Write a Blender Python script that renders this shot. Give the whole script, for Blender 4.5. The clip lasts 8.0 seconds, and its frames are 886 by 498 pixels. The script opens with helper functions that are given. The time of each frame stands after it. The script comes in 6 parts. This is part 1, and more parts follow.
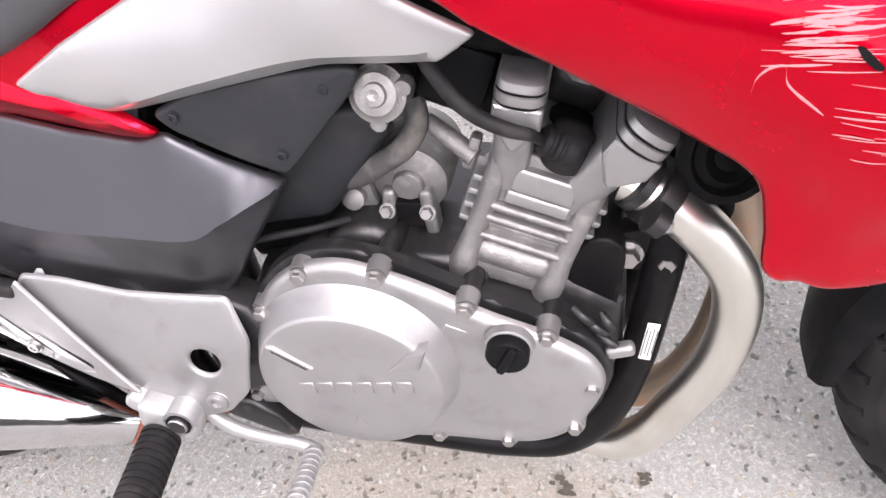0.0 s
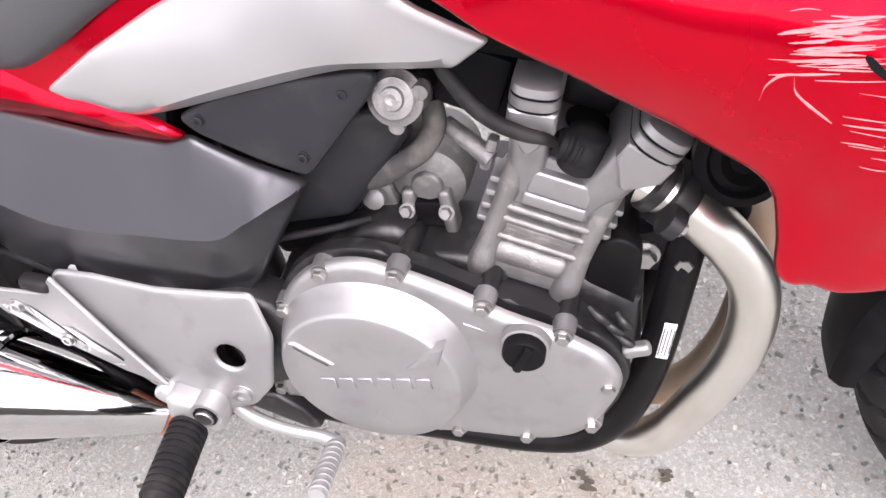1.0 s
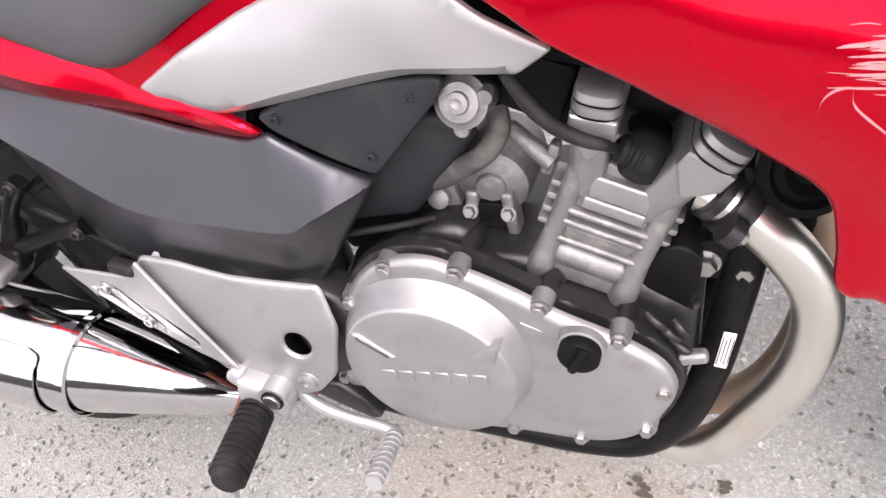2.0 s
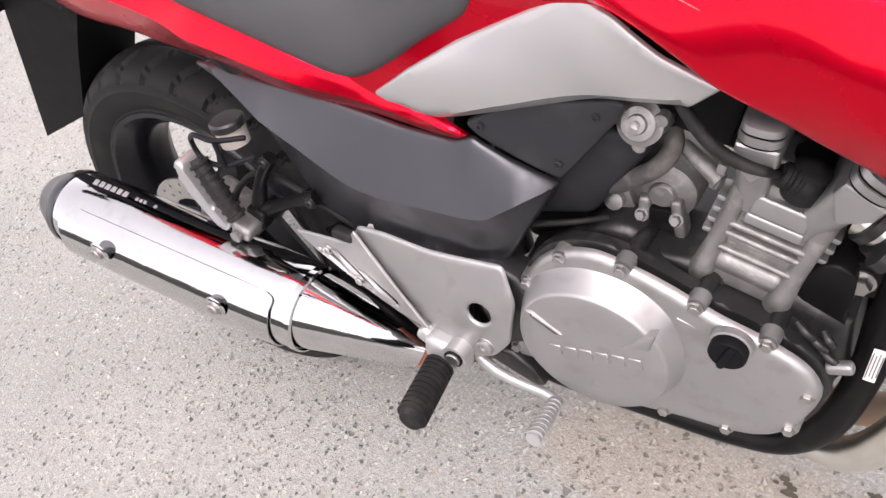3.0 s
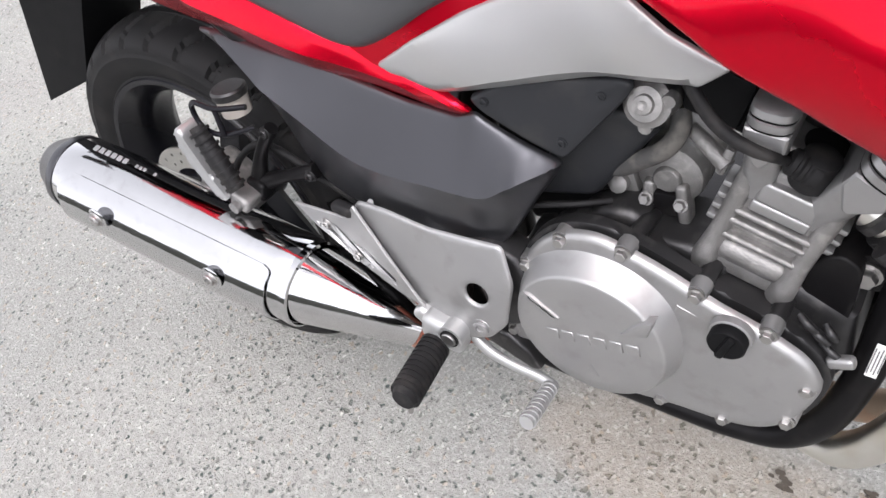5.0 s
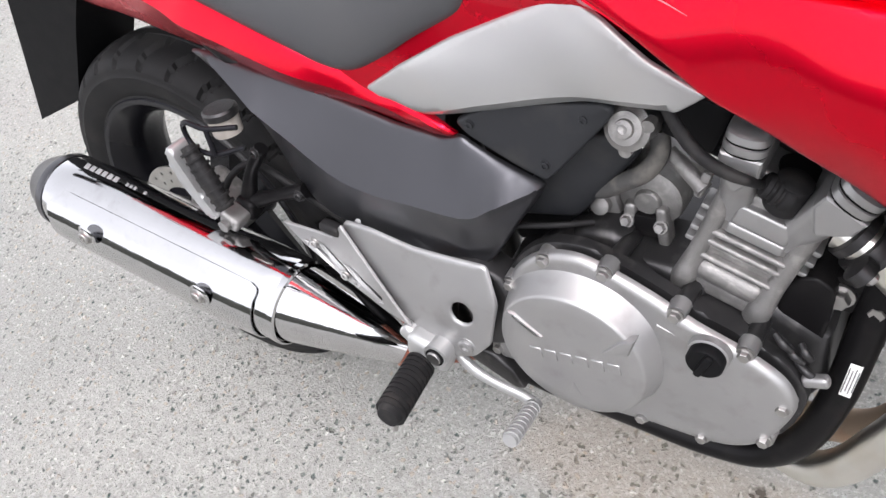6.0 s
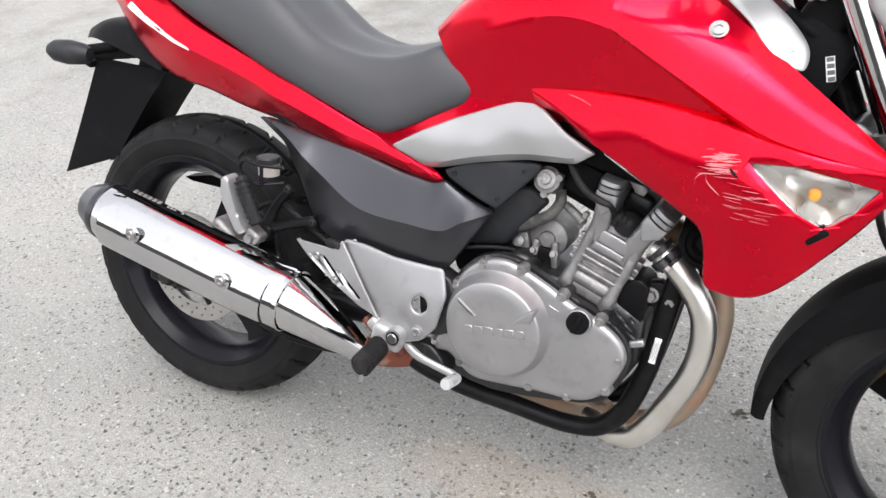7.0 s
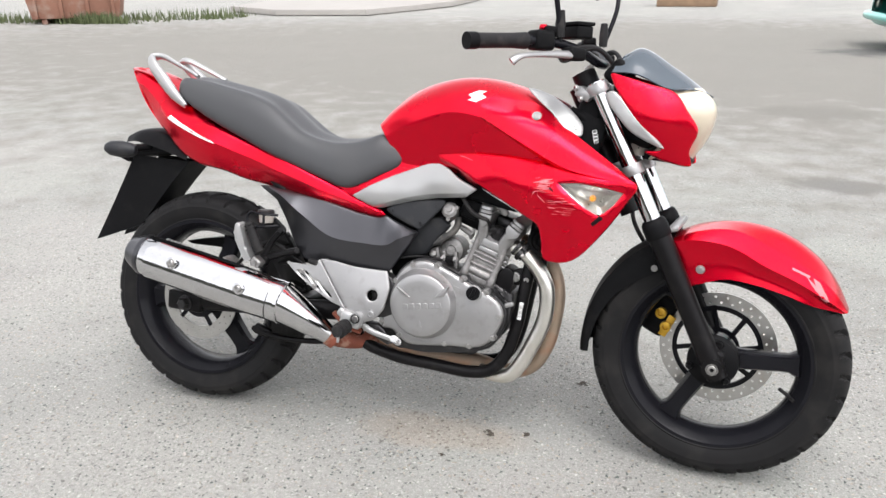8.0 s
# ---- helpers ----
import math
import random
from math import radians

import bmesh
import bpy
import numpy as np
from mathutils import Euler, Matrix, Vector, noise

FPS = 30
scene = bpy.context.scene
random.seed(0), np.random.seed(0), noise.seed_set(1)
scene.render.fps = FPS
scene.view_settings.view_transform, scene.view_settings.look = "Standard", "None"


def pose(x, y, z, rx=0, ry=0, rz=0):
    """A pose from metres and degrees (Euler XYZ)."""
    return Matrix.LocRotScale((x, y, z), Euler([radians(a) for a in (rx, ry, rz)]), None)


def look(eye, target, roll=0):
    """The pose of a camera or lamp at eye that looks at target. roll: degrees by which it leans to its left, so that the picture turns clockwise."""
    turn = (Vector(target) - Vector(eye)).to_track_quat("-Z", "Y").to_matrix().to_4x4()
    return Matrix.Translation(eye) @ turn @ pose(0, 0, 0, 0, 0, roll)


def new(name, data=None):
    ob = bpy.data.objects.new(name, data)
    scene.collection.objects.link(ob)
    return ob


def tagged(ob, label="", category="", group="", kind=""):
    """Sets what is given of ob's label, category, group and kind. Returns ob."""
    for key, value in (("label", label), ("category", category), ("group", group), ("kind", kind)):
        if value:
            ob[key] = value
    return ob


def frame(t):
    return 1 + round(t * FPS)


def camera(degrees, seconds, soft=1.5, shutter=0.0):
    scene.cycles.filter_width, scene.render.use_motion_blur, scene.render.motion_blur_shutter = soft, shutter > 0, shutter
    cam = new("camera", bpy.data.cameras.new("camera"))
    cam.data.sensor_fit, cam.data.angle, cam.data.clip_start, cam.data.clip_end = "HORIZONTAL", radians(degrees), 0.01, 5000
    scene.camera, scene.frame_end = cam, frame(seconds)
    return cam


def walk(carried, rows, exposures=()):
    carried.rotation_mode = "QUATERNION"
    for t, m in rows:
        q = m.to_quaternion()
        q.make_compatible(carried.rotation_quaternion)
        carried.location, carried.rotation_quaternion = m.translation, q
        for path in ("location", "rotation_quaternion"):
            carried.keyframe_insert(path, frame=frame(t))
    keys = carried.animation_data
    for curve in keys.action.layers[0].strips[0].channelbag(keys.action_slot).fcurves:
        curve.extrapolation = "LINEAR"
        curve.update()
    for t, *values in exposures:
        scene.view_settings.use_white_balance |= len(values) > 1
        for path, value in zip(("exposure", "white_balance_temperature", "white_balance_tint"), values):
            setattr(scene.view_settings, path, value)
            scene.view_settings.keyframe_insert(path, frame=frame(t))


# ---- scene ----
cam = camera(60.1, 8.0)
PATH = [
    (0, (0.928, -0.326, 0.98), (0.508, 0.811, -0.611), -13.6),
    (0.5, (0.933, -0.325, 0.982), (0.492, 0.792, -0.617), -14.9),
    (1, (0.94, -0.324, 0.991), (0.443, 0.779, -0.602), -16.5),
    (1.2, (0.944, -0.323, 0.991), (0.421, 0.775, -0.597), -17.2),
    (2.3, (0.959, -0.347, 1.023), (0.176, 0.676, -0.506), -23.4),
    (2.5, (0.966, -0.368, 1.052), (0.09, 0.61, -0.457), -25.7),
    (3, (0.995, -0.376, 1.097), (-0.073, 0.464, -0.371), -30.2),
    (3.5, (0.998, -0.365, 1.089), (-0.102, 0.422, -0.384), -31.0),
    (4, (1.0, -0.366, 1.083), (-0.084, 0.422, -0.401), -30.1),
    (4.5, (0.995, -0.369, 1.081), (-0.081, 0.423, -0.408), -29.5),
    (6, (1.007, -0.379, 1.089), (-0.055, 0.48, -0.372), -27.0),
    (6.2, (1.01, -0.405, 1.103), (0.156, 0.361, -0.083), -24.2),
    (6.5, (1.015, -0.517, 1.116), (0.069, 0.629, -0.223), -15.0),
    (6.8, (1.059, -0.79, 1.152), (0.368, 0.367, 0.201), -6.0),
    (7, (1.117, -0.953, 1.175), (0.318, 0.541, 0.112), -3.4),
    (7.2, (1.176, -1.134, 1.173), (0.561, 0.172, 0.373), -1.8),
    (7.5, (1.265, -1.347, 1.207), (0.579, 0.316, 0.333), -1.0),
    (7.8, (1.297, -1.648, 1.19), (0.807, -0.184, 0.584), -0.7),
    (8, (1.314, -1.752, 1.23), (0.754, 0.035, 0.527), -1.0),
]
walk(cam, [(t, look(eye, target, roll)) for t, eye, target, roll in PATH],
     [(0.0, 2.14, 6500, 21), (1.2, 2.14, 6500, 21), (2.5, 1.88, 6650, 21), (3.5, 1.6, 6700, 21), (4.5, 1.58, 6350, 15), (6.5, 1.64, 6350, 14), (8.0, 1.52, 6450, 12)])

# ---- light ----
world = bpy.data.worlds.new("overcast_sky")
scene.world = world
world.use_nodes = True
wn, wl = world.node_tree.nodes, world.node_tree.links
sky = wn.new("ShaderNodeTexSky")
sky.sky_type, sky.sun_disc = "NISHITA", False
sky.sun_elevation, sky.sun_rotation = radians(66), radians(142)
sky.air_density, sky.dust_density = 1.0, 2.5
grey = wn.new("ShaderNodeHueSaturation")
grey.inputs["Saturation"].default_value = 0.1
wl.new(sky.outputs["Color"], grey.inputs["Color"])
wl.new(grey.outputs["Color"], wn["Background"].inputs["Color"])
wn["Background"].inputs["Strength"].default_value = 0.15

sun_data = bpy.data.lights.new("sun", "SUN")
sun_data.energy, sun_data.angle, sun_data.color = 0.6, radians(50), (1.0, 0.98, 0.95)
sun = new("sun", sun_data)
sun.matrix_world = look((0.88, -1.14, 3.2), (0, 0, 0))


# ---- materials ----
def surface(name, color, rough=0.5, metal=0.0, var=0.12, size=25.0, bump=0.05, grain=600.0, coat=0.0, spread=0.08, dirt=None, spec=0.5):
    m = bpy.data.materials.new(name)
    m.use_nodes = True
    n, l = m.node_tree.nodes, m.node_tree.links
    b = n["Principled BSDF"]
    tex = n.new("ShaderNodeTexCoord")
    big, fine = n.new("ShaderNodeTexNoise"), n.new("ShaderNodeTexNoise")
    big.inputs["Scale"].default_value, big.inputs["Detail"].default_value = size, 6
    fine.inputs["Scale"].default_value, fine.inputs["Detail"].default_value = grain, 3
    for k in (big, fine):
        l.new(tex.outputs["Object"], k.inputs["Vector"])
    mix = n.new("ShaderNodeMix")
    mix.data_type = "RGBA"
    mix.inputs["A"].default_value = (*[c * (1 - var) for c in color], 1)
    mix.inputs["B"].default_value = (*[min(1, c * (1 + var)) for c in color], 1)
    l.new(big.outputs["Fac"], mix.inputs["Factor"])
    out = mix.outputs["Result"]
    if dirt:
        d = n.new("ShaderNodeTexNoise")
        d.inputs["Scale"].default_value, d.inputs["Detail"].default_value = dirt[2], 8
        l.new(tex.outputs["Object"], d.inputs["Vector"])
        ramp = n.new("ShaderNodeMapRange")
        ramp.inputs["From Min"].default_value, ramp.inputs["From Max"].default_value = dirt[3], dirt[3] + 0.15
        ramp.inputs["To Max"].default_value = dirt[1]
        l.new(d.outputs["Fac"], ramp.inputs["Value"])
        dm = n.new("ShaderNodeMix")
        dm.data_type = "RGBA"
        dm.inputs["B"].default_value = (*dirt[0], 1)
        l.new(ramp.outputs["Result"], dm.inputs["Factor"])
        l.new(out, dm.inputs["A"])
        out = dm.outputs["Result"]
    l.new(out, b.inputs["Base Color"])
    rr = n.new("ShaderNodeMapRange")
    rr.inputs["To Min"].default_value, rr.inputs["To Max"].default_value = max(0.02, rough - spread), min(1, rough + spread)
    l.new(big.outputs["Fac"], rr.inputs["Value"])
    l.new(rr.outputs["Result"], b.inputs["Roughness"])
    b.inputs["Metallic"].default_value = metal
    b.inputs["Coat Weight"].default_value = coat
    b.inputs["Coat Roughness"].default_value = 0.06
    b.inputs["Specular IOR Level"].default_value = spec
    if bump:
        bp = n.new("ShaderNodeBump")
        bp.inputs["Strength"].default_value, bp.inputs["Distance"].default_value = bump, 0.002
        l.new(fine.outputs["Fac"], bp.inputs["Height"])
        l.new(bp.outputs["Normal"], b.inputs["Normal"])
    return m


DUST = (0.34, 0.31, 0.27)
RED = surface("red_paint", (0.66, 0.001, 0.019), 0.27, 0.92, 0.05, 4, 0.0, 900, 0.22, 0.03, None, 0.3)
SILVER = surface("silver_paint", (0.36, 0.36, 0.357), 0.36, 0.55, 0.05, 14, 0.03, 1500, 0.2, 0.05, (DUST, 0.15, 14, 0.55))
GUNMETAL = surface("gunmetal_paint", (0.062, 0.062, 0.068), 0.33, 0.85, 0.1, 12, 0.04, 1500, 0.1, 0.06, (DUST, 0.03, 20, 0.6))
CAST = surface("cast_aluminium_paint", (0.33, 0.326, 0.324), 0.37, 0.75, 0.1, 22, 0.16, 1100, 0, 0.08, ((0.2, 0.19, 0.18), 0.35, 28, 0.55))
# the shade on the crankcase is put into this dark base colour
CASE = surface("dark_and_shaded_aluminium", (0.038, 0.037, 0.038), 0.38, 0.7, 0.25, 25, 0.12, 1200, 0, 0.08, ((0.3, 0.28, 0.27), 0.14, 40, 0.56))
OXIDE = surface("oxidised_aluminium", (0.25, 0.242, 0.236), 0.46, 0.7, 0.35, 60, 0.4, 700, 0, 0.12, ((0.5, 0.48, 0.45), 0.4, 70, 0.53))
CHROME = surface("chrome", (0.55, 0.55, 0.555), 0.08, 1.0, 0.06, 14, 0.14, 34, 0, 0.05, ((0.34, 0.33, 0.32), 0.15, 40, 0.55))
STEEL = surface("bolt_steel", (0.42, 0.41, 0.40), 0.36, 1.0, 0.15, 80, 0.05, 900)
PIPE = surface("heated_steel_pipe", (0.70, 0.68, 0.63), 0.33, 1.0, 0.12, 14, 0.04, 700, 0, 0.08, ((0.5, 0.42, 0.31), 0.3, 12, 0.55))
RUST = surface("rusty_steel", (0.21, 0.06, 0.035), 0.75, 0.3, 0.35, 35, 0.3, 500, 0, 0.1, ((0.42, 0.3, 0.22), 0.5, 40, 0.52))
PALE_STEEL = surface("stained_steel", (0.3, 0.23, 0.17), 0.55, 0.6, 0.25, 18, 0.1, 500, 0, 0.1, ((0.36, 0.17, 0.09), 0.6, 14, 0.5))
BLACK = surface("black_plastic", (0.006, 0.006, 0.0065), 0.5, 0, 0.2, 30, 0.1, 1500, 0, 0.1, (DUST, 0.01, 25, 0.55), 0.06)
GLOSS_BLACK = surface("black_gloss_paint", (0.008, 0.008, 0.01), 0.22, 0, 0.2, 30, 0.02, 900, 0.0, 0.06, (DUST, 0.003, 20, 0.55), 0.14)
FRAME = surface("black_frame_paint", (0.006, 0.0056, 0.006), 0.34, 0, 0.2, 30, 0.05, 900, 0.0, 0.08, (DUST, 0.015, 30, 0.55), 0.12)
GREY_PLASTIC = surface("dark_grey_plastic", (0.014, 0.0148, 0.017), 0.5, 0, 0.12, 20, 0.1, 1800, 0, 0.06, (DUST, 0.03, 25, 0.55), 0.3)
RUBBER = surface("black_rubber", (0.009, 0.0085, 0.009), 0.65, 0, 0.2, 40, 0.1, 900, 0, 0.08, (DUST, 0.04, 40, 0.52), 0.25)
TYRE = surface("tyre_rubber", (0.0105, 0.0103, 0.0106), 0.62, 0, 0.18, 20, 0.12, 700, 0, 0.06, (DUST, 0.02, 14, 0.5), 0.12)
VINYL = surface("black_seat_vinyl", (0.047, 0.048, 0.051), 0.45, 0, 0.08, 8, 0.2, 1100, 0, 0.04, (DUST, 0.02, 5, 0.5), 0.35)
DISC = surface("brake_disc_steel", (0.5, 0.49, 0.47), 0.35, 1.0, 0.15, 30, 0.05, 600, 0, 0.1, ((0.4, 0.3, 0.22), 0.3, 20, 0.55))
GOLD = surface("gold_anodised", (0.62, 0.36, 0.03), 0.4, 0.5, 0.15, 40)
POT = surface("clouded_pot_plastic", (0.42, 0.38, 0.34), 0.25, 0, 0.15, 60, 0.02, 500, 0.3)
HOSE = surface("dusty_grey_rubber", (0.05, 0.049, 0.048), 0.7, 0, 0.2, 40, 0.1, 700, 0, 0.08, (DUST, 0.2, 40, 0.5), 0.2)
WHITE = surface("white_label", (0.78, 0.78, 0.76), 0.5, 0, 0.08, 60)
AMBER = surface("amber_bulb", (0.9, 0.35, 0.02), 0.25, 0, 0.1, 60)
SCRAPE = surface("scraped_primer", (0.48, 0.19, 0.2), 0.7, 0, 0.3, 90, 0.3, 500)
AGED = surface("aged_lamp_plastic", (0.5, 0.44, 0.34), 0.25, 0, 0.12, 12, 0.05, 200, 0.5)
SMOKE = surface("smoked_screen", (0.04, 0.055, 0.07), 0.12, 0, 0.1, 10, 0.0, 500, 0.6, 0.03)
REFLECTOR = surface("lamp_reflector", (0.5, 0.49, 0.46), 0.3, 1.0, 0.08, 60, 0.2, 150)
PRINT = surface("grey_print", (0.12, 0.12, 0.12), 0.5, 0, 0.1, 60)


def glass(name, color, rough=0.03, ior=1.45):
    m = bpy.data.materials.new(name)
    m.use_nodes = True
    b = m.node_tree.nodes["Principled BSDF"]
    b.inputs["Base Color"].default_value = (*color, 1)
    b.inputs["Transmission Weight"].default_value = 1
    b.inputs["Roughness"].default_value, b.inputs["IOR"].default_value = rough, ior
    return m


CLEAR = glass("clear_lens", (0.9, 0.89, 0.86), 0.22)


# ---- shapes ----
from mathutils import bvhtree, geometry


def spline(pts, n, closed=False):
    """n + 1 points (n if closed) on a smooth curve through pts."""
    p = np.array(pts, float)
    if closed:
        p = np.vstack([p[-2:], p, p[:3]])
    if len(p) == 2:
        return p[0] + np.linspace(0, 1, n + 1)[:, None] * (p[1] - p[0])
    t = np.r_[0, np.cumsum(np.maximum(np.linalg.norm(np.diff(p, axis=0), axis=1), 1e-6) ** 0.6)]
    d = np.diff(p, axis=0) / np.diff(t)[:, None]
    h = np.diff(t)[:, None]
    m = np.vstack([d[:1], (d[:-1] * h[1:] + d[1:] * h[:-1]) / (h[1:] + h[:-1]), d[-1:]])
    if closed:
        s = np.linspace(t[2], t[-3], n, endpoint=False)
    else:
        s = np.linspace(0, t[-1], n + 1)
    k = np.clip(np.searchsorted(t, s, "right") - 1, 0, len(t) - 2)
    u = ((s - t[k]) / h[k, 0])[:, None]
    return (p[k] * (2 * u**3 - 3 * u**2 + 1) + m[k] * h[k] * (u**3 - 2 * u**2 + u)
            + p[k + 1] * (3 * u**2 - 2 * u**3) + m[k + 1] * h[k] * (u**3 - u**2))


def rounded(outline, r=0.006, step=0.004):
    """A closed outline with straight sides and corners rounded by about r, in short steps."""
    p = np.array(outline, float)
    out = []
    for k in range(len(p)):
        a, c, b = p[k - 1], p[k], p[(k + 1) % len(p)]
        la, lb = np.linalg.norm(a - c), np.linalg.norm(b - c)
        s, e = c + (a - c) * min(r, 0.49 * la) / la, c + (b - c) * min(r, 0.49 * lb) / lb
        for u in np.linspace(0, 1, 5):
            out.append(s * (1 - u) ** 2 + 2 * c * u * (1 - u) + e * u * u)
    dense = []
    for a, b in zip(out, out[1:] + out[:1]):
        n = max(1, int(np.linalg.norm(b - a) / step))
        dense += [tuple(a + (b - a) * k / n) for k in range(n)]
    return dense


def line_away(x, z, line):
    a, b = line[:-1], line[1:]
    ab = b - a
    t = np.clip(((x - a[:, 0]) * ab[:, 0] + (z - a[:, 1]) * ab[:, 1]) / ((ab**2).sum(1) + 1e-12), 0, 1)
    return float(np.hypot(a[:, 0] + t * ab[:, 0] - x, a[:, 1] + t * ab[:, 1] - z).min())


def mesh_of(verts, faces):
    bm = bmesh.new()
    vs = [bm.verts.new(v) for v in verts]
    for f in faces:
        try:
            bm.faces.new([vs[k] for k in f])
        except ValueError:
            pass
    return bm


def sheet(net, nu=24, nv=10, creases=(), out=None, ring=False):
    """A smooth surface over rows of control points; rows named in creases stay sharp."""
    rows = np.array([spline(r, nu, ring) for r in net])
    cuts = [0, *creases, len(net) - 1]
    parts = []
    for a, b in zip(cuts[:-1], cuts[1:]):
        k = max(1, round(nv * (b - a) / (len(net) - 1)))
        seg = np.array([spline(rows[a : b + 1, c], k) for c in range(rows.shape[1])]).transpose(1, 0, 2)
        parts.append(seg if not parts else seg[1:])
    g = np.concatenate(parts)
    nr, nc = g.shape[:2]
    wrap = nc if ring else nc - 1
    faces = [(r * nc + c, r * nc + (c + 1) % nc, (r + 1) * nc + (c + 1) % nc, (r + 1) * nc + c) for r in range(nr - 1) for c in range(wrap)]
    bm = mesh_of(g.reshape(-1, 3), faces)
    bmesh.ops.remove_doubles(bm, verts=bm.verts, dist=1e-5)
    bm.normal_update()
    if out is not None:
        if sum((f.normal * f.calc_area()).dot(Vector(out)) for f in bm.faces) < 0:
            bmesh.ops.reverse_faces(bm, faces=bm.faces)
    else:
        bmesh.ops.recalc_face_normals(bm, faces=bm.faces)
    return bm


def tube(pts, radius, sides=12, n=None, smooth=True, flat=1.0):
    """A pipe along pts; radius a number or one for each point."""
    n = n or 6 * (len(pts) - 1)
    p = spline(pts, n) if smooth else np.array(pts, float)
    r = np.interp(np.linspace(0, 1, len(p)), np.linspace(0, 1, len(pts)), radius if isinstance(radius, (list, tuple)) else [radius] * len(pts))
    tan = np.gradient(p, axis=0)
    tan /= np.linalg.norm(tan, axis=1)[:, None] + 1e-12
    side = np.cross(tan[0], (0.3, 1, 0.2))
    side /= np.linalg.norm(side)
    verts, faces = [], []
    for q, t, rad in zip(p, tan, r):
        side = side - t * (side @ t)
        side /= np.linalg.norm(side)
        up = np.cross(t, side)
        verts += [q + rad * (math.cos(a) * side + flat * math.sin(a) * up) for a in np.linspace(0, 2 * math.pi, sides, endpoint=False)]
    for k in range(len(p) - 1):
        for c in range(sides):
            faces.append((k * sides + c, k * sides + (c + 1) % sides, (k + 1) * sides + (c + 1) % sides, (k + 1) * sides + c))
    faces += [tuple(range(sides))[::-1], tuple(range((len(p) - 1) * sides, len(p) * sides))]
    bm = mesh_of(verts, faces)
    bmesh.ops.recalc_face_normals(bm, faces=bm.faces)
    return bm


def frame_of(axis):
    """A turn that brings +z onto axis."""
    return Vector(axis).to_track_quat("Z", "Y").to_matrix().to_4x4()


def lathe(profile, at=(0, 0, 0), axis=(0, -1, 0), segs=32, closed=False, shape=None):
    """profile: (radius, height along axis)."""
    verts, faces, n = [], [], len(profile)
    for k in range(segs):
        a = 2 * math.pi * k / segs
        for r, h in profile:
            if shape:
                r = shape(a, r, h)
            verts.append((r * math.cos(a), r * math.sin(a), h))
    for k in range(segs):
        for c in range(n if closed else n - 1):
            faces.append((k * n + c, ((k + 1) % segs) * n + c, ((k + 1) % segs) * n + (c + 1) % n, k * n + (c + 1) % n))
    bm = mesh_of(verts, faces)
    bmesh.ops.remove_doubles(bm, verts=bm.verts, dist=1e-6)
    bmesh.ops.recalc_face_normals(bm, faces=bm.faces)
    bm.transform(Matrix.Translation(at) @ frame_of(axis))
    return bm


def block(at, size, turn=(0, 0, 0), bevel=0.003, segs=2, taper=None):
    bm = bmesh.new()
    bmesh.ops.create_cube(bm, size=1)
    bm.transform(Matrix.Diagonal((*size, 1)))
    if taper:
        for v in bm.verts:
            if v.co.z > 0:
                v.co.x *= taper[0]
                v.co.y *= taper[1]
    if bevel:
        bmesh.ops.bevel(bm, geom=bm.edges[:], offset=bevel, segments=segs, affect="EDGES", profile=0.5)
    bm.transform(pose(*at, *turn))
    return bm


def prism(outline, y0, y1, bevel=0.003, segs=2, smooth=0):
    """An (x, z) outline drawn out from y0 to y1 (y1 the outer face, rounded)."""
    pts = spline(outline, smooth, True) if smooth else outline
    bm = bmesh.new()
    vs = [bm.verts.new((x, y0, z)) for x, z in pts]
    f = bm.faces.new(vs)
    up = bmesh.ops.extrude_face_region(bm, geom=[f])["geom"]
    top = [v for v in up if isinstance(v, bmesh.types.BMVert)]
    for v in top:
        v.co.y = y1
    if bevel:
        edges = [e for e in bm.edges if all(abs(v.co.y - y1) < 1e-6 for v in e.verts)]
        bmesh.ops.bevel(bm, geom=edges, offset=bevel, segments=segs, affect="EDGES", profile=0.5)
    bmesh.ops.recalc_face_normals(bm, faces=bm.faces)
    return bm


def heights(ctrl):
    """A smooth y over (x, z) through the points (x, z, y)."""
    c = np.array(ctrl, float)
    p, y = c[:, :2] * 10, c[:, 2]
    d = np.linalg.norm(p[:, None] - p[None], axis=2)
    k = np.where(d > 0, d**2 * np.log(d + 1e-12), 0) + 1e-4 * np.eye(len(p))
    q = np.c_[np.ones(len(p)), p]
    w = np.linalg.solve(np.block([[k, q], [q.T, np.zeros((3, 3))]]), np.r_[y, 0, 0, 0])

    def f(x, z):
        r = np.hypot(p[:, 0] - 10 * x, p[:, 1] - 10 * z)
        return float(w[: len(p)] @ np.where(r > 0, r**2 * np.log(r + 1e-12), 0) + w[-3] + w[-2] * 10 * x + w[-1] * 10 * z)

    return f


def edge_away(x, z, loop):
    a, b = loop, np.roll(loop, -1, axis=0)
    ab = b - a
    t = np.clip(((x - a[:, 0]) * ab[:, 0] + (z - a[:, 1]) * ab[:, 1]) / ((ab**2).sum(1) + 1e-12), 0, 1)
    return float(np.hypot(a[:, 0] + t * ab[:, 0] - x, a[:, 1] + t * ab[:, 1] - z).min())


def inside(x, z, loop):
    a, b = loop, np.roll(loop, -1, axis=0)
    hit = ((a[:, 1] > z) != (b[:, 1] > z)) & (x < (b[:, 0] - a[:, 0]) * (z - a[:, 1]) / (b[:, 1] - a[:, 1] + 1e-12) + a[:, 0])
    return bool(hit.sum() % 2)


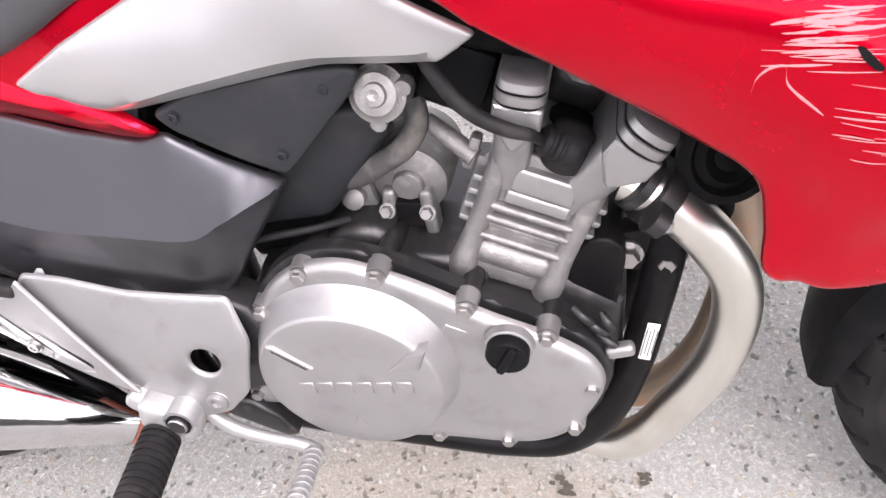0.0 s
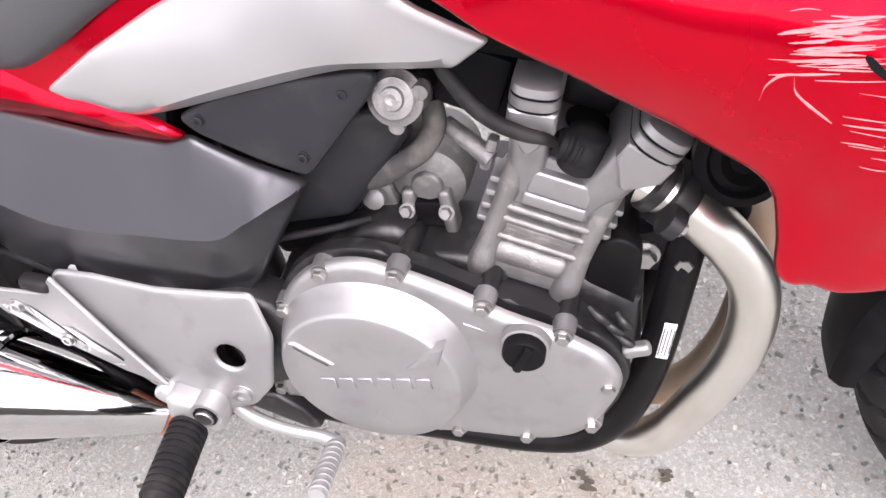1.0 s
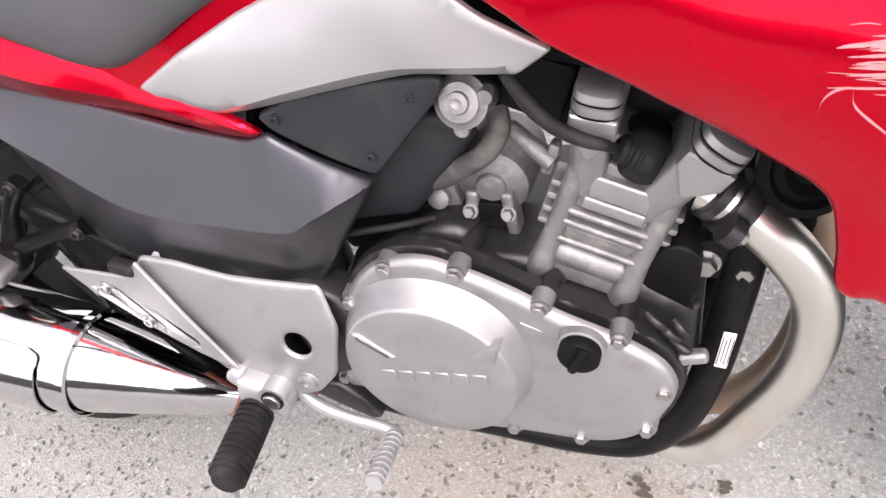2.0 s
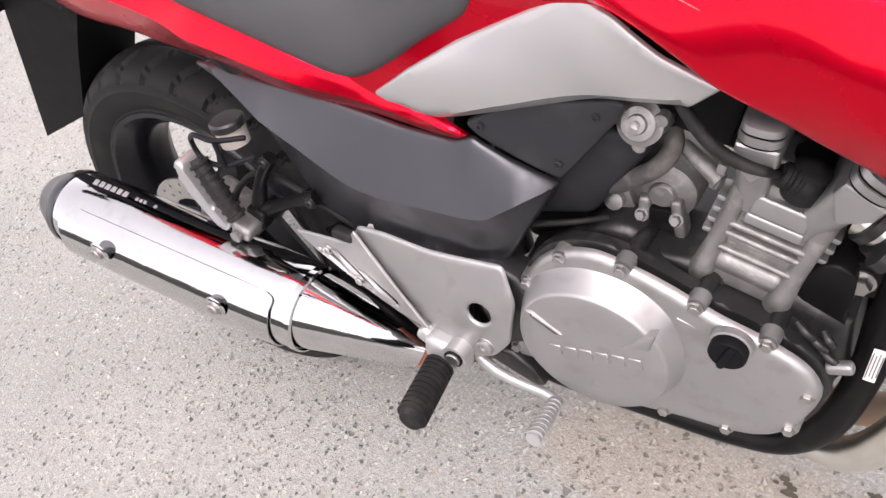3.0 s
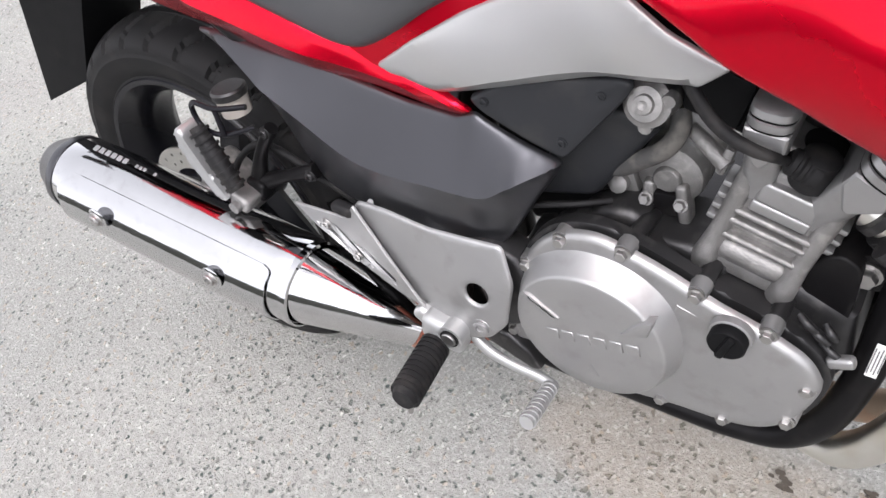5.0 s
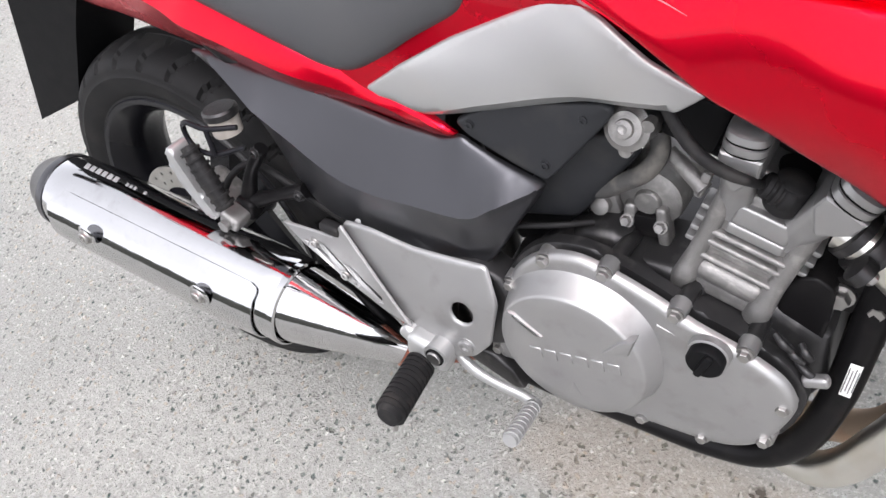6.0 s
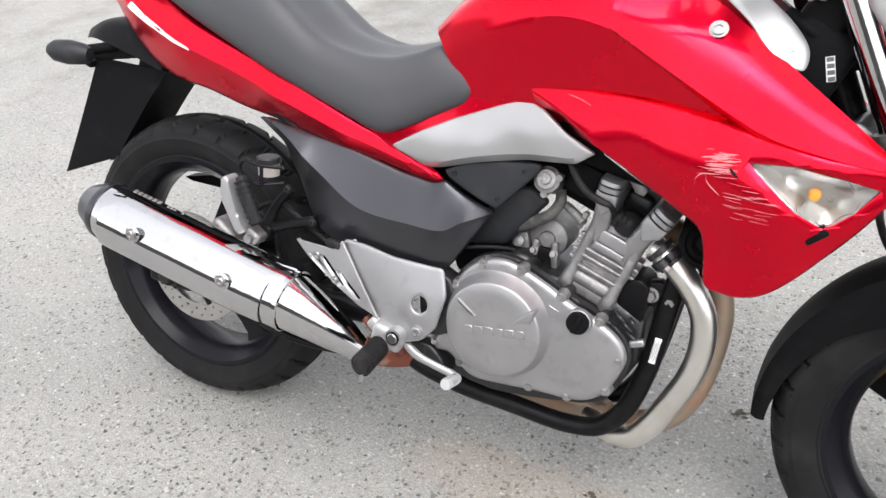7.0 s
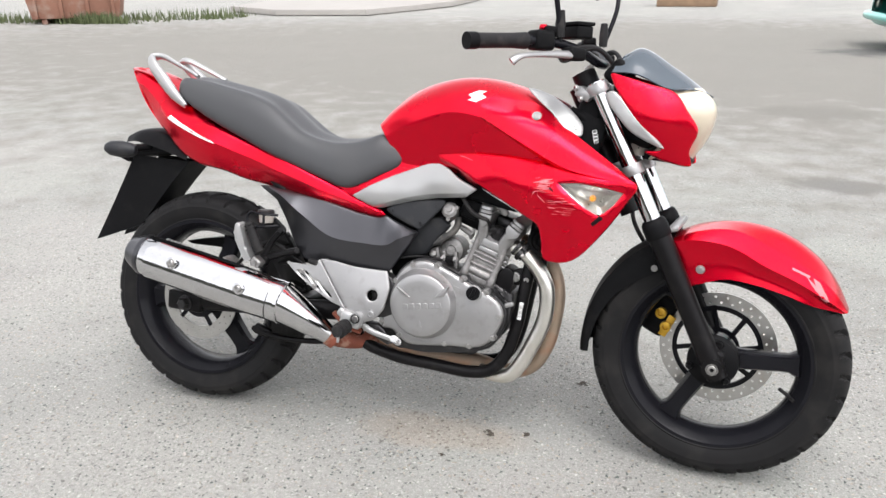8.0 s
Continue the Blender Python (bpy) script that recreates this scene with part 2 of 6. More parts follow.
def plate(outline, depth, step=0.01, roll=0.008, drop=None, smooth=70, holes=(), side=-1, lines=()):
    """A moulded panel: an (x, z) outline, pushed to y = depth(x, z), with edges rolled inwards over the width roll."""
    loop = spline(outline, smooth, True) if smooth else np.array(outline, float)
    drop = roll if drop is None else drop
    pts, edges = [], []
    loops = [loop, *[np.array(h, float) for h in holes]]
    for lp in loops:
        k = len(pts)
        pts += [tuple(q) for q in lp]
        edges += [(k + c, k + (c + 1) % len(lp)) for c in range(len(lp))]
    away = lambda x, z: min(edge_away(x, z, lp) for lp in loops)
    ok = lambda x, z: inside(x, z, loop) and not any(inside(x, z, h) for h in loops[1:])
    for ln in lines:
        ln = [tuple(q) for q in ln if ok(*q) and away(*q) > max(roll, 0.002)]
        edges += [(len(pts) + c, len(pts) + c + 1) for c in range(len(ln) - 1)]
        pts += ln
    ridges = [np.array(ln, float) for ln in lines]
    if roll:
        for lp in loops:
            tan = np.roll(lp, -1, axis=0) - np.roll(lp, 1, axis=0)
            nor = np.c_[-tan[:, 1], tan[:, 0]] / (np.linalg.norm(tan, axis=1)[:, None] + 1e-9)
            for d in (0.12, 0.4, 0.9):
                for s in (1, -1):
                    for q in lp + s * d * roll * nor:
                        if ok(*q) and away(*q) > d * roll * 0.8:
                            pts.append(tuple(q))
    lo, hi = loop.min(0), loop.max(0)
    for i, x in enumerate(np.arange(lo[0] + step / 2, hi[0], step)):
        for z in np.arange(lo[1] + step * (0.25 + 0.5 * (i % 2)), hi[1], step):
            if ok(x, z) and away(x, z) > max(1.2 * roll, 0.3 * step) and all(line_away(x, z, ln) > 0.45 * step for ln in ridges):
                pts.append((x, z))
    vs, _, fs, *_ = geometry.delaunay_2d_cdt([Vector(q) for q in pts], edges, [], 0, 1e-6)
    verts = []
    for v in vs:
        y = depth(v.x, v.y)
        if roll:
            d = min(away(v.x, v.y), roll) / roll
            y -= side * drop * (1 - math.sqrt(max(0, 1 - (1 - d) ** 2)))
        verts.append((v.x, y, v.y))
    keep = []
    for f in fs:
        cx, cz = np.mean([vs[k].x for k in f]), np.mean([vs[k].y for k in f])
        if ok(cx, cz):
            keep.append(f)
    bm = mesh_of(verts, keep)
    bm.normal_update()
    if sum(f.normal.y * f.calc_area() for f in bm.faces) * side < 0:
        bmesh.ops.reverse_faces(bm, faces=bm.faces)
    return bm


def skin(target, outline, lift=0.0008, step=0.006):
    """A thin patch with an (x, z) outline that lies on the outer (-y) side of target."""
    tree = bvhtree.BVHTree.FromBMesh(target)

    def depth(x, z):
        hit = tree.ray_cast(Vector((x, -1, z)), Vector((0, 1, 0)))[0]
        return (hit.y if hit else -0.12) - lift

    return plate(outline, depth, step, 0, 0, 0)


def join(*bms):
    bm = bmesh.new()
    for b in bms:
        me = bpy.data.meshes.new("join")
        b.to_mesh(me)
        bm.from_mesh(me)
        bpy.data.meshes.remove(me)
    return bm


def shell(bm, thick):
    """The sheet bm with a second skin, thick metres behind it, and closed rims."""
    bm = bm.copy()
    bm.normal_update()
    front = list(bm.verts)
    back = {v: bm.verts.new(v.co - v.normal * thick) for v in front}
    rims = [(e.verts[0], e.verts[1]) for e in bm.edges if len(e.link_faces) == 1]
    faces = list(bm.faces)
    turned = {}
    for f in faces:
        for a, b in zip(f.verts, list(f.verts)[1:] + [f.verts[0]]):
            turned[(a, b)] = True
        bm.faces.new([back[v] for v in reversed(f.verts)])
    for a, b in rims:
        if (a, b) not in turned:
            a, b = b, a
        bm.faces.new((b, a, back[a], back[b]))
    return bm


def part(name, bm, material, parent, label="", thick=0.0, sharp=38, mirror=False):
    """One mesh object under a thing or a part."""
    if mirror:
        bm = bm.copy()
        for v in bm.verts:
            v.co.y = -v.co.y
        bmesh.ops.reverse_faces(bm, faces=bm.faces)
    if thick:
        bm = shell(bm, thick)
    me = bpy.data.meshes.new(name)
    bm.to_mesh(me)
    me.materials.append(material)
    me.polygons.foreach_set("use_smooth", [True] * len(me.polygons))
    me.set_sharp_from_angle(angle=radians(sharp))
    ob = new(name, me)
    ob.parent = parent
    if label:
        ob["label"] = label
    if material.name == "clear_lens":
        ob.visible_shadow = False
    return ob


def pair(name, bm, material, parent, label="", thick=0.0, sharp=38):
    part(name, bm, material, parent, label, thick, sharp)
    return part(name, bm, material, parent, label, thick, sharp, True)


def bolt_shape(at, r=0.006, axis=(0, -1, 0), h=0.006, socket=False):
    flange = lathe([(0, 0), (1.35 * r, 0), (1.3 * r, 0.25 * h), (0, 0.3 * h)], at, axis, 14)
    if socket:
        head = lathe([(0, 0), (r, 0), (r, 0.85 * h), (0.9 * r, h), (0.5 * r, h), (0.45 * r, 0.5 * h), (0, 0.5 * h)], at, axis, 12)
    else:
        head = lathe([(0, 0), (r, 0), (r, 0.8 * h), (0.85 * r, h), (0, h)], at, axis, 6)
    return join(flange, head)


def bolt(at, parent, r=0.006, axis=(0, -1, 0), h=0.006, socket=False, material=None):
    return part("bolt", bolt_shape(at, r, axis, h, socket), material or STEEL, parent, "", 0, 30)


# ---- ground ----
def ground_material():
    m = bpy.data.materials.new("worn_asphalt")
    m.use_nodes = True
    n, l = m.node_tree.nodes, m.node_tree.links
    b = n["Principled BSDF"]
    tex = n.new("ShaderNodeTexCoord")

    def noise_at(scale, detail=6, rough=0.6):
        k = n.new("ShaderNodeTexNoise")
        k.inputs["Scale"].default_value, k.inputs["Detail"].default_value, k.inputs["Roughness"].default_value = scale, detail, rough
        l.new(tex.outputs["Object"], k.inputs["Vector"])
        return k

    def mixed(fac, a, c):
        k = n.new("ShaderNodeMix")
        k.data_type = "RGBA"
        for socket, v in (("Factor", fac), ("A", a), ("B", c)):
            if isinstance(v, tuple):
                k.inputs[socket].default_value = (*v, 1)
            elif isinstance(v, float):
                k.inputs[socket].default_value = v
            else:
                l.new(v, k.inputs[socket])
        return k.outputs["Result"]

    def ranged(src, a, c, lo=0.0, hi=1.0):
        k = n.new("ShaderNodeMapRange")
        for socket, v in (("From Min", a), ("From Max", c), ("To Min", lo), ("To Max", hi)):
            k.inputs[socket].default_value = v
        l.new(src, k.inputs["Value"])
        return k.outputs["Result"]

    def cells(scale, shift):
        """Small lumps: nearness to each one's middle, and three random numbers for each."""
        k = n.new("ShaderNodeTexVoronoi")
        k.inputs["Scale"].default_value = scale
        mv = n.new("ShaderNodeVectorMath")
        mv.operation = "MULTIPLY_ADD"
        l.new(noise_at(scale * 0.9, 2).outputs["Color"], mv.inputs[0])
        mv.inputs[1].default_value = (1.5 / scale, 1.5 / scale, 0)
        off = n.new("ShaderNodeVectorMath")
        off.inputs[1].default_value = (shift, shift * 0.7, 0)
        l.new(tex.outputs["Object"], off.inputs[0])
        l.new(off.outputs["Vector"], mv.inputs[2])
        l.new(mv.outputs["Vector"], k.inputs["Vector"])
        sep = n.new("ShaderNodeSeparateColor")
        l.new(k.outputs["Color"], sep.inputs["Color"])
        return k.outputs["Distance"], sep.outputs["Red"], sep.outputs["Green"], sep.outputs["Blue"]

    def sums(op, a, c):
        k = n.new("ShaderNodeMath")
        k.operation = op
        l.new(a, k.inputs[0])
        if isinstance(c, float):
            k.inputs[1].default_value = c
        else:
            l.new(c, k.inputs[1])
        return k.outputs[0]

    # pale binder, mottled at three scales
    base = mixed(noise_at(1.3).outputs["Fac"], (0.21, 0.211, 0.196), (0.262, 0.26, 0.242))
    base = mixed(ranged(noise_at(9, 8).outputs["Fac"], 0.35, 0.7, 0, 0.5), base, (0.295, 0.292, 0.274))
    base = mixed(ranged(noise_at(0.9, 3).outputs["Fac"], 0.5, 0.62, 0, 0.35), base, (0.33, 0.342, 0.305))
    base = mixed(ranged(noise_at(0.7, 3).outputs["Fac"], 0.46, 0.6, 0, 0.3), base, (0.37, 0.345, 0.325))
    base = mixed(ranged(noise_at(70, 5, 0.7).outputs["Fac"], 0.48, 0.62, 0, 0.7), base, (0.21, 0.207, 0.19))
    base = mixed(ranged(noise_at(150, 4, 0.7).outputs["Fac"], 0.5, 0.62, 0, 0.55), base, (0.44, 0.435, 0.405))
    # worn stretches, where more of the stone lies bare
    worn = ranged(noise_at(2.2, 5, 0.6).outputs["Fac"], 0.4, 0.64, 0, 1)
    d1, r1, g1, b1 = cells(84, 0.0)
    chip = sums("MULTIPLY", ranged(d1, 0.22, 0.36, 1, 0), ranged(r1, 0.66, 0.76, 0, 1))
    base = mixed(sums("MULTIPLY", chip, ranged(g1, 0, 1, 0.2, 0.75)), base, (0.58, 0.57, 0.53))
    brown = sums("MULTIPLY", ranged(d1, 0.25, 0.38, 1, 0), ranged(b1, 0.88, 0.92, 0, 0.5))
    base = mixed(brown, base, (0.3, 0.235, 0.17))
    d2, r2, g2, b2 = cells(88, 3.7)
    grit = sums("MULTIPLY", ranged(d2, 0.2, 0.34, 1, 0), ranged(sums("ADD", r2, sums("MULTIPLY", worn, 0.46)), 0.7, 0.8, 0, 1))
    base = mixed(sums("MULTIPLY", grit, ranged(g2, 0, 1, 0.35, 1.0)), base, (0.05, 0.069, 0.062))
    d3, r3, g3, b3 = cells(44, 8.1)
    stone = sums("MULTIPLY", ranged(d3, 0.2, 0.27, 1, 0), ranged(sums("ADD", r3, sums("MULTIPLY", worn, 0.12)), 0.82, 0.86, 0, 1))
    base = mixed(sums("MULTIPLY", stone, ranged(g3, 0, 1, 0.4, 0.95)), base, (0.12, 0.12, 0.108))
    # damp and oily stains, a wide darker stretch, and the car's shadow painted last
    ragged = noise_at(3.5, 6)
    for sx, sy, rx, ry, hue2, most in ((2.37, 5.22, 0.48, 0.36, (0.13, 0.125, 0.118), 0.8), (2.23, 2.91, 0.28, 0.2, (0.13, 0.125, 0.118), 0.8), (1.0, 9.5, 18.0, 7.2, (0.17, 0.16, 0.14), 0.8), (0.75, -0.02, 0.3, 0.09, (0.33, 0.24, 0.16), 0.25), (3.9, 10.0, 0.9, 0.6, (0.06, 0.06, 0.06), 0.7)):
        mp = n.new("ShaderNodeMapping")
        mp.inputs["Location"].default_value = (-sx / rx, -sy / ry, 0)
        mp.inputs["Scale"].default_value = (1 / rx, 1 / ry, 0)
        l.new(tex.outputs["Object"], mp.inputs["Vector"])
        ln = n.new("ShaderNodeVectorMath")
        ln.operation = "LENGTH"
        l.new(mp.outputs["Vector"], ln.inputs[0])
        ad = n.new("ShaderNodeMath")
        l.new(ln.outputs["Value"], ad.inputs[0])
        l.new(ranged(ragged.outputs["Fac"], 0.2, 0.8, -0.5, 0.5), ad.inputs[1])
        base = mixed(ranged(ad.outputs[0], 0.6, 1.1, most, 0), base, hue2)
    l.new(base, b.inputs["Base Color"])
    b.inputs["Roughness"].default_value = 0.88
    rise = sums("ADD", ranged(chip, 0, 1, 0.0, 0.5), ranged(grit, 0, 1, 0.55, 0.0))
    rise = sums("ADD", rise, ranged(stone, 0, 1, 0.3, 0.0))
    rise = sums("ADD", rise, ranged(noise_at(210, 4, 0.65).outputs["Fac"], 0.3, 0.7, 0, 0.35))
    bp = n.new("ShaderNodeBump")
    bp.inputs["Strength"].default_value, bp.inputs["Distance"].default_value = 1.0, 0.007
    l.new(rise, bp.inputs["Height"])
    l.new(bp.outputs["Normal"], b.inputs["Normal"])
    return m


ASPHALT = ground_material()
gv, gf = [], []
edges_g = sorted({*np.round(np.linspace(-2.4, 3.2, 57), 3).tolist(), *[s * d for d in (5, 9, 16, 30, 60, 150, 400, 1200) for s in (-1, 1)]})
for gx in edges_g:
    for gy in edges_g:
        near = math.hypot(gx - 0.7, gy) < 2.2
        gv.append((gx, gy, 0.006 * (noise.noise((gx * 1.7, gy * 1.7, 0.3)) - 0.1) * (0 if near and abs(gy) < 0.25 else 1) - 0.0005))
ng = len(edges_g)
for a in range(ng - 1):
    for c in range(ng - 1):
        gf.append((a * ng + c, (a + 1) * ng + c, (a + 1) * ng + c + 1, a * ng + c + 1))
tagged(part("ground", mesh_of(gv, gf), ASPHALT, None), "worn pale grey asphalt yard with exposed aggregate", "ground", kind="structure")

# ---- motorcycle ----
bike = new("motorcycle")
bike.matrix_world = pose(0, 0, 0, -12.5, 0, 0)
tagged(bike, "red motorcycle with scraped fairing leaning on asphalt", "motorcycle")

RAKE = radians(26.45)
FORK = Vector((-math.sin(RAKE), 0, math.cos(RAKE)))
STEER_AT = Vector((1.11, 0, 0.915))
STEER = Matrix.Translation(STEER_AT) @ Matrix.Rotation(radians(-8), 4, FORK) @ Matrix.Translation(-STEER_AT)
FRONT = Vector((1.45, 0, 0.307))
REAR = Vector((0.018, 0, 0.309))


def steered(bm):
    bm.transform(STEER)
    return bm


# ---- wheels ----
def tyre_shape(radius, half, bead, grooves):
    cross = [(bead, 0.80), (bead + 0.004, 0.86), (bead + 0.0055, 0.885), (bead + 0.0075, 0.885), (bead + 0.009, 0.87), (bead + 0.016, 0.92), (radius - 0.055, 1.0), (radius - 0.044, 1.0), (radius - 0.042, 1.012), (radius - 0.040, 1.012), (radius - 0.038, 0.995), (radius - 0.032, 0.985)]
    tread = [(radius - 0.032 + 0.032 * math.sin(a), 0.985 * math.cos(a)) for a in np.linspace(0.12, math.pi / 2, 13)]
    half_prof = [(r, w * half) for r, w in cross + tread]
    prof = half_prof + [(r, -w) for r, w in half_prof[-2::-1]] + [(bead - 0.004, -0.7 * half), (bead - 0.004, 0.7 * half)]

    def cut(a, r, h):
        if r < radius - 0.034:
            return r
        s = abs(h) / half
        turn = (a * grooves / (2 * math.pi) + (0.9 if h > 0 else 0.4) - 1.1 * s + 0.5 * s * s) % 1
        if 0.15 < s < 0.97 and abs(turn - 0.5) < 0.1:
            return r - 0.008
        if s < 0.05:
            return r - 0.004
        return r

    return lathe(prof, segs=480, closed=True, shape=cut)


def wheel(name, radius, half, rim_half, at, m, spoke_angles, spoke_width, label):
    """A cast three-spoke wheel on the axle at the point at."""
    base = Matrix.Translation(at)
    put = lambda bm: (bm.transform(base), bm.transform(m), bm)[2]
    bead = radius - 0.086
    lip = bead + 0.006
    rim_prof = [(lip, rim_half), (lip + 0.002, rim_half - 0.003), (lip - 0.002, rim_half - 0.008), (bead - 0.006, rim_half - 0.012),
                (bead - 0.012, rim_half - 0.022), (bead - 0.02, rim_half - 0.028), (bead - 0.022, 0.0)]
    rim_prof = rim_prof + [(r, -w) for r, w in rim_prof[-2::-1]]
    inner = bead - 0.03
    rim_prof += [(lip - 0.008, -rim_half + 0.001), (inner + 0.014, -rim_half + 0.016), (inner + 0.002, -rim_half + 0.03), (inner, -0.006), (inner, 0.006),
                 (inner + 0.002, rim_half - 0.03), (inner + 0.014, rim_half - 0.016), (lip - 0.008, rim_half - 0.001)]
    w = part(name, put(lathe(rim_prof, segs=128, closed=True)), GLOSS_BLACK, bike, label)
    part("tyre", put(tyre_shape(radius, half, bead + 0.002, 30 if half > 0.06 else 34)), TYRE, w, "black tubeless tyre with slanted grooves", 0, 28)
    part("hub", put(lathe([(0, 0.058), (0.03, 0.058), (0.036, 0.05), (0.05, 0.045), (0.054, 0.02), (0.054, -0.02), (0.05, -0.045), (0.036, -0.05), (0.03, -0.058), (0, -0.058)], segs=48)), GLOSS_BLACK, w)
    for a in spoke_angles:
        c, s = math.cos(radians(a)), math.sin(radians(a))
        net = []
        for r, wd, th in ((0.04, 1.0, 0.03), (0.09, 0.92, 0.026), (0.15, 0.85, 0.022), (inner - 0.018, 0.88, 0.022), (inner + 0.004, 1.35, 0.026)):
            wd *= spoke_width / 2
            ring = [(-wd, -th * 0.5), (-wd * 0.72, -th), (wd * 0.72, -th), (wd, -th * 0.5), (wd, th * 0.5), (wd * 0.72, th), (-wd * 0.72, th), (-wd, th * 0.5)]
            net.append([(c * r - s * u, v, s * r + c * u) for u, v in ring])
        verts = [p for r in net for p in r]
        faces = [(k * 8 + q, k * 8 + (q + 1) % 8, (k + 1) * 8 + (q + 1) % 8, (k + 1) * 8 + q) for k in range(4) for q in range(8)] + [tuple(range(8)), tuple(range(32, 40))]
        sp = mesh_of(verts, faces)
        bmesh.ops.recalc_face_normals(sp, faces=sp.faces)
        part("spoke", put(sp), GLOSS_BLACK, w, "", 0, 30)
    return w, put


def disc_shape(outer, inner, thick, y, holes, arms):
    """A drilled brake disc with a spider of arms, in the plane y."""
    ring = [(outer * math.cos(a), outer * math.sin(a)) for a in np.linspace(0, 2 * math.pi, 72, endpoint=False)]
    gaps = [[(inner * math.cos(a), inner * math.sin(a)) for a in np.linspace(0, 2 * math.pi, 48, endpoint=False)]]
    for k in range(holes):
        for j, r in enumerate((0.3, 0.7)):
            a = 2 * math.pi * (k + 0.5 * j) / holes
            rr = inner + (outer - inner) * r
            gaps.append([(rr * math.cos(a) + 0.0029 * math.cos(b), rr * math.sin(a) + 0.0029 * math.sin(b)) for b in np.linspace(0, 2 * math.pi, 8, endpoint=False)])
    bm = plate(ring, lambda x, z: y, 0.05, 0, 0, 0, gaps)
    hub = lathe([(0.03, -0.004), (0.055, -0.004), (0.055, 0.004), (0.03, 0.004)], (0, y, 0), segs=32, closed=True)
    spider = []
    for k in range(arms):
        a = 2 * math.pi * k / arms
        spider.append(block((math.cos(a + 0.12) * (inner + 0.05) / 2, y, math.sin(a + 0.12) * (inner + 0.05) / 2), (inner - 0.043, 0.006, 0.012), (0, -math.degrees(a + 0.25), 0), 0.001, 1))
    return bm, hub, spider


rear_wheel, rput = wheel("rear_wheel", 0.309, 0.067, 0.062, REAR, Matrix.Identity(4), (-53, 67, 187), 0.062, "black cast three-spoke rear wheel")
front_wheel, fput = wheel("front_wheel", 0.304, 0.056, 0.048, FRONT, STEER, (3, 123, 240), 0.05, "black cast three-spoke front wheel")

d_ring, d_hub, d_arms = disc_shape(0.12, 0.082, 0.004, -0.075, 24, 5)
rd = part("brake_disc", rput(d_ring), DISC, rear_wheel, "drilled steel rear brake disc", 0.004)
part("disc_carrier", rput(d_hub), GLOSS_BLACK, rd)
for arm_bm in d_arms:
    part("carrier_arm", rput(arm_bm), GLOSS_BLACK, rd)
d_ring, d_hub, d_arms = disc_shape(0.144, 0.108, 0.004, 0.066, 28, 8)
fd = part("brake_disc", fput(d_ring), DISC, front_wheel, "drilled steel front brake disc", 0.004)
part("disc_carrier", fput(d_hub), GLOSS_BLACK, fd)
part("carrier_ring", fput(lathe([(0.099, -0.003), (0.1105, -0.003), (0.1105, 0.005), (0.099, 0.005)], (0, 0.066, 0), segs=64, closed=True)), GLOSS_BLACK, fd)
for arm_bm in d_arms:
    part("carrier_arm", fput(arm_bm), GLOSS_BLACK, fd)
part("tyre_valve", fput(tube([(0.155, 0, -0.06), (0.18, -0.02, -0.07), (0.187, -0.036, -0.072)], 0.0045, 10)), RUBBER, front_wheel)
part("hub_cover", fput(lathe([(0, 0.074), (0.02, 0.074), (0.05, 0.068), (0.06, 0.058), (0.062, 0.03), (0.0, 0.03)], segs=40)), BLACK, front_wheel)
for k in range(3):
    a = 2.09 * k + 1.3
    part("hub_bolt", fput(bolt_shape((0.052 * math.cos(a), -0.066, 0.052 * math.sin(a)), 0.008, h=0.012)), BLACK, front_wheel)

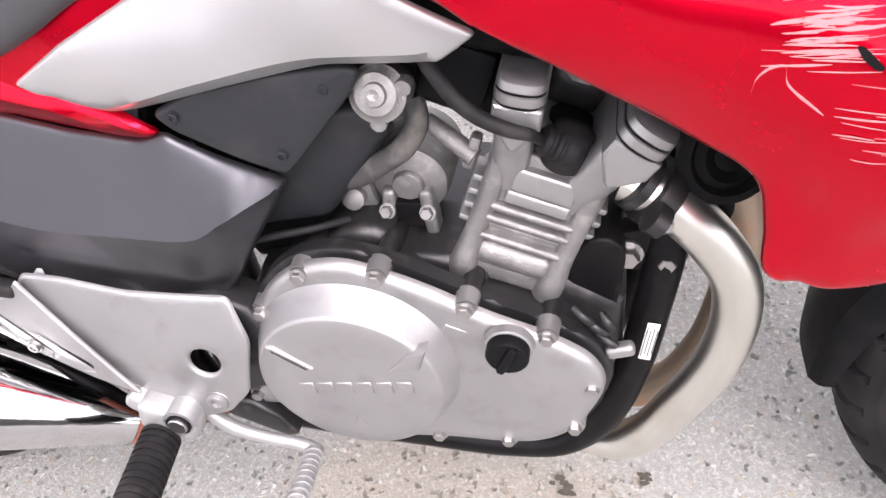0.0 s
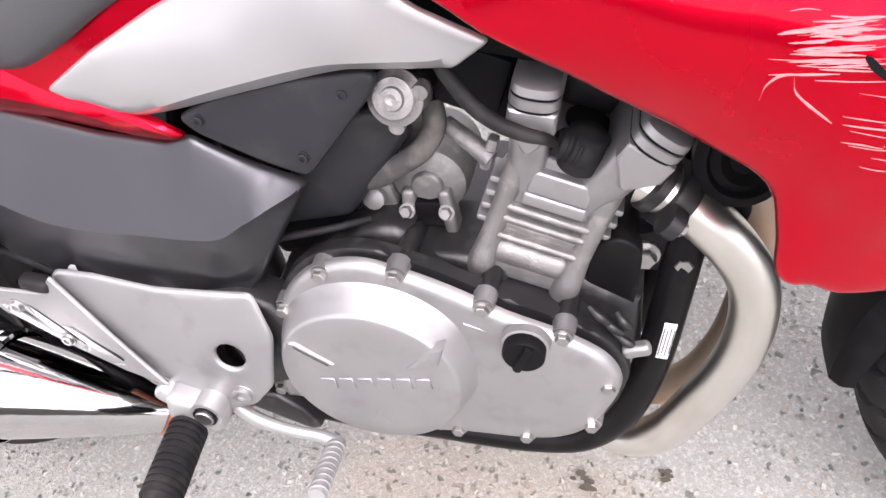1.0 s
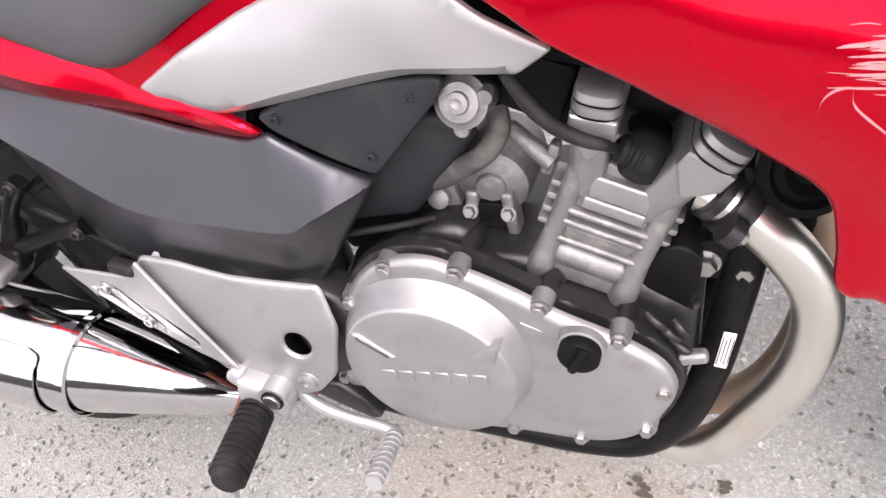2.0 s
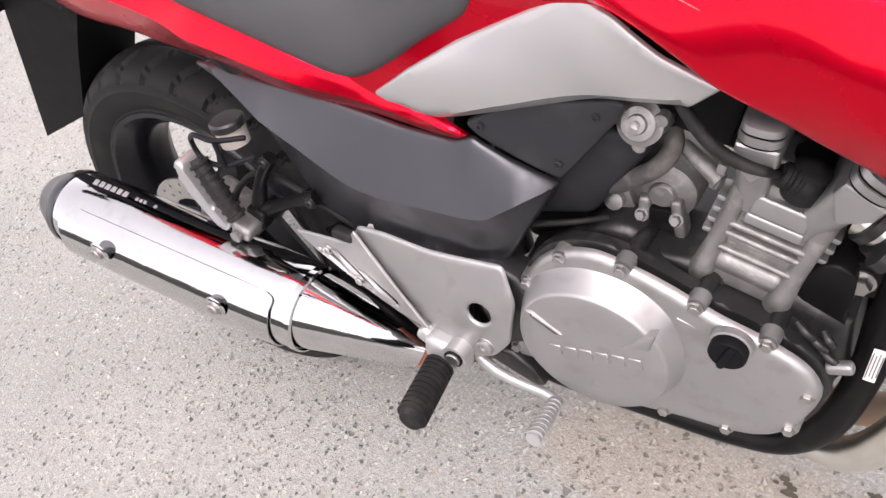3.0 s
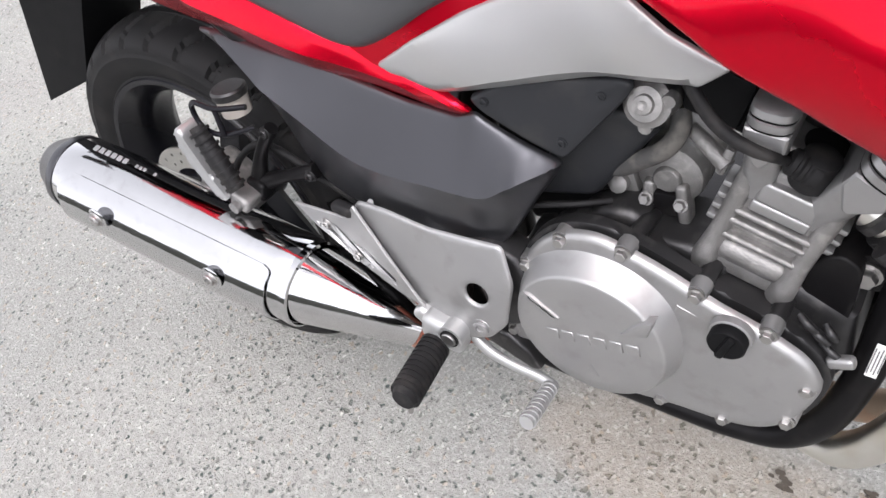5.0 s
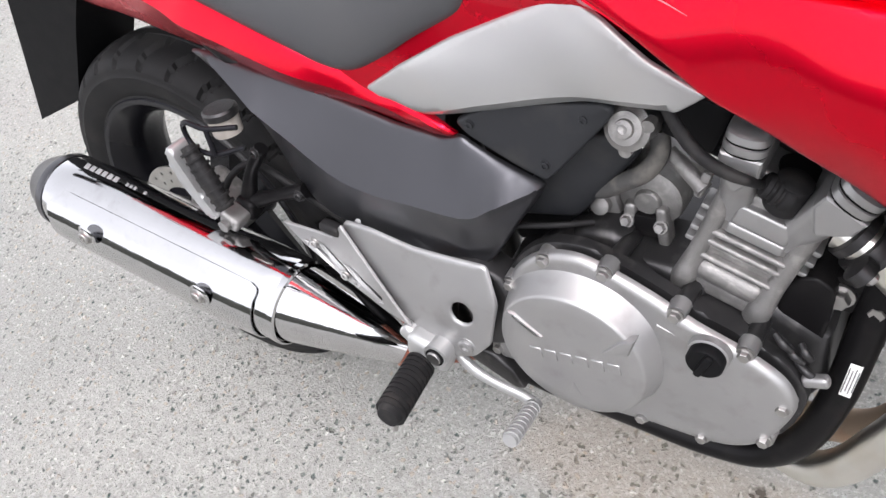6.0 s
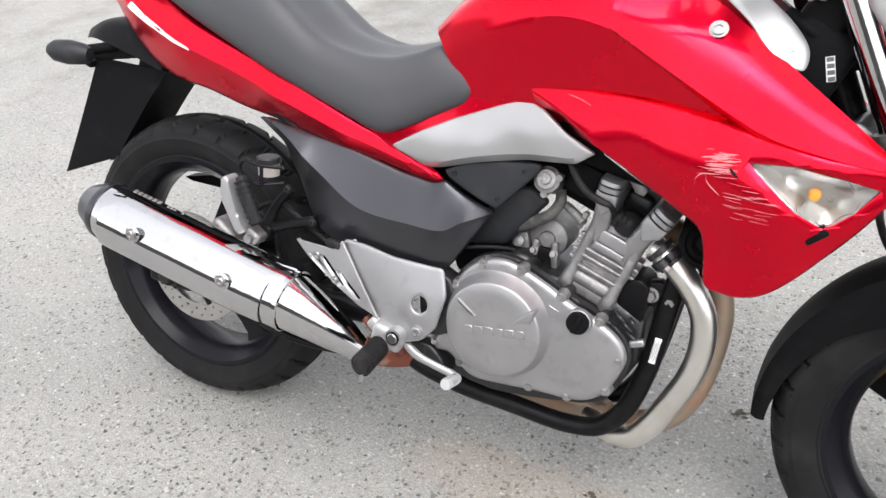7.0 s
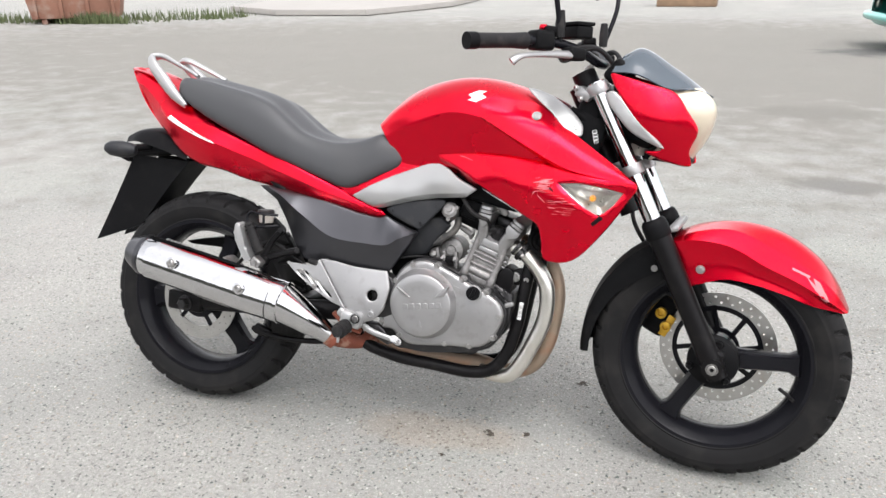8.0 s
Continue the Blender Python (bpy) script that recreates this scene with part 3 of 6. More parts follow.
# ---- front fork ----
fork = part("front_fork", steered(tube([FRONT + FORK * 0.40 + Vector((-0.055, 0, -0.02)), FRONT + FORK * 0.74 + Vector((-0.055, 0, -0.02))], 0.024, 20, 4)), FRAME, bike, "telescopic front fork")
for side in (-1, 1):
    o = Vector((0.004, 0.088 * side, 0))
    leg = part("fork_slider", steered(join(
        tube([FRONT + o + FORK * s for s in (-0.03, 0.0, 0.06, 0.2, 0.335)], [0.024, 0.027, 0.0255, 0.0265, 0.0275], 24, 24),
        lathe([(0, -0.03), (0.021, -0.03), (0.025, -0.025), (0.025, 0.025), (0, 0.03)], FRONT + o, (0, -1, 0), 24),
        block(tuple(FRONT + o + FORK * 0.03 + Vector((0.012, 0, 0.004))), (0.05, 0.024, 0.03), (0, 26, 0), 0.008, 3))), FRAME, fork, "black fork slider")
    part("dust_seal", steered(lathe([(0, 0.333), (0.0285, 0.333), (0.031, 0.338), (0.031, 0.362), (0.029, 0.374), (0.024, 0.38), (0, 0.38)], FRONT + o, FORK, 28)), BLACK, leg)
    part("fork_tube", steered(tube([FRONT + o + FORK * 0.36, FRONT + o + FORK * 0.732], 0.0205, 28, 4)), CHROME, fork, "chromed fork tube")
    part("axle_bolt", steered(bolt_shape(tuple(FRONT + o + Vector((0, 0.026 * side, 0))), 0.011, (0, side, 0), 0.006, True)), STEEL, leg)
    part("clamp", steered(lathe([(0.0205, -0.013), (0.0262, -0.013), (0.027, -0.011), (0.027, 0.011), (0.0262, 0.013), (0.0205, 0.013)], FRONT + o + FORK * 0.507, FORK, 28)), CAST, fork, "silver lower fork clamp")
    part("clamp", steered(join(lathe([(0.0, -0.012), (0.026, -0.012), (0.027, -0.008), (0.027, 0.010), (0.024, 0.014), (0.0, 0.014)], FRONT + o + FORK * 0.715, FORK, 28),
        block(tuple(FRONT + o + FORK * 0.712 + Vector((-0.035, 0, -0.01))), (0.04, 0.03, 0.025), (0, 26, 0), 0.006))), CAST, fork, "silver upper fork clamp")
    for s in (0.70, 0.728):
        part("pinch_bolt", steered(bolt_shape(tuple(FRONT + o + FORK * s + Vector((-0.045, 0.012 * side, -0.01))), 0.006, (-0.6, 0.8 * side, 0), 0.006, True)), STEEL, fork)
for s, h in ((0.507, 0.03), (0.715, 0.022)):
    part("yoke", steered(block(tuple(FRONT + FORK * s + Vector((-0.03, 0, -0.012))), (0.055, 0.15, h), (0, 26, 0), 0.008, 3)), CAST, fork)
part("steering_lock", steered(block(tuple(FRONT + FORK * 0.66 + Vector((-0.05, -0.055, -0.02))), (0.06, 0.05, 0.12), (0, 26, 0), 0.01, 3)), BLACK, fork)

# front mudguard
def mud_row(y, rows):
    return [tuple(FRONT + Vector((r * math.cos(radians(a)), y, r * math.sin(radians(a))))) for a, r in rows]


ANG = (111, 101, 87, 70, 54, 41, 30)
guard_net = []
for y, rr in ((-0.075, (0.198, 0.200, 0.212, 0.220, 0.237, 0.262, 0.311)), (-0.072, (0.255, 0.254, 0.254, 0.247, 0.258, 0.278, 0.313)),
              (-0.085, (0.312, 0.306, 0.293, 0.272, 0.279, 0.295, 0.316)), (-0.068, (0.318, 0.325, 0.330, 0.314, 0.315, 0.319, 0.319)),
              (-0.028, (0.321, 0.329, 0.337, 0.341, 0.338, 0.329, 0.322)), (0, (0.322, 0.33, 0.341, 0.346, 0.342, 0.332, 0.323))):
    shrink = [1, 1, 1, 1, 0.97, 0.88, 0.5]
    guard_net.append([mud_row(y * k, [(a, r)])[0] for a, r, k in zip(ANG, rr, shrink)])
guard_net += [[(x, 2 * 0 - y, z) for x, y, z in row] for row in guard_net[-2::-1]]
guard = part("front_mudguard", steered(sheet(guard_net, 40, 40, (2, 3, 7, 8), (0, 0, 1))), RED, bike, "red front mudguard with a scraped nose", 0.003, 30)
back_net = []
BANG = (122, 135, 150, 165, 178, 184)
for y, rr in ((-0.064, (0.25, 0.262, 0.28, 0.292, 0.301, 0.305)), (-0.064, (0.29, 0.295, 0.302, 0.308, 0.314, 0.317)), (-0.055, (0.322, 0.322, 0.322, 0.324, 0.326, 0.327)), (0, (0.334, 0.334, 0.334, 0.334, 0.334, 0.334))):
    back_net.append([mud_row(y * k, [(a, r)])[0] for a, r, k in zip(BANG, rr, (1, 1, 1, 1, 1, 0.96))])
back_net += [[(x, -y, z) for x, y, z in row] for row in back_net[-2::-1]]
part("mudguard_tail", steered(sheet(back_net, 30, 24, (2, 4), (-1, 0, 1))), BLACK, guard, "black plastic rear half", 0.003, 30)
part("mudguard_bolt", steered(bolt_shape((1.404, -0.078, 0.537), 0.008, h=0.005)), STEEL, guard)
part("mudguard_bolt", steered(bolt_shape((1.296, -0.066, 0.524), 0.006, h=0.005)), STEEL, guard)
part("mudguard_stay", steered(block((1.335, 0, 0.628), (0.026, 0.18, 0.014), (0, -20, 0), 0.005)), CAST, guard, "silver brace between the fork legs")

# scraped nose of the mudguard
GUARD_SKIN = sheet(guard_net, 40, 40, (2, 3, 7, 8), (0, 0, 1))
for pts in ([(1.645, 0.545), (1.66, 0.535), (1.676, 0.508), (1.684, 0.494), (1.676, 0.492), (1.668, 0.498), (1.655, 0.52)], [(1.63, 0.548), (1.652, 0.528), (1.66, 0.51), (1.645, 0.527)], [(1.6, 0.565), (1.64, 0.548), (1.637, 0.544), (1.6, 0.56)]):
    part("scrape", steered(skin(GUARD_SKIN, rounded(pts, 0.002, 0.004), 0.0006)), SCRAPE, guard, "pale scrape down to primer", 0.0003)

# front brake caliper
cal = part("front_caliper", steered(join(block((1.305, 0.078, 0.375), (0.06, 0.06, 0.11), (0, 25, 0), 0.012, 3), block((1.325, 0.07, 0.43), (0.045, 0.045, 0.04), (0, 25, 0), 0.01, 3))), BLACK, bike, "black front brake caliper")
for dz in (0.35, 0.385):
    part("pin_boss", steered(lathe([(0, 0.0), (0.014, 0), (0.014, 0.016), (0.007, 0.018), (0.006, 0.012), (0, 0.012)], (1.322 - (dz - 0.35) * 0.4, 0.05, dz), (0, -1, 0), 18)), GOLD, cal, "gold brake pin boss")
part("pad_retainer", steered(block((1.325, 0.048, 0.35), (0.02, 0.006, 0.06), (0, 25, 0), 0.002)), GOLD, cal)

part("front_brake_hose", tube([(1.19, 0.0, 0.78), (1.215, -0.005, 0.69), (1.228, 0.0, 0.625), (1.255, 0.02, 0.575), (1.3, 0.05, 0.52), (1.32, 0.075, 0.43)], 0.0055, 10, 40), RUBBER, bike, "black front brake hose")

# ---- headlight cowl ----
lamp = part("headlight_cowl", steered(join(block((1.23, 0, 0.885), (0.13, 0.15, 0.13), (0, 20, 0), 0.03, 3))), BLACK, bike, "red and white headlight cowl with a clear lens")
cowl_out = [(1.163, 0.985), (1.2, 0.978), (1.255, 0.962), (1.312, 0.944), (1.345, 0.9), (1.368, 0.862), (1.366, 0.845), (1.352, 0.81), (1.357, 0.776), (1.30, 0.784), (1.252, 0.806), (1.29, 0.812), (1.24, 0.868), (1.193, 0.932), (1.172, 0.962)]
cowl_y = heights([(1.165, 0.985, -0.095), (1.31, 0.945, -0.085), (1.368, 0.86, -0.072), (1.355, 0.78, -0.055), (1.25, 0.806, -0.085), (1.29, 0.88, -0.112), (1.2, 0.94, -0.112)])
for mir in (False, True):
    for nm, outl, fy, mt, lb in (("cowl_side", cowl_out, cowl_y, RED, "red cowl side"),
            ("cowl_trim", [(1.157, 0.938), (1.174, 0.945), (1.19, 0.935), (1.24, 0.88), (1.298, 0.815), (1.26, 0.83), (1.222, 0.852), (1.19, 0.885), (1.163, 0.918)], heights([(1.157, 0.935, -0.108), (1.292, 0.812, -0.098), (1.2, 0.86, -0.116), (1.18, 0.85, -0.112)]), SILVER, "pale silver trim")):
        b = plate(outl, fy, 0.012, 0.007, 0.006, 100)
        if mir:
            for v in b.verts:
                v.co.y = -v.co.y
            bmesh.ops.reverse_faces(b, faces=b.faces)
        part(nm, steered(b), mt, lamp, lb, 0.003)
screen = sheet([[(1.165, -0.09, 0.988), (1.22, -0.088, 0.985), (1.30, -0.078, 0.952), (1.345, -0.05, 0.955)],
                [(1.172, -0.06, 1.014), (1.21, -0.055, 1.022), (1.295, -0.045, 0.984), (1.375, -0.025, 0.945)],
                [(1.185, 0, 1.034), (1.212, 0, 1.048), (1.3, 0, 1.0), (1.39, 0, 0.936)],
                [(1.172, 0.06, 1.014), (1.21, 0.055, 1.022), (1.295, 0.045, 0.984), (1.375, 0.025, 0.945)],
                [(1.165, 0.09, 0.988), (1.22, 0.088, 0.985), (1.30, 0.078, 0.952), (1.345, 0.05, 0.955)]], 20, 20, (), (0, 0, 1))
part("screen", steered(screen), SMOKE, lamp, "smoked dark screen", 0.004)
lens_rows = []
for z, xf, w in ((0.955, 1.365, 0.05), (0.93, 1.39, 0.066), (0.905, 1.4, 0.074), (0.87, 1.397, 0.072), (0.83, 1.382, 0.058), (0.785, 1.352, 0.036)):
    lens_rows.append([(xf - 0.095 if z < 0.95 else xf - 0.06, -w - 0.009, z), (xf - 0.062, -w - 0.003, z), (xf - 0.03, -w * 0.92, z), (xf - 0.006, -w * 0.6, z), (xf, 0, z), (xf - 0.006, w * 0.6, z), (xf - 0.03, w * 0.92, z), (xf - 0.062, w + 0.003, z), (xf - 0.095 if z < 0.95 else xf - 0.06, w + 0.009, z)])
part("headlight_lens", steered(sheet(lens_rows, 24, 16, (), (1, 0, 0))), AGED, lamp, "clouded cream headlight lens", 0.003)
refl = [[(x - 0.05 - 0.05 * (1 - abs(y) / 0.08), y * 0.9, z * 0.92 + 0.07) for x, y, z in r] for r in lens_rows]
part("headlight_reflector", steered(sheet(refl, 20, 14, (), (1, 0, 0))), REFLECTOR, lamp, "bright reflector bowl", 0.002)
part("headlight_bulb", steered(lathe([(0, 0.03), (0.008, 0.028), (0.01, 0.02), (0.01, 0), (0, 0)], (1.315, 0, 0.87), (1, 0, 0), 16)), CLEAR, lamp)
part("chin", steered(block((1.30, 0, 0.79), (0.11, 0.09, 0.02), (0, 5, 0), 0.006)), BLACK, lamp)

# ---- handlebar ----
bar_pts = [(0.925, -0.37, 1.042), (0.97, -0.30, 1.046), (1.04, -0.2, 1.05), (1.09, -0.12, 1.035), (1.12, -0.05, 1.01)]
bar_pts = bar_pts + [(x, -y, z) for x, y, z in bar_pts[::-1]]
bar = part("handlebar", steered(tube(bar_pts, 0.011, 16, 60)), GLOSS_BLACK, bike, "black tubular handlebar")
for s in (-1, 1):
    q = [(0.922, 0.375 * s, 1.042), (0.945, 0.34 * s, 1.044), (0.985, 0.275 * s, 1.048), (1.0, 0.25 * s, 1.049)]
    part("grip", steered(tube(q, [0.0165, 0.0165, 0.0165, 0.019], 20, 16)), RUBBER, bar, "black rubber grip")
    part("bar_end", steered(tube([(0.915, 0.386 * s, 1.041), (0.928, 0.366 * s, 1.0425)], 0.0185, 20, 3)), BLACK, bar)
    part("switch_box", steered(join(block((1.025, 0.212 * s, 1.052), (0.045, 0.055, 0.045), (0, 0, 33 * s), 0.01, 3), block((1.035, 0.195 * s, 1.075), (0.035, 0.03, 0.02), (0, 0, 33 * s), 0.006, 3))), BLACK, bar, "black switch housing")
    part("switch_button", steered(block((1.028, 0.205 * s, 1.082), (0.014, 0.016, 0.012), (0, 0, 33 * s), 0.003)), RED if s < 0 else BLACK, bar)
    lev = part("lever", steered(tube([(1.0, 0.335 * s, 1.0), (1.012, 0.325 * s, 1.01), (1.05, 0.25 * s, 1.02), (1.09, 0.185 * s, 1.022), (1.1, 0.165 * s, 1.022)], [0.010, 0.006, 0.008, 0.010, 0.012], 14, 24, flat=0.7)), CAST, bar, "silver ball-ended lever")
    part("lever_perch", steered(block((1.09, 0.165 * s, 1.024), (0.04, 0.05, 0.03), (0, 0, 33 * s), 0.008, 3)), BLACK, lev)
    stem = part("mirror_stem", steered(tube([(1.06, 0.18 * s, 1.05), (1.058, 0.19 * s, 1.10), (1.05, 0.21 * s, 1.17), (1.04, 0.24 * s, 1.22)] if s < 0 else [(1.075, 0.19, 1.06), (1.088, 0.2, 1.10), (1.102, 0.215, 1.16), (1.1, 0.235, 1.22)], 0.006, 12, 18)), GLOSS_BLACK, bar, "black mirror stem")
    part("mirror_boot", steered(lathe([(0, -0.01), (0.011, -0.01), (0.012, 0.02), (0.009, 0.05), (0, 0.05)], (1.06 + (0.018 if s > 0 else 0), 0.182 * s, 1.07), (0, 0, 1), 16)), RUBBER, stem)
    mir = part("mirror_shell", steered(lathe([(0, 0.03), (0.03, 0.026), (0.055, 0.012), (0.062, 0.0), (0.06, -0.003), (0, -0.003)], (1.03, 0.26 * s, 1.25), (1, -0.15 * s, 0.05), 32)), BLACK, bar, "black round-edged mirror")
    part("mirror_glass", steered(lathe([(0, 0.0), (0.056, 0.0), (0.056, 0.002), (0, 0.002)], (1.026, 0.26 * s, 1.25), (-1, 0.15 * s, -0.05), 32)), CHROME, mir)
    for k in range(2):
        part("brake_hose" if s < 0 else "clutch_cable", steered(tube([(1.075, 0.17 * s, 1.035 - 0.015 * k), (1.13, 0.10 * s, 1.04), (1.165, 0.05 * s, 0.99), (1.16, 0.03 * s, 0.9), (1.13, 0.05 * s, 0.8)], 0.0055, 10, 30)), RUBBER, bar)
part("fluid_reservoir", steered(join(block((1.08, -0.12, 1.075), (0.07, 0.05, 0.03), (0, 0, -33), 0.006, 3), block((1.08, -0.12, 1.094), (0.074, 0.054, 0.008), (0, 0, -33), 0.002))), BLACK, bar, "black brake fluid reservoir")
gauge = part("instrument_panel", steered(join(block((1.17, 0, 0.99), (0.06, 0.15, 0.04), (0, -50, 0), 0.012, 4), lathe([(0, -0.03), (0.036, -0.03), (0.04, 0.005), (0.04, 0.012), (0, 0.012)], (1.172, 0, 0.998), (-0.77, 0, 0.64), 36))), BLACK, bike, "black instrument panel")
part("gauge_glass", steered(lathe([(0, 0), (0.035, 0), (0.035, 0.002), (0, 0.002)], (1.162, 0, 1.007), (-0.77, 0, 0.64), 36)), CLEAR, gauge)

# ---- tank, seat and panels ----
tank_net = [[(0.632, -0.085, 0.695), (0.675, -0.09, 0.707), (0.72, -0.094, 0.715), (0.785, -0.1, 0.722), (0.86, -0.108, 0.725), (0.95, -0.12, 0.725), (1.03, -0.135, 0.72)],
            [(0.632, -0.098, 0.735), (0.675, -0.106, 0.748), (0.72, -0.112, 0.757), (0.785, -0.122, 0.765), (0.86, -0.13, 0.768), (0.95, -0.142, 0.764), (1.03, -0.155, 0.756)],
            [(0.592, -0.104, 0.805), (0.635, -0.12, 0.82), (0.69, -0.14, 0.843), (0.77, -0.156, 0.872), (0.85, -0.161, 0.864), (0.93, -0.164, 0.824), (1.03, -0.165, 0.773)],
            [(0.572, -0.09, 0.832), (0.615, -0.112, 0.862), (0.67, -0.128, 0.888), (0.76, -0.142, 0.908), (0.85, -0.144, 0.911), (0.935, -0.134, 0.904), (1.03, -0.11, 0.87)],
            [(0.56, -0.05, 0.84), (0.605, -0.06, 0.884), (0.665, -0.075, 0.922), (0.755, -0.085, 0.95), (0.845, -0.087, 0.955), (0.935, -0.08, 0.938), (1.03, -0.06, 0.9)],
            [(0.555, 0, 0.842), (0.6, 0, 0.89), (0.66, 0, 0.93), (0.75, 0, 0.96), (0.84, 0, 0.965), (0.93, 0, 0.948), (1.03, 0, 0.905)]]
tank_net += [[(x, -y, z) for x, y, z in row] for row in tank_net[-2::-1]]
tank = part("fuel_tank", sheet(tank_net, 48, 54, (2, 8), (0, 0, 1)), RED, bike, "glossy red fuel tank", 0.003, 30)

wing_net = [[(0.86, -0.149, 0.909), (0.93, -0.136, 0.908), (0.975, -0.122, 0.905), (1.02, -0.124, 0.878), (1.07, -0.132, 0.842), (1.13, -0.144, 0.80), (1.18, -0.153, 0.765), (1.228, -0.16, 0.73)],
            [(0.858, -0.165, 0.889), (0.93, -0.164, 0.868), (0.985, -0.16, 0.85), (1.03, -0.164, 0.828), (1.08, -0.168, 0.802), (1.135, -0.168, 0.772), (1.183, -0.168, 0.75), (1.229, -0.164, 0.728)],
            [(0.856, -0.169, 0.866), (0.93, -0.174, 0.825), (0.965, -0.176, 0.806), (1.0, -0.178, 0.787), (1.075, -0.181, 0.752), (1.14, -0.179, 0.738), (1.19, -0.173, 0.73), (1.23, -0.166, 0.725)],
            [(0.856, -0.135, 0.845), (0.93, -0.145, 0.81), (0.965, -0.148, 0.79), (1.0, -0.152, 0.772), (1.075, -0.156, 0.736), (1.14, -0.156, 0.722), (1.19, -0.153, 0.716), (1.228, -0.15, 0.714)]]
cowl_out = [(0.738, 0.766), (0.80, 0.775), (0.88, 0.776), (0.97, 0.77), (1.075, 0.751), (1.14, 0.737), (1.232, 0.725), (1.236, 0.715), (1.22, 0.688), (1.171, 0.612), (1.102, 0.536), (1.07, 0.525), (1.036, 0.527), (1.026, 0.534),
            (1.019, 0.575), (1.010, 0.608), (1.0, 0.618), (0.977, 0.630), (0.95, 0.6455), (0.895, 0.6775), (0.852, 0.703), (0.82, 0.725), (0.79, 0.742)]
COWL_FORM = heights([(0.738, 0.766, -0.119), (0.79, 0.742, -0.138), (0.82, 0.725, -0.146), (0.852, 0.703, -0.15), (0.895, 0.6775, -0.146), (0.95, 0.6455, -0.144), (1.0, 0.62, -0.152), (1.026, 0.536, -0.15), (1.09, 0.536, -0.153), (1.16, 0.612, -0.156), (1.23, 0.72, -0.162),
                     (1.075, 0.751, -0.170), (0.97, 0.77, -0.152), (0.88, 0.776, -0.142), (0.8, 0.775, -0.128), (1.05, 0.66, -0.184), (1.04, 0.71, -0.182), (0.93, 0.725, -0.163), (0.95, 0.69, -0.164), (1.14, 0.69, -0.186), (1.1, 0.6, -0.172)])


def cowl_fy(x, z):
    # a shallow upright channel runs along the lower inner edge
    low = min(1.0, max(0.0, (0.625 - z) / 0.03))
    return COWL_FORM(x, z) + low * (0.005 * math.exp(-(((x - 1.042 + 0.12 * (z - 0.57)) / 0.008) ** 2)) + 0.003 * math.exp(-(((x - 1.078) / 0.012) ** 2 + ((z - 0.575) / 0.025) ** 2)))


lamp_hole = [(1.055, 0.718), (1.085, 0.692), (1.12, 0.664), (1.15, 0.648), (1.163, 0.652), (1.185, 0.672), (1.207, 0.703), (1.17, 0.712), (1.11, 0.721)]
cowl_bm = plate(cowl_out, cowl_fy, 0.009, 0.006, 0.005, 150, [lamp_hole])
wing_bm = sheet(wing_net, 40, 20, (2,), (0, -1, 0.5))
for mir in (False, True):
    cw = part("side_cowl", cowl_bm, RED, bike, "glossy red side cowl" + ("" if mir else " with deep scrapes round the indicator"), 0.003, 30, mir)
    cowl_right = cw if not mir else cowl_right
    part("cowl_wing", wing_bm, RED, cw, "", 0.003, 30, mir)
    part("cowl_return", sheet([[(0.745, -0.121, 0.760), (0.79, -0.135, 0.742), (0.82, -0.143, 0.7255), (0.85, -0.147, 0.7045)], [(0.748, -0.113, 0.748), (0.79, -0.115, 0.730), (0.82, -0.117, 0.707), (0.85, -0.117, 0.692)]], 16, 4, (), (0, -1, -0.3)), RED, cw, "red inner edge of the cowl", 0.002, 30, mir)
    lens_y = lambda x, z: cowl_fy(x, z) + 0.004
    part("indicator_lens", plate(lamp_hole, lens_y, 0.01, 0.004, 0.003, 0), CLEAR, cw, "clear indicator lens", 0.002, 30, mir)
    part("indicator_housing", plate(lamp_hole, lambda x, z: cowl_fy(x, z) + 0.014 + 0.018 * min(1, edge_away(x, z, np.array(lamp_hole)) / 0.015), 0.008, 0, 0, 0), REFLECTOR, cw, "silvered indicator housing", 0.002, 30, mir)
    part("indicator_bulb", lathe([(0, 0.012), (0.006, 0.01), (0.008, 0.0), (0, -0.004)], (1.137, -0.162, 0.687), (0, -1, 0), 16), AMBER, cw, "amber bulb", 0, 38, mir)
    part("cowl_clip", block((1.148, -0.16, 0.637), (0.03, 0.02, 0.016), (0, -40, 0), 0.003), BLACK, cw, "", 0, 38, mir)
    part("cowl_bolt", bolt_shape((0.99, -0.148, 0.872), 0.009, (0, -0.85, 0.5), 0.004, True), STEEL, cw, "", 0, 30, mir)
    tr = part("tank_trim", plate([(0.955, 0.94), (0.985, 0.935), (1.03, 0.915), (1.08, 0.875), (1.097, 0.85), (1.095, 0.83), (1.06, 0.842), (1.02, 0.882), (0.985, 0.91)], heights([(0.955, 0.94, -0.09), (1.09, 0.84, -0.125), (1.03, 0.91, -0.095), (1.02, 0.88, -0.125)]), 0.012, 0.006, 0.005, 80), SILVER, cw, "pale silver trim beside the tank", 0.003, 30, mir)
    part("trim_bolt", bolt_shape((1.078, -0.122, 0.848), 0.006, (0, -0.9, 0.4), 0.004, True), STEEL, tr, "", 0, 30, mir)

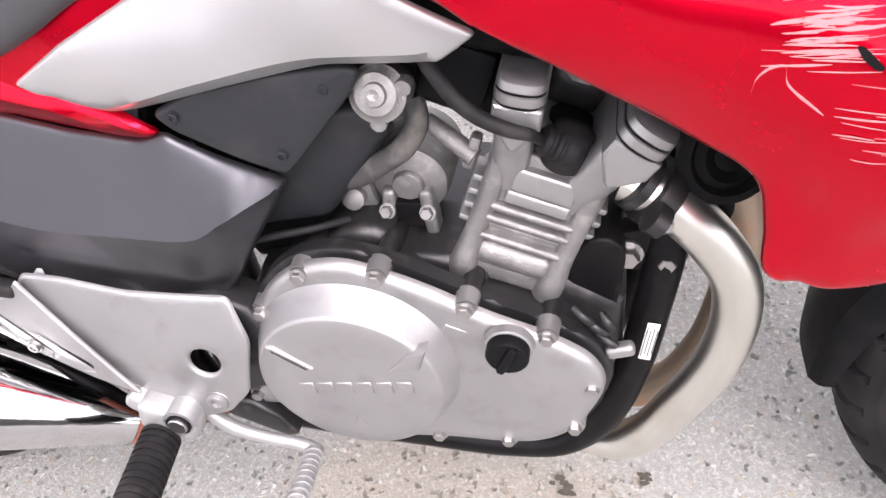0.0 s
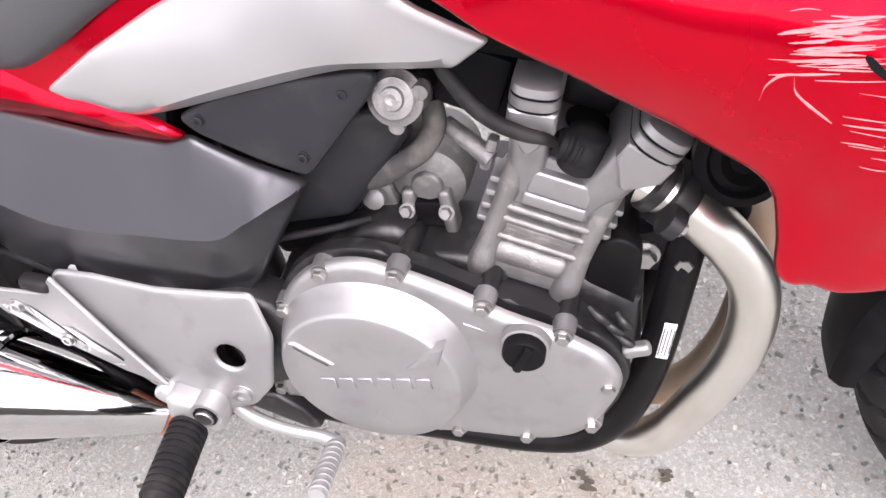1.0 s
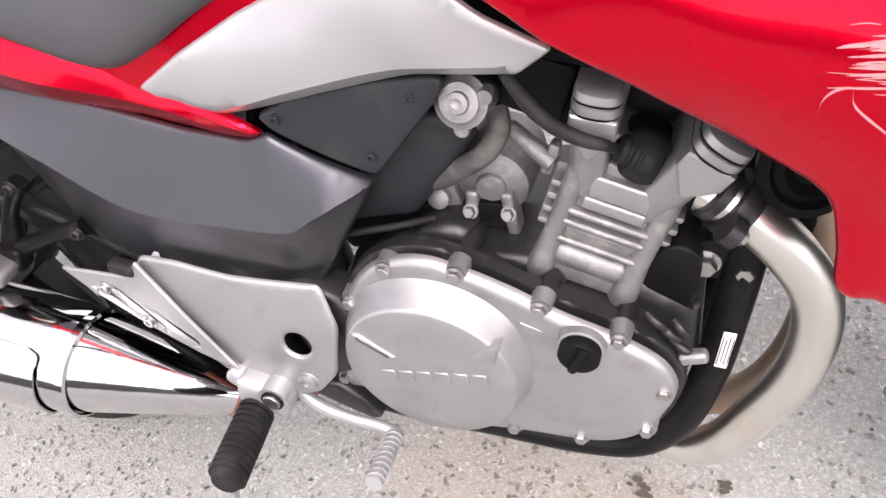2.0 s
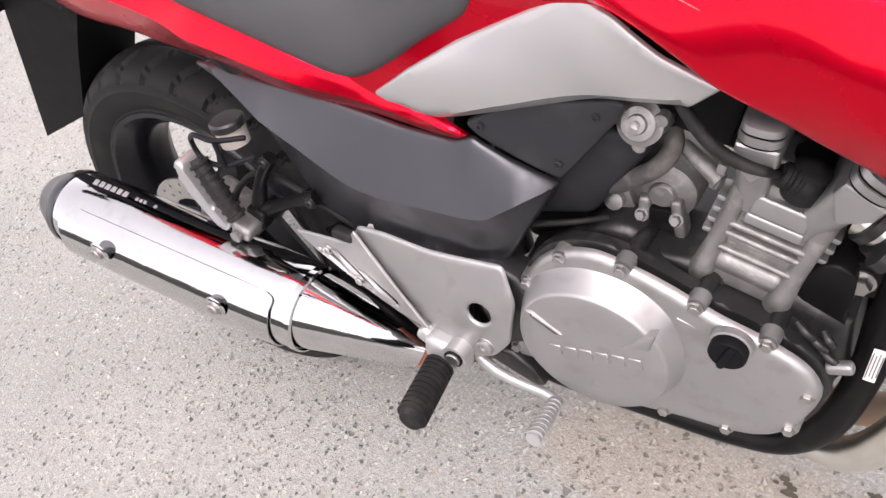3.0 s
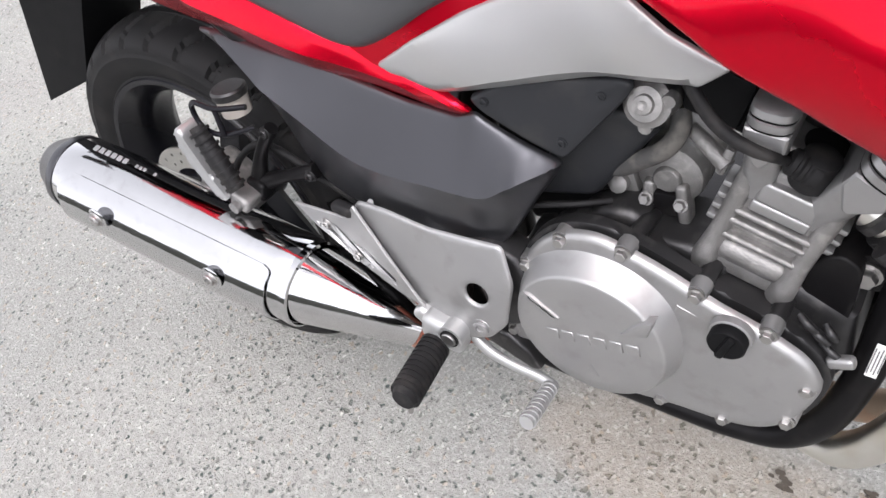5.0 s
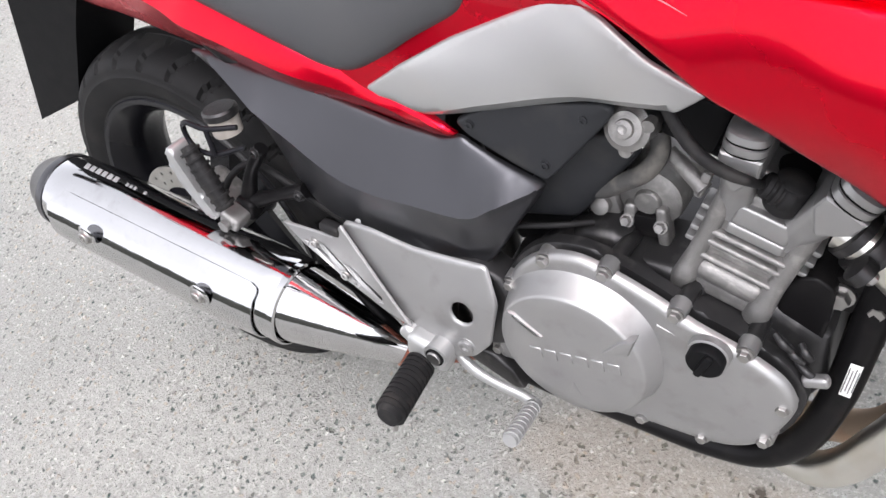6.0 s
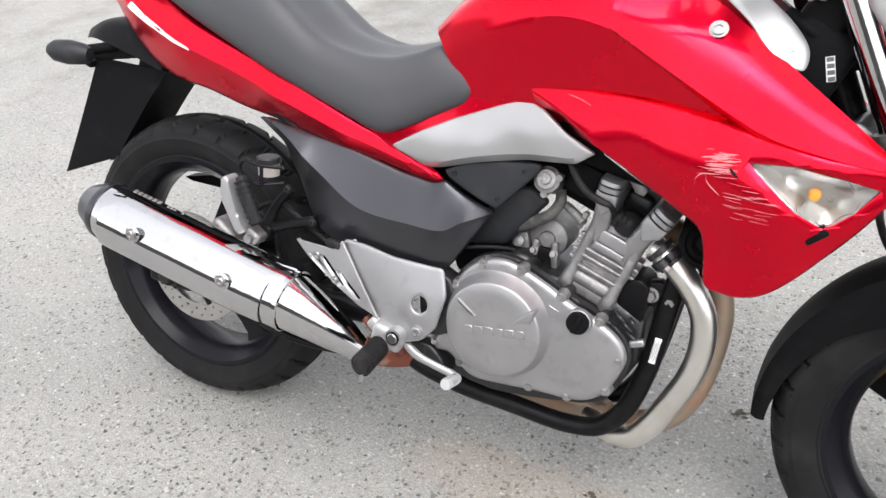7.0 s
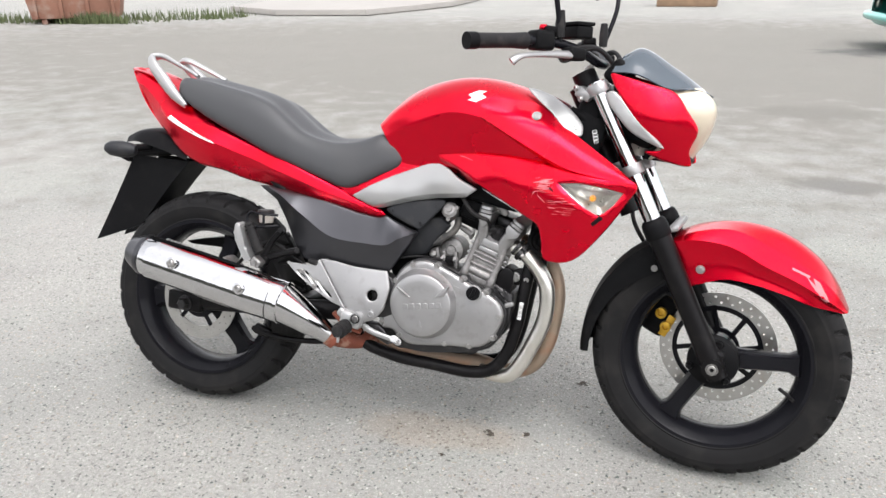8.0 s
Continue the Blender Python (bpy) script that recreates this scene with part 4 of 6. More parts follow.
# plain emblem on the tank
TANK_SKIN = sheet(tank_net, 48, 54, (2, 8), (0, 0, 1))
for pts in ([(0.818, 0.917), (0.84, 0.928), (0.862, 0.927), (0.84, 0.914), (0.85, 0.911), (0.836, 0.904)], [(0.818, 0.904), (0.84, 0.912), (0.832, 0.916), (0.846, 0.922), (0.864, 0.912), (0.84, 0.899)]):
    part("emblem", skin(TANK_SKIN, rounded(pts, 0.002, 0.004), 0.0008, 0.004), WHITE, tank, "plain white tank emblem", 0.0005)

# scrapes on the camera-side cowl
cowl_tree = bvhtree.BVHTree.FromBMesh(cowl_bm)
rs = random.Random(4)


def scrape(line, w):
    """A thin tapered mark along an (x, z) line, lying on the cowl."""
    mid = spline([(x, z, 0) for x, z in line], 10)
    rows = []
    for k, (x, z, _) in enumerate(mid):
        hw = w * (0.15 + math.sin(math.pi * k / 10) ** 0.5 * rs.uniform(0.6, 1.1))
        row = []
        for d in (-hw, hw):
            hit = cowl_tree.ray_cast(Vector((x, -1, z + d)), Vector((0, 1, 0)))[0]
            if hit is None:
                return
            row.append((x, hit.y - 0.0005, z + d))
        rows.append(row)
    if max(abs(r[0][1] - q[0][1]) for r, q in zip(rows, rows[1:])) > 0.0016:
        return
    n = len(rows)
    part("scrape", mesh_of([v for r in rows for v in r], [(2 * k, 2 * k + 1, 2 * k + 3, 2 * k + 2) for k in range(n - 1)]), SCRAPE, cowl_right, "pale pink scrape through the paint", 0.0003)


for x0, x1, z0, z1, slope, count in ((0.998, 1.036, 0.703, 0.727, 0.1, 24), (1.02, 1.095, 0.642, 0.69, 0.0, 26), (1.01, 1.04, 0.694, 0.704, 0.06, 5)):
    for k in range(count):
        ln = rs.uniform(0.01, 0.034)
        x, z, sl = rs.triangular(x0, x1, x1) , rs.uniform(z0, z1), rs.gauss(slope, 0.04)
        scrape([(x - ln / 2, z - sl * ln / 2), (x, z + rs.gauss(0, 0.0004)), (x + ln / 2, z + sl * ln / 2)], rs.choice((0.00012, 0.0002, 0.0003, 0.0005)))
for k in range(22):
    x, z = rs.triangular(1.0, 1.034, 1.03), rs.uniform(0.701, 0.7255)
    ln = rs.uniform(0.012, 0.03)
    scrape([(x - ln / 2, z - 0.1 * ln), (x, z), (min(x + ln / 2, 1.038), z + 0.06 * ln)], rs.choice((0.0003, 0.0005, 0.0008)))
scrape([(0.9945, 0.678), (0.9955, 0.687), (1.0, 0.6935), (1.006, 0.6965)], 0.0011)
scrape([(1.0075, 0.6955), (1.009, 0.687), (1.0135, 0.682), (1.02, 0.677), (1.028, 0.671)], 0.0009)
for line in ([(0.80, 0.768), (0.82, 0.764), (0.84, 0.757)], [(0.825, 0.768), (0.86, 0.762), (0.89, 0.752)], [(0.862, 0.768), (0.9, 0.759), (0.932, 0.748)], [(0.88, 0.769), (0.93, 0.762), (0.99, 0.75)]):
    scrape(line, 0.0004)
scrape([(0.996, 0.6945), (1.01, 0.6965), (1.026, 0.699)], 0.0006)
part("paint_chip", skin(cowl_bm, rounded([(1.034, 0.7085), (1.037, 0.709), (1.042, 0.7045), (1.048, 0.699), (1.045, 0.6975), (1.038, 0.7025)], 0.002, 0.003), 0.001, 0.003), FRAME, cowl_right, "dark chip to the plastic", 0.0003)

seat_rows = []
for x, top, low, w in ((-0.05, 0.928, 0.905, 0.06), (-0.035, 0.945, 0.888, 0.095), (0.03, 0.946, 0.852, 0.117), (0.11, 0.931, 0.812, 0.124), (0.2, 0.911, 0.772, 0.126), (0.25, 0.891, 0.749, 0.126), (0.3, 0.853, 0.729, 0.126),
                       (0.355, 0.814, 0.71, 0.127), (0.43, 0.795, 0.684, 0.129), (0.465, 0.795, 0.671, 0.129), (0.495, 0.798, 0.667, 0.128), (0.54, 0.81, 0.684, 0.124), (0.575, 0.822, 0.703, 0.119), (0.605, 0.815, 0.717, 0.113), (0.63, 0.8, 0.73, 0.107), (0.644, 0.775, 0.752, 0.098)):
    d = top - low
    half = [(w * 0.9, low), (w * 0.965, low + 0.05 * d), (w * 1.0, low + 0.22 * d), (w * 0.985, low + 0.42 * d), (w * 0.93, low + 0.66 * d), (w * 0.78, top - 0.11 * d), (w * 0.45, top - 0.012), (0, top)]
    full = [(-y, z) for y, z in half] + [(y, z) for y, z in half[-2::-1]]
    seat_rows.append([(x, y, z) for y, z in full])
seat = part("seat", sheet(seat_rows, 40, 78, (), (0, 0, 1)), VINYL, bike, "stepped black vinyl seat", 0.01, 50)
part("seat_base", sheet([[(x, y * 0.97, z + 0.004) for x, y, z in (r[0], (r[0][0], 0, r[0][2]), r[-1])] for r in seat_rows], 8, 40, (), (0, 0, -1)), BLACK, seat, "", 0.004)

tail_out = [(-0.242, 0.966), (-0.225, 0.972), (-0.18, 0.957), (-0.11, 0.925), (-0.055, 0.885), (0.0, 0.862), (0.05, 0.834), (0.13, 0.798), (0.26, 0.751), (0.385, 0.703), (0.46, 0.672), (0.5, 0.653), (0.54, 0.632), (0.592, 0.61), (0.598, 0.602), (0.59, 0.594), (0.53, 0.598),
            (0.45, 0.616), (0.364, 0.636), (0.272, 0.652), (0.173, 0.668), (0.10, 0.688), (0.012, 0.705), (-0.045, 0.738), (-0.085, 0.785), (-0.125, 0.82), (-0.165, 0.858), (-0.21, 0.918)]
tail_fy = heights([(-0.24, 0.966, -0.034), (-0.165, 0.858, -0.062), (-0.05, 0.75, -0.098), (0.1, 0.69, -0.1), (0.27, 0.655, -0.1), (0.45, 0.618, -0.1), (0.59, 0.6, -0.1), (0.49, 0.655, -0.112), (0.26, 0.738, -0.122), (0.05, 0.83, -0.115), (-0.08, 0.91, -0.075),
                   (-0.14, 0.94, -0.058), (0.27, 0.70, -0.124), (0.07, 0.765, -0.124), (-0.06, 0.83, -0.105), (0.42, 0.652, -0.118)])
TAIL_RIDGE = spline([(-0.2, 0.93), (-0.116, 0.872), (-0.054, 0.826), (0.121, 0.758), (0.286, 0.704), (0.444, 0.65), (0.56, 0.612)], 60)


def tail_depth(x, z):
    # the panel leans in above a soft ridge
    d = z - float(np.interp(x, TAIL_RIDGE[:, 0], TAIL_RIDGE[:, 1]))
    return tail_fy(x, z) - 0.006 + (0.55 * d if d > 0 else -0.22 * d)


tail_bm = plate(tail_out, tail_depth, 0.012, 0.008, 0.008, 160, lines=[TAIL_RIDGE[4:-4]])
cover_out = [(0.222, 0.656), (0.262, 0.657), (0.30, 0.652), (0.42, 0.63), (0.52, 0.603), (0.58, 0.594), (0.602, 0.602), (0.612, 0.595), (0.64, 0.582), (0.674, 0.57), (0.689, 0.566), (0.692, 0.561), (0.66, 0.515), (0.625, 0.462), (0.608, 0.441), (0.59, 0.434), (0.528, 0.43), (0.464, 0.442), (0.40, 0.453),
             (0.362, 0.468), (0.336, 0.501), (0.31, 0.559), (0.277, 0.618)]
cover_fy = heights([(0.222, 0.656, -0.098), (0.3, 0.652, -0.104), (0.42, 0.63, -0.104), (0.58, 0.594, -0.102), (0.69, 0.565, -0.106), (0.61, 0.44, -0.112), (0.53, 0.43, -0.112), (0.40, 0.453, -0.11), (0.336, 0.50, -0.102), (0.277, 0.618, -0.098)])
CREST = spline([(0.25, 0.655), (0.312, 0.628), (0.375, 0.586), (0.454, 0.538), (0.551, 0.527), (0.618, 0.528), (0.648, 0.546), (0.688, 0.5625)], 60)


COVER_LOOP = rounded(cover_out, 0.008, 0.006)
COVER_EDGE = np.array(COVER_LOOP)


def cover_depth(x, z):
    de, dc = edge_away(x, z, COVER_EDGE), line_away(x, z, CREST)
    return cover_fy(x, z) - 0.03 * de / (de + dc + 1e-4) * min(1.0, max(0.0, (x - 0.24) / 0.1)) * min(1.0, max(0.0, (0.70 - x) / 0.05))


cover_bm = plate(COVER_LOOP, cover_depth, 0.008, 0.004, 0.005, 0, lines=[CREST[3:]])
silver_out = [(0.506, 0.648), (0.559, 0.679), (0.618, 0.707), (0.677, 0.730), (0.722, 0.747), (0.738, 0.748), (0.765, 0.736), (0.802, 0.708), (0.848, 0.686), (0.816, 0.663), (0.741, 0.656), (0.666, 0.642), (0.588, 0.619), (0.566, 0.617), (0.537, 0.631)]
silver_fy = heights([(0.506, 0.648, -0.113), (0.618, 0.711, -0.104), (0.73, 0.748, -0.106), (0.802, 0.708, -0.118), (0.846, 0.685, -0.12), (0.741, 0.656, -0.11), (0.588, 0.619, -0.106), (0.66, 0.665, -0.118), (0.75, 0.69, -0.119), (0.58, 0.645, -0.116), (0.81, 0.675, -0.12)])
SILVER_LOW = spline([(0.53, 0.628), (0.566, 0.616), (0.588, 0.618), (0.666, 0.641), (0.741, 0.655), (0.812, 0.661)], 40)
silver_bm = plate(rounded(silver_out, 0.006, 0.005), lambda x, z: silver_fy(x, z) + 0.85 * max(0, 0.013 - line_away(x, z, SILVER_LOW)), 0.008, 0.003, 0.004, 0, lines=[[(x - 0.003, z + 0.0128) for x, z in SILVER_LOW]])
tri_out = [(0.598, 0.618), (0.637, 0.637), (0.691, 0.648), (0.752, 0.653), (0.762, 0.648), (0.755, 0.635), (0.742, 0.62), (0.70, 0.574), (0.693, 0.571), (0.664, 0.582), (0.612, 0.605)]
tri_bm = plate(rounded(tri_out, 0.008, 0.005), heights([(0.6, 0.615, -0.103), (0.755, 0.645, -0.095), (0.697, 0.572, -0.108), (0.68, 0.615, -0.104)]), 0.012, 0.004, 0.005, 0)
strip_out = [(0.44, 0.688), (0.5, 0.69), (0.545, 0.705), (0.58, 0.722), (0.62, 0.745), (0.66, 0.77), (0.7, 0.78), (0.745, 0.77), (0.76, 0.748), (0.735, 0.735), (0.677, 0.72), (0.618, 0.697), (0.559, 0.667), (0.515, 0.638), (0.48, 0.645)]
strip_bm = plate(rounded(strip_out, 0.006, 0.006), heights([(0.44, 0.685, -0.11), (0.515, 0.64, -0.107), (0.56, 0.67, -0.107), (0.58, 0.722, -0.1), (0.66, 0.77, -0.1), (0.74, 0.74, -0.102)]), 0.01, 0.003, 0.003, 0)
for mir in (False, True):
    part("seat_side_strip", strip_bm, RED, bike, "red strip between the seat and the silver panel", 0.003, 30, mir)
    tl = part("tail_panel", tail_bm, RED, bike, "red tail panel with a worn white stripe", 0.003, 30, mir)
    sc = part("side_cover", cover_bm, GUNMETAL, bike, "gunmetal side cover with a raised crease", 0.003, 24, mir)
    sp = part("upper_side_panel", silver_bm, SILVER, bike, "pale silver panel under the seat", 0.003, 30, mir)
    tp = part("airbox_cover", tri_bm, GREY_PLASTIC, bike, "dark grey three-cornered airbox cover", 0.004, 30, mir)
    for x, z, y in ((0.618, 0.617, -0.104), (0.734, 0.636, -0.097), (0.696, 0.588, -0.107)):
        part("screw", bolt_shape((x, y + 0.001, z), 0.0042, h=0.003, socket=True), GREY_PLASTIC, tp, "", 0, 30, mir)
    grab = [(-0.005, -0.108, 0.862), (-0.04, -0.106, 0.89), (-0.085, -0.1, 0.935), (-0.13, -0.085, 0.98), (-0.14, -0.07, 0.995), (-0.12, -0.06, 1.0), (-0.06, -0.065, 0.978), (0.01, -0.07, 0.945)]
    part("grab_rail", tube(grab, [0.008, 0.017, 0.02, 0.018, 0.013, 0.010, 0.008, 0.007], 16, 48, flat=0.7), SILVER, bike, "pale silver grab rail", 0, 50, mir)
    stripe = [(-0.058, 0.79), (0.0, 0.762), (0.06, 0.74), (0.105, 0.726), (0.1, 0.737), (0.05, 0.756), (-0.01, 0.783), (-0.05, 0.805)]
    part("stripe", skin(tail_bm, rounded([(x - 0.005, (z - 0.005 if k > 3 else z) + 0.036) for k, (x, z) in enumerate(stripe)], 0.003, 0.006), 0.0008), WHITE, tl, "worn white stripe", 0.0004, 38, mir)
# tail top, lamp and plate carrier
part("tail_top", sheet([[(-0.24, -0.03, 0.966), (-0.15, -0.058, 0.945), (-0.06, -0.09, 0.9), (0.0, -0.11, 0.86)], [(-0.25, 0, 0.972), (-0.15, 0, 0.96), (-0.06, 0, 0.925), (0.0, 0, 0.89)], [(-0.24, 0.03, 0.966), (-0.15, 0.058, 0.945), (-0.06, 0.09, 0.9), (0.0, 0.11, 0.86)]], 16, 12, (), (0, 0, 1)), RED, bike, "red tail top", 0.003)
tail_lamp = part("tail_lamp", sheet([[(-0.235, -0.033, 0.958), (-0.175, -0.058, 0.87), (-0.11, -0.07, 0.80)], [(-0.245, 0, 0.958), (-0.19, 0, 0.87), (-0.12, 0, 0.80)], [(-0.235, 0.033, 0.958), (-0.175, 0.058, 0.87), (-0.11, 0.07, 0.80)]], 14, 12, (), (-1, 0, 0)), RED, bike, "red tail lamp lens", 0.003)
carrier = part("plate_carrier", join(
    sheet([[(-0.02, -0.085, 0.71), (-0.1, -0.085, 0.735), (-0.2, -0.075, 0.755), (-0.25, -0.05, 0.75)], [(-0.02, -0.06, 0.745), (-0.1, -0.06, 0.78), (-0.2, -0.05, 0.785), (-0.25, -0.035, 0.77)], [(-0.02, 0.06, 0.745), (-0.1, 0.06, 0.78), (-0.2, 0.05, 0.785), (-0.25, 0.035, 0.77)], [(-0.02, 0.085, 0.71), (-0.1, 0.085, 0.735), (-0.2, 0.075, 0.755), (-0.25, 0.05, 0.75)]], 16, 16, (), (0, 0, 1)),
    block((-0.13, 0, 0.735), (0.2, 0.13, 0.03), (0, -8, 0), 0.01, 3)), BLACK, bike, "black plastic tail carrier")
part("splash_flap", sheet([[(-0.215, -0.06, 0.715), (-0.28, -0.062, 0.585), (-0.352, -0.062, 0.452)], [(-0.03, -0.056, 0.705), (-0.085, -0.056, 0.645), (-0.14, -0.056, 0.577), (-0.195, -0.056, 0.508)], [(-0.03, 0.056, 0.705), (-0.085, 0.056, 0.645), (-0.14, 0.056, 0.577), (-0.195, 0.056, 0.508)], [(-0.215, 0.06, 0.715), (-0.28, 0.062, 0.585), (-0.352, 0.062, 0.452)]], 12, 18, (1, 2), None), BLACK, carrier, "black rear splash flap", 0.004)
for s in (-1, 1):
    ind = part("rear_indicator", lathe([(0, -0.045), (0.013, -0.043), (0.02, -0.03), (0.024, 0), (0.021, 0.03), (0.012, 0.044), (0, 0.047)], (-0.197, 0.138 * s, 0.733), (-1, 0.25 * s, 0.05), 24), GREY_PLASTIC, carrier, "dark rear indicator")
    part("indicator_stalk", tube([(-0.155, 0.06 * s, 0.742), (-0.185, 0.12 * s, 0.735)], 0.011, 12, 3), BLACK, ind)
part("reflector", block((-0.235, -0.06, 0.705), (0.03, 0.03, 0.014), (0, 20, 0), 0.003), BLACK, carrier)

# ---- engine ----
CASE_TOP = [(0.612, 0.40), (0.63, 0.428), (0.658, 0.455), (0.694, 0.475), (0.715, 0.479), (0.739, 0.477), (0.771, 0.467), (0.807, 0.451), (0.853, 0.436), (0.899, 0.416), (0.928, 0.384)]
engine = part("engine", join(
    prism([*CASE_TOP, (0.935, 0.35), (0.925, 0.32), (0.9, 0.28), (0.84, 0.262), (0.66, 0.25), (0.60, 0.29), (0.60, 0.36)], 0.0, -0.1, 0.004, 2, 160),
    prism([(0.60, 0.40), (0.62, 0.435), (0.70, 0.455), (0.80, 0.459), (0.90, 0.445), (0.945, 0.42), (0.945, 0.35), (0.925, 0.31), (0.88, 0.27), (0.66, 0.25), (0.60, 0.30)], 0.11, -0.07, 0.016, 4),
    block((0.74, 0, 0.27), (0.24, 0.16, 0.06), (0, -2, 0), 0.02, 3)), CASE, bike, "two-cylinder engine in dirty cast aluminium, shade put into its dark colour")
case_out = [(0.632, 0.40), (0.634, 0.428), (0.65, 0.458), (0.682, 0.485), (0.722, 0.493), (0.758, 0.483), (0.793, 0.468), (0.836, 0.446), (0.889, 0.424), (0.921, 0.40), (0.932, 0.372), (0.922, 0.335), (0.9, 0.298), (0.875, 0.282), (0.846, 0.276), (0.792, 0.274), (0.735, 0.268), (0.676, 0.268), (0.65, 0.285), (0.632, 0.30), (0.606, 0.302), (0.603, 0.318), (0.61, 0.35)]
case = part("clutch_cover", plate(case_out, lambda x, z: -0.119 - 0.007 * math.exp(-((x - 0.85) / 0.06) ** 2 - ((z - 0.37) / 0.06) ** 2), 0.01, 0.008, 0.010, 150), CAST, engine, "silver cast clutch cover", 0.03)
# dark colour stands in for the shade round the clutch cover
part("cover_flange", prism([(0.5 * 0.74 * 2 + (x - 0.77) * 1.035 + 0.03, 0.385 + (z - 0.385) * 1.035) for x, z in case_out], -0.09, -0.1035, 0.003, 2, 150), CASE, case, "casting behind the cover, darkened for shade")
clutch = part("clutch_boss", lathe([(0.0935, -0.012), (0.0935, 0.0), (0.0915, 0.0025), (0.0825, 0.0243), (0.0812, 0.0268), (0.079, 0.0281), (0.06, 0.029), (0.0, 0.0295)], (0.719, -0.119, 0.380), (0, -1, 0), 96), CAST, case, "round raised clutch boss")
for pts in ([(0.652, 0.425), (0.66, 0.425), (0.692, 0.401), (0.686, 0.398), (0.668, 0.406)], [(0.756, 0.405), (0.776, 0.428), (0.7935, 0.437), (0.785, 0.412)]):
    part("boss_facet", prism(pts, -0.14, -0.1515, 0.004, 2), CAST, clutch)
part("boss_facet", prism([(0.71, 0.322), (0.72, 0.345), (0.729, 0.323)], -0.14, -0.1492, 0.003, 2), CAST, clutch)
for k in range(6):
    part("emblem_bar", block((0.68 + 0.0178 * k, -0.1487, 0.374 + 0.0024 * k), (0.0135, 0.0022, 0.014), (0, -7, 0), 0.0008, 1), CAST, clutch)
part("cover_label", prism([(0.803, 0.436), (0.842, 0.421), (0.8405, 0.412), (0.8, 0.426)], -0.118, -0.1212, 0.0006, 1), CAST, case)
for x, z in ((0.686, 0.479), (0.751, 0.482), (0.82, 0.4525), (0.884, 0.426), (0.921, 0.368), (0.907, 0.311), (0.847, 0.283), (0.781, 0.281), (0.640, 0.432), (0.632, 0.41), (0.606, 0.318), (0.655, 0.29)):
    part("bolt_boss", lathe([(0.0, -0.012), (0.0105, -0.012), (0.0092, 0.0035), (0.0, 0.0035)], (x, -0.113, z), (0, -1, 0), 18), CAST, case)
    part("cover_bolt", bolt_shape((x, -0.1172, z), 0.0062, h=0.007), STEEL, case, "", 0, 30)
oil = part("oil_filler_boss", lathe([(0.0205, 0), (0.0195, 0.007), (0.018, 0.008), (0.0, 0.008)], (0.855, -0.124, 0.425), (0, -1, 0), 32), CAST, case)
part("oil_filler_cap", join(lathe([(0.0, 0), (0.0175, 0), (0.0175, 0.009), (0.016, 0.011), (0.0, 0.011)], (0.855, -0.132, 0.425), (0, -1, 0), 32), block((0.855, -0.144, 0.425), (0.008, 0.008, 0.031), (0, 24, 0), 0.003, 2)), BLACK, oil, "black oil filler cap")
# ribs of the upper crankcase
for x, z in ((0.686, 0.476), (0.751, 0.478), (0.82, 0.4495), (0.884, 0.423)):
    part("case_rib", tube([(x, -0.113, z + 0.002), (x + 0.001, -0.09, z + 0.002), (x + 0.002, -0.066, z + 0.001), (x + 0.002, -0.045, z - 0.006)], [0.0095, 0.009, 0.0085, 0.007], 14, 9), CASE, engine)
part("case_rail", tube([(x, -0.0985, z + 0.0012) for x, z in CASE_TOP[1:]], 0.0019, 8, 60), CAST, engine)
part("breather_cover", prism([(0.652, 0.44), (0.672, 0.463), (0.686, 0.477), (0.707, 0.490), (0.738, 0.492), (0.752, 0.484), (0.758, 0.45)], 0.0, -0.074, 0.014, 4), CASE, engine)
part("case_shoulder", prism([(0.757, 0.455), (0.762, 0.468), (0.80, 0.468), (0.835, 0.455), (0.835, 0.43), (0.76, 0.43)], 0.0, -0.078, 0.012, 4), CASE, engine)
part("water_pump", prism(rounded([(0.894, 0.44), (0.9, 0.47), (0.911, 0.484), (0.927, 0.489), (0.943, 0.477), (0.94, 0.43), (0.932, 0.395), (0.915, 0.41)], 0.008, 0.005), 0.0, -0.066, 0.004, 3), FRAME, engine, "flat black water pump cover")
for x, z, w in ((0.912, 0.432, 0.018), (0.922, 0.421, 0.02), (0.931, 0.428, 0.012), (0.934, 0.404, 0.022)):
    part("case_lug", tube([(x - w * 0.5, -0.094, z + 0.006), (x, -0.1, z + 0.001), (x + w * 0.4, -0.099, z - 0.006)], [0.003, 0.0042, 0.003], 10, 8), CASE, engine)
part("case_lug", block((0.942, -0.1, 0.398), (0.024, 0.012, 0.012), (0, -20, 0), 0.004, 3), CAST, engine)

# cylinder block, leaning forwards
CYL = radians(20)
CU, CF = Vector((math.sin(CYL), 0, math.cos(CYL))), Vector((math.cos(CYL), 0, -math.sin(CYL)))
C0 = Vector((0.853, 0, 0.467))


def cyl(f, u, y=0.0):
    return tuple(C0 + CF * f + CU * u + Vector((0, y, 0)))


CT = (0, math.degrees(CYL), 0)


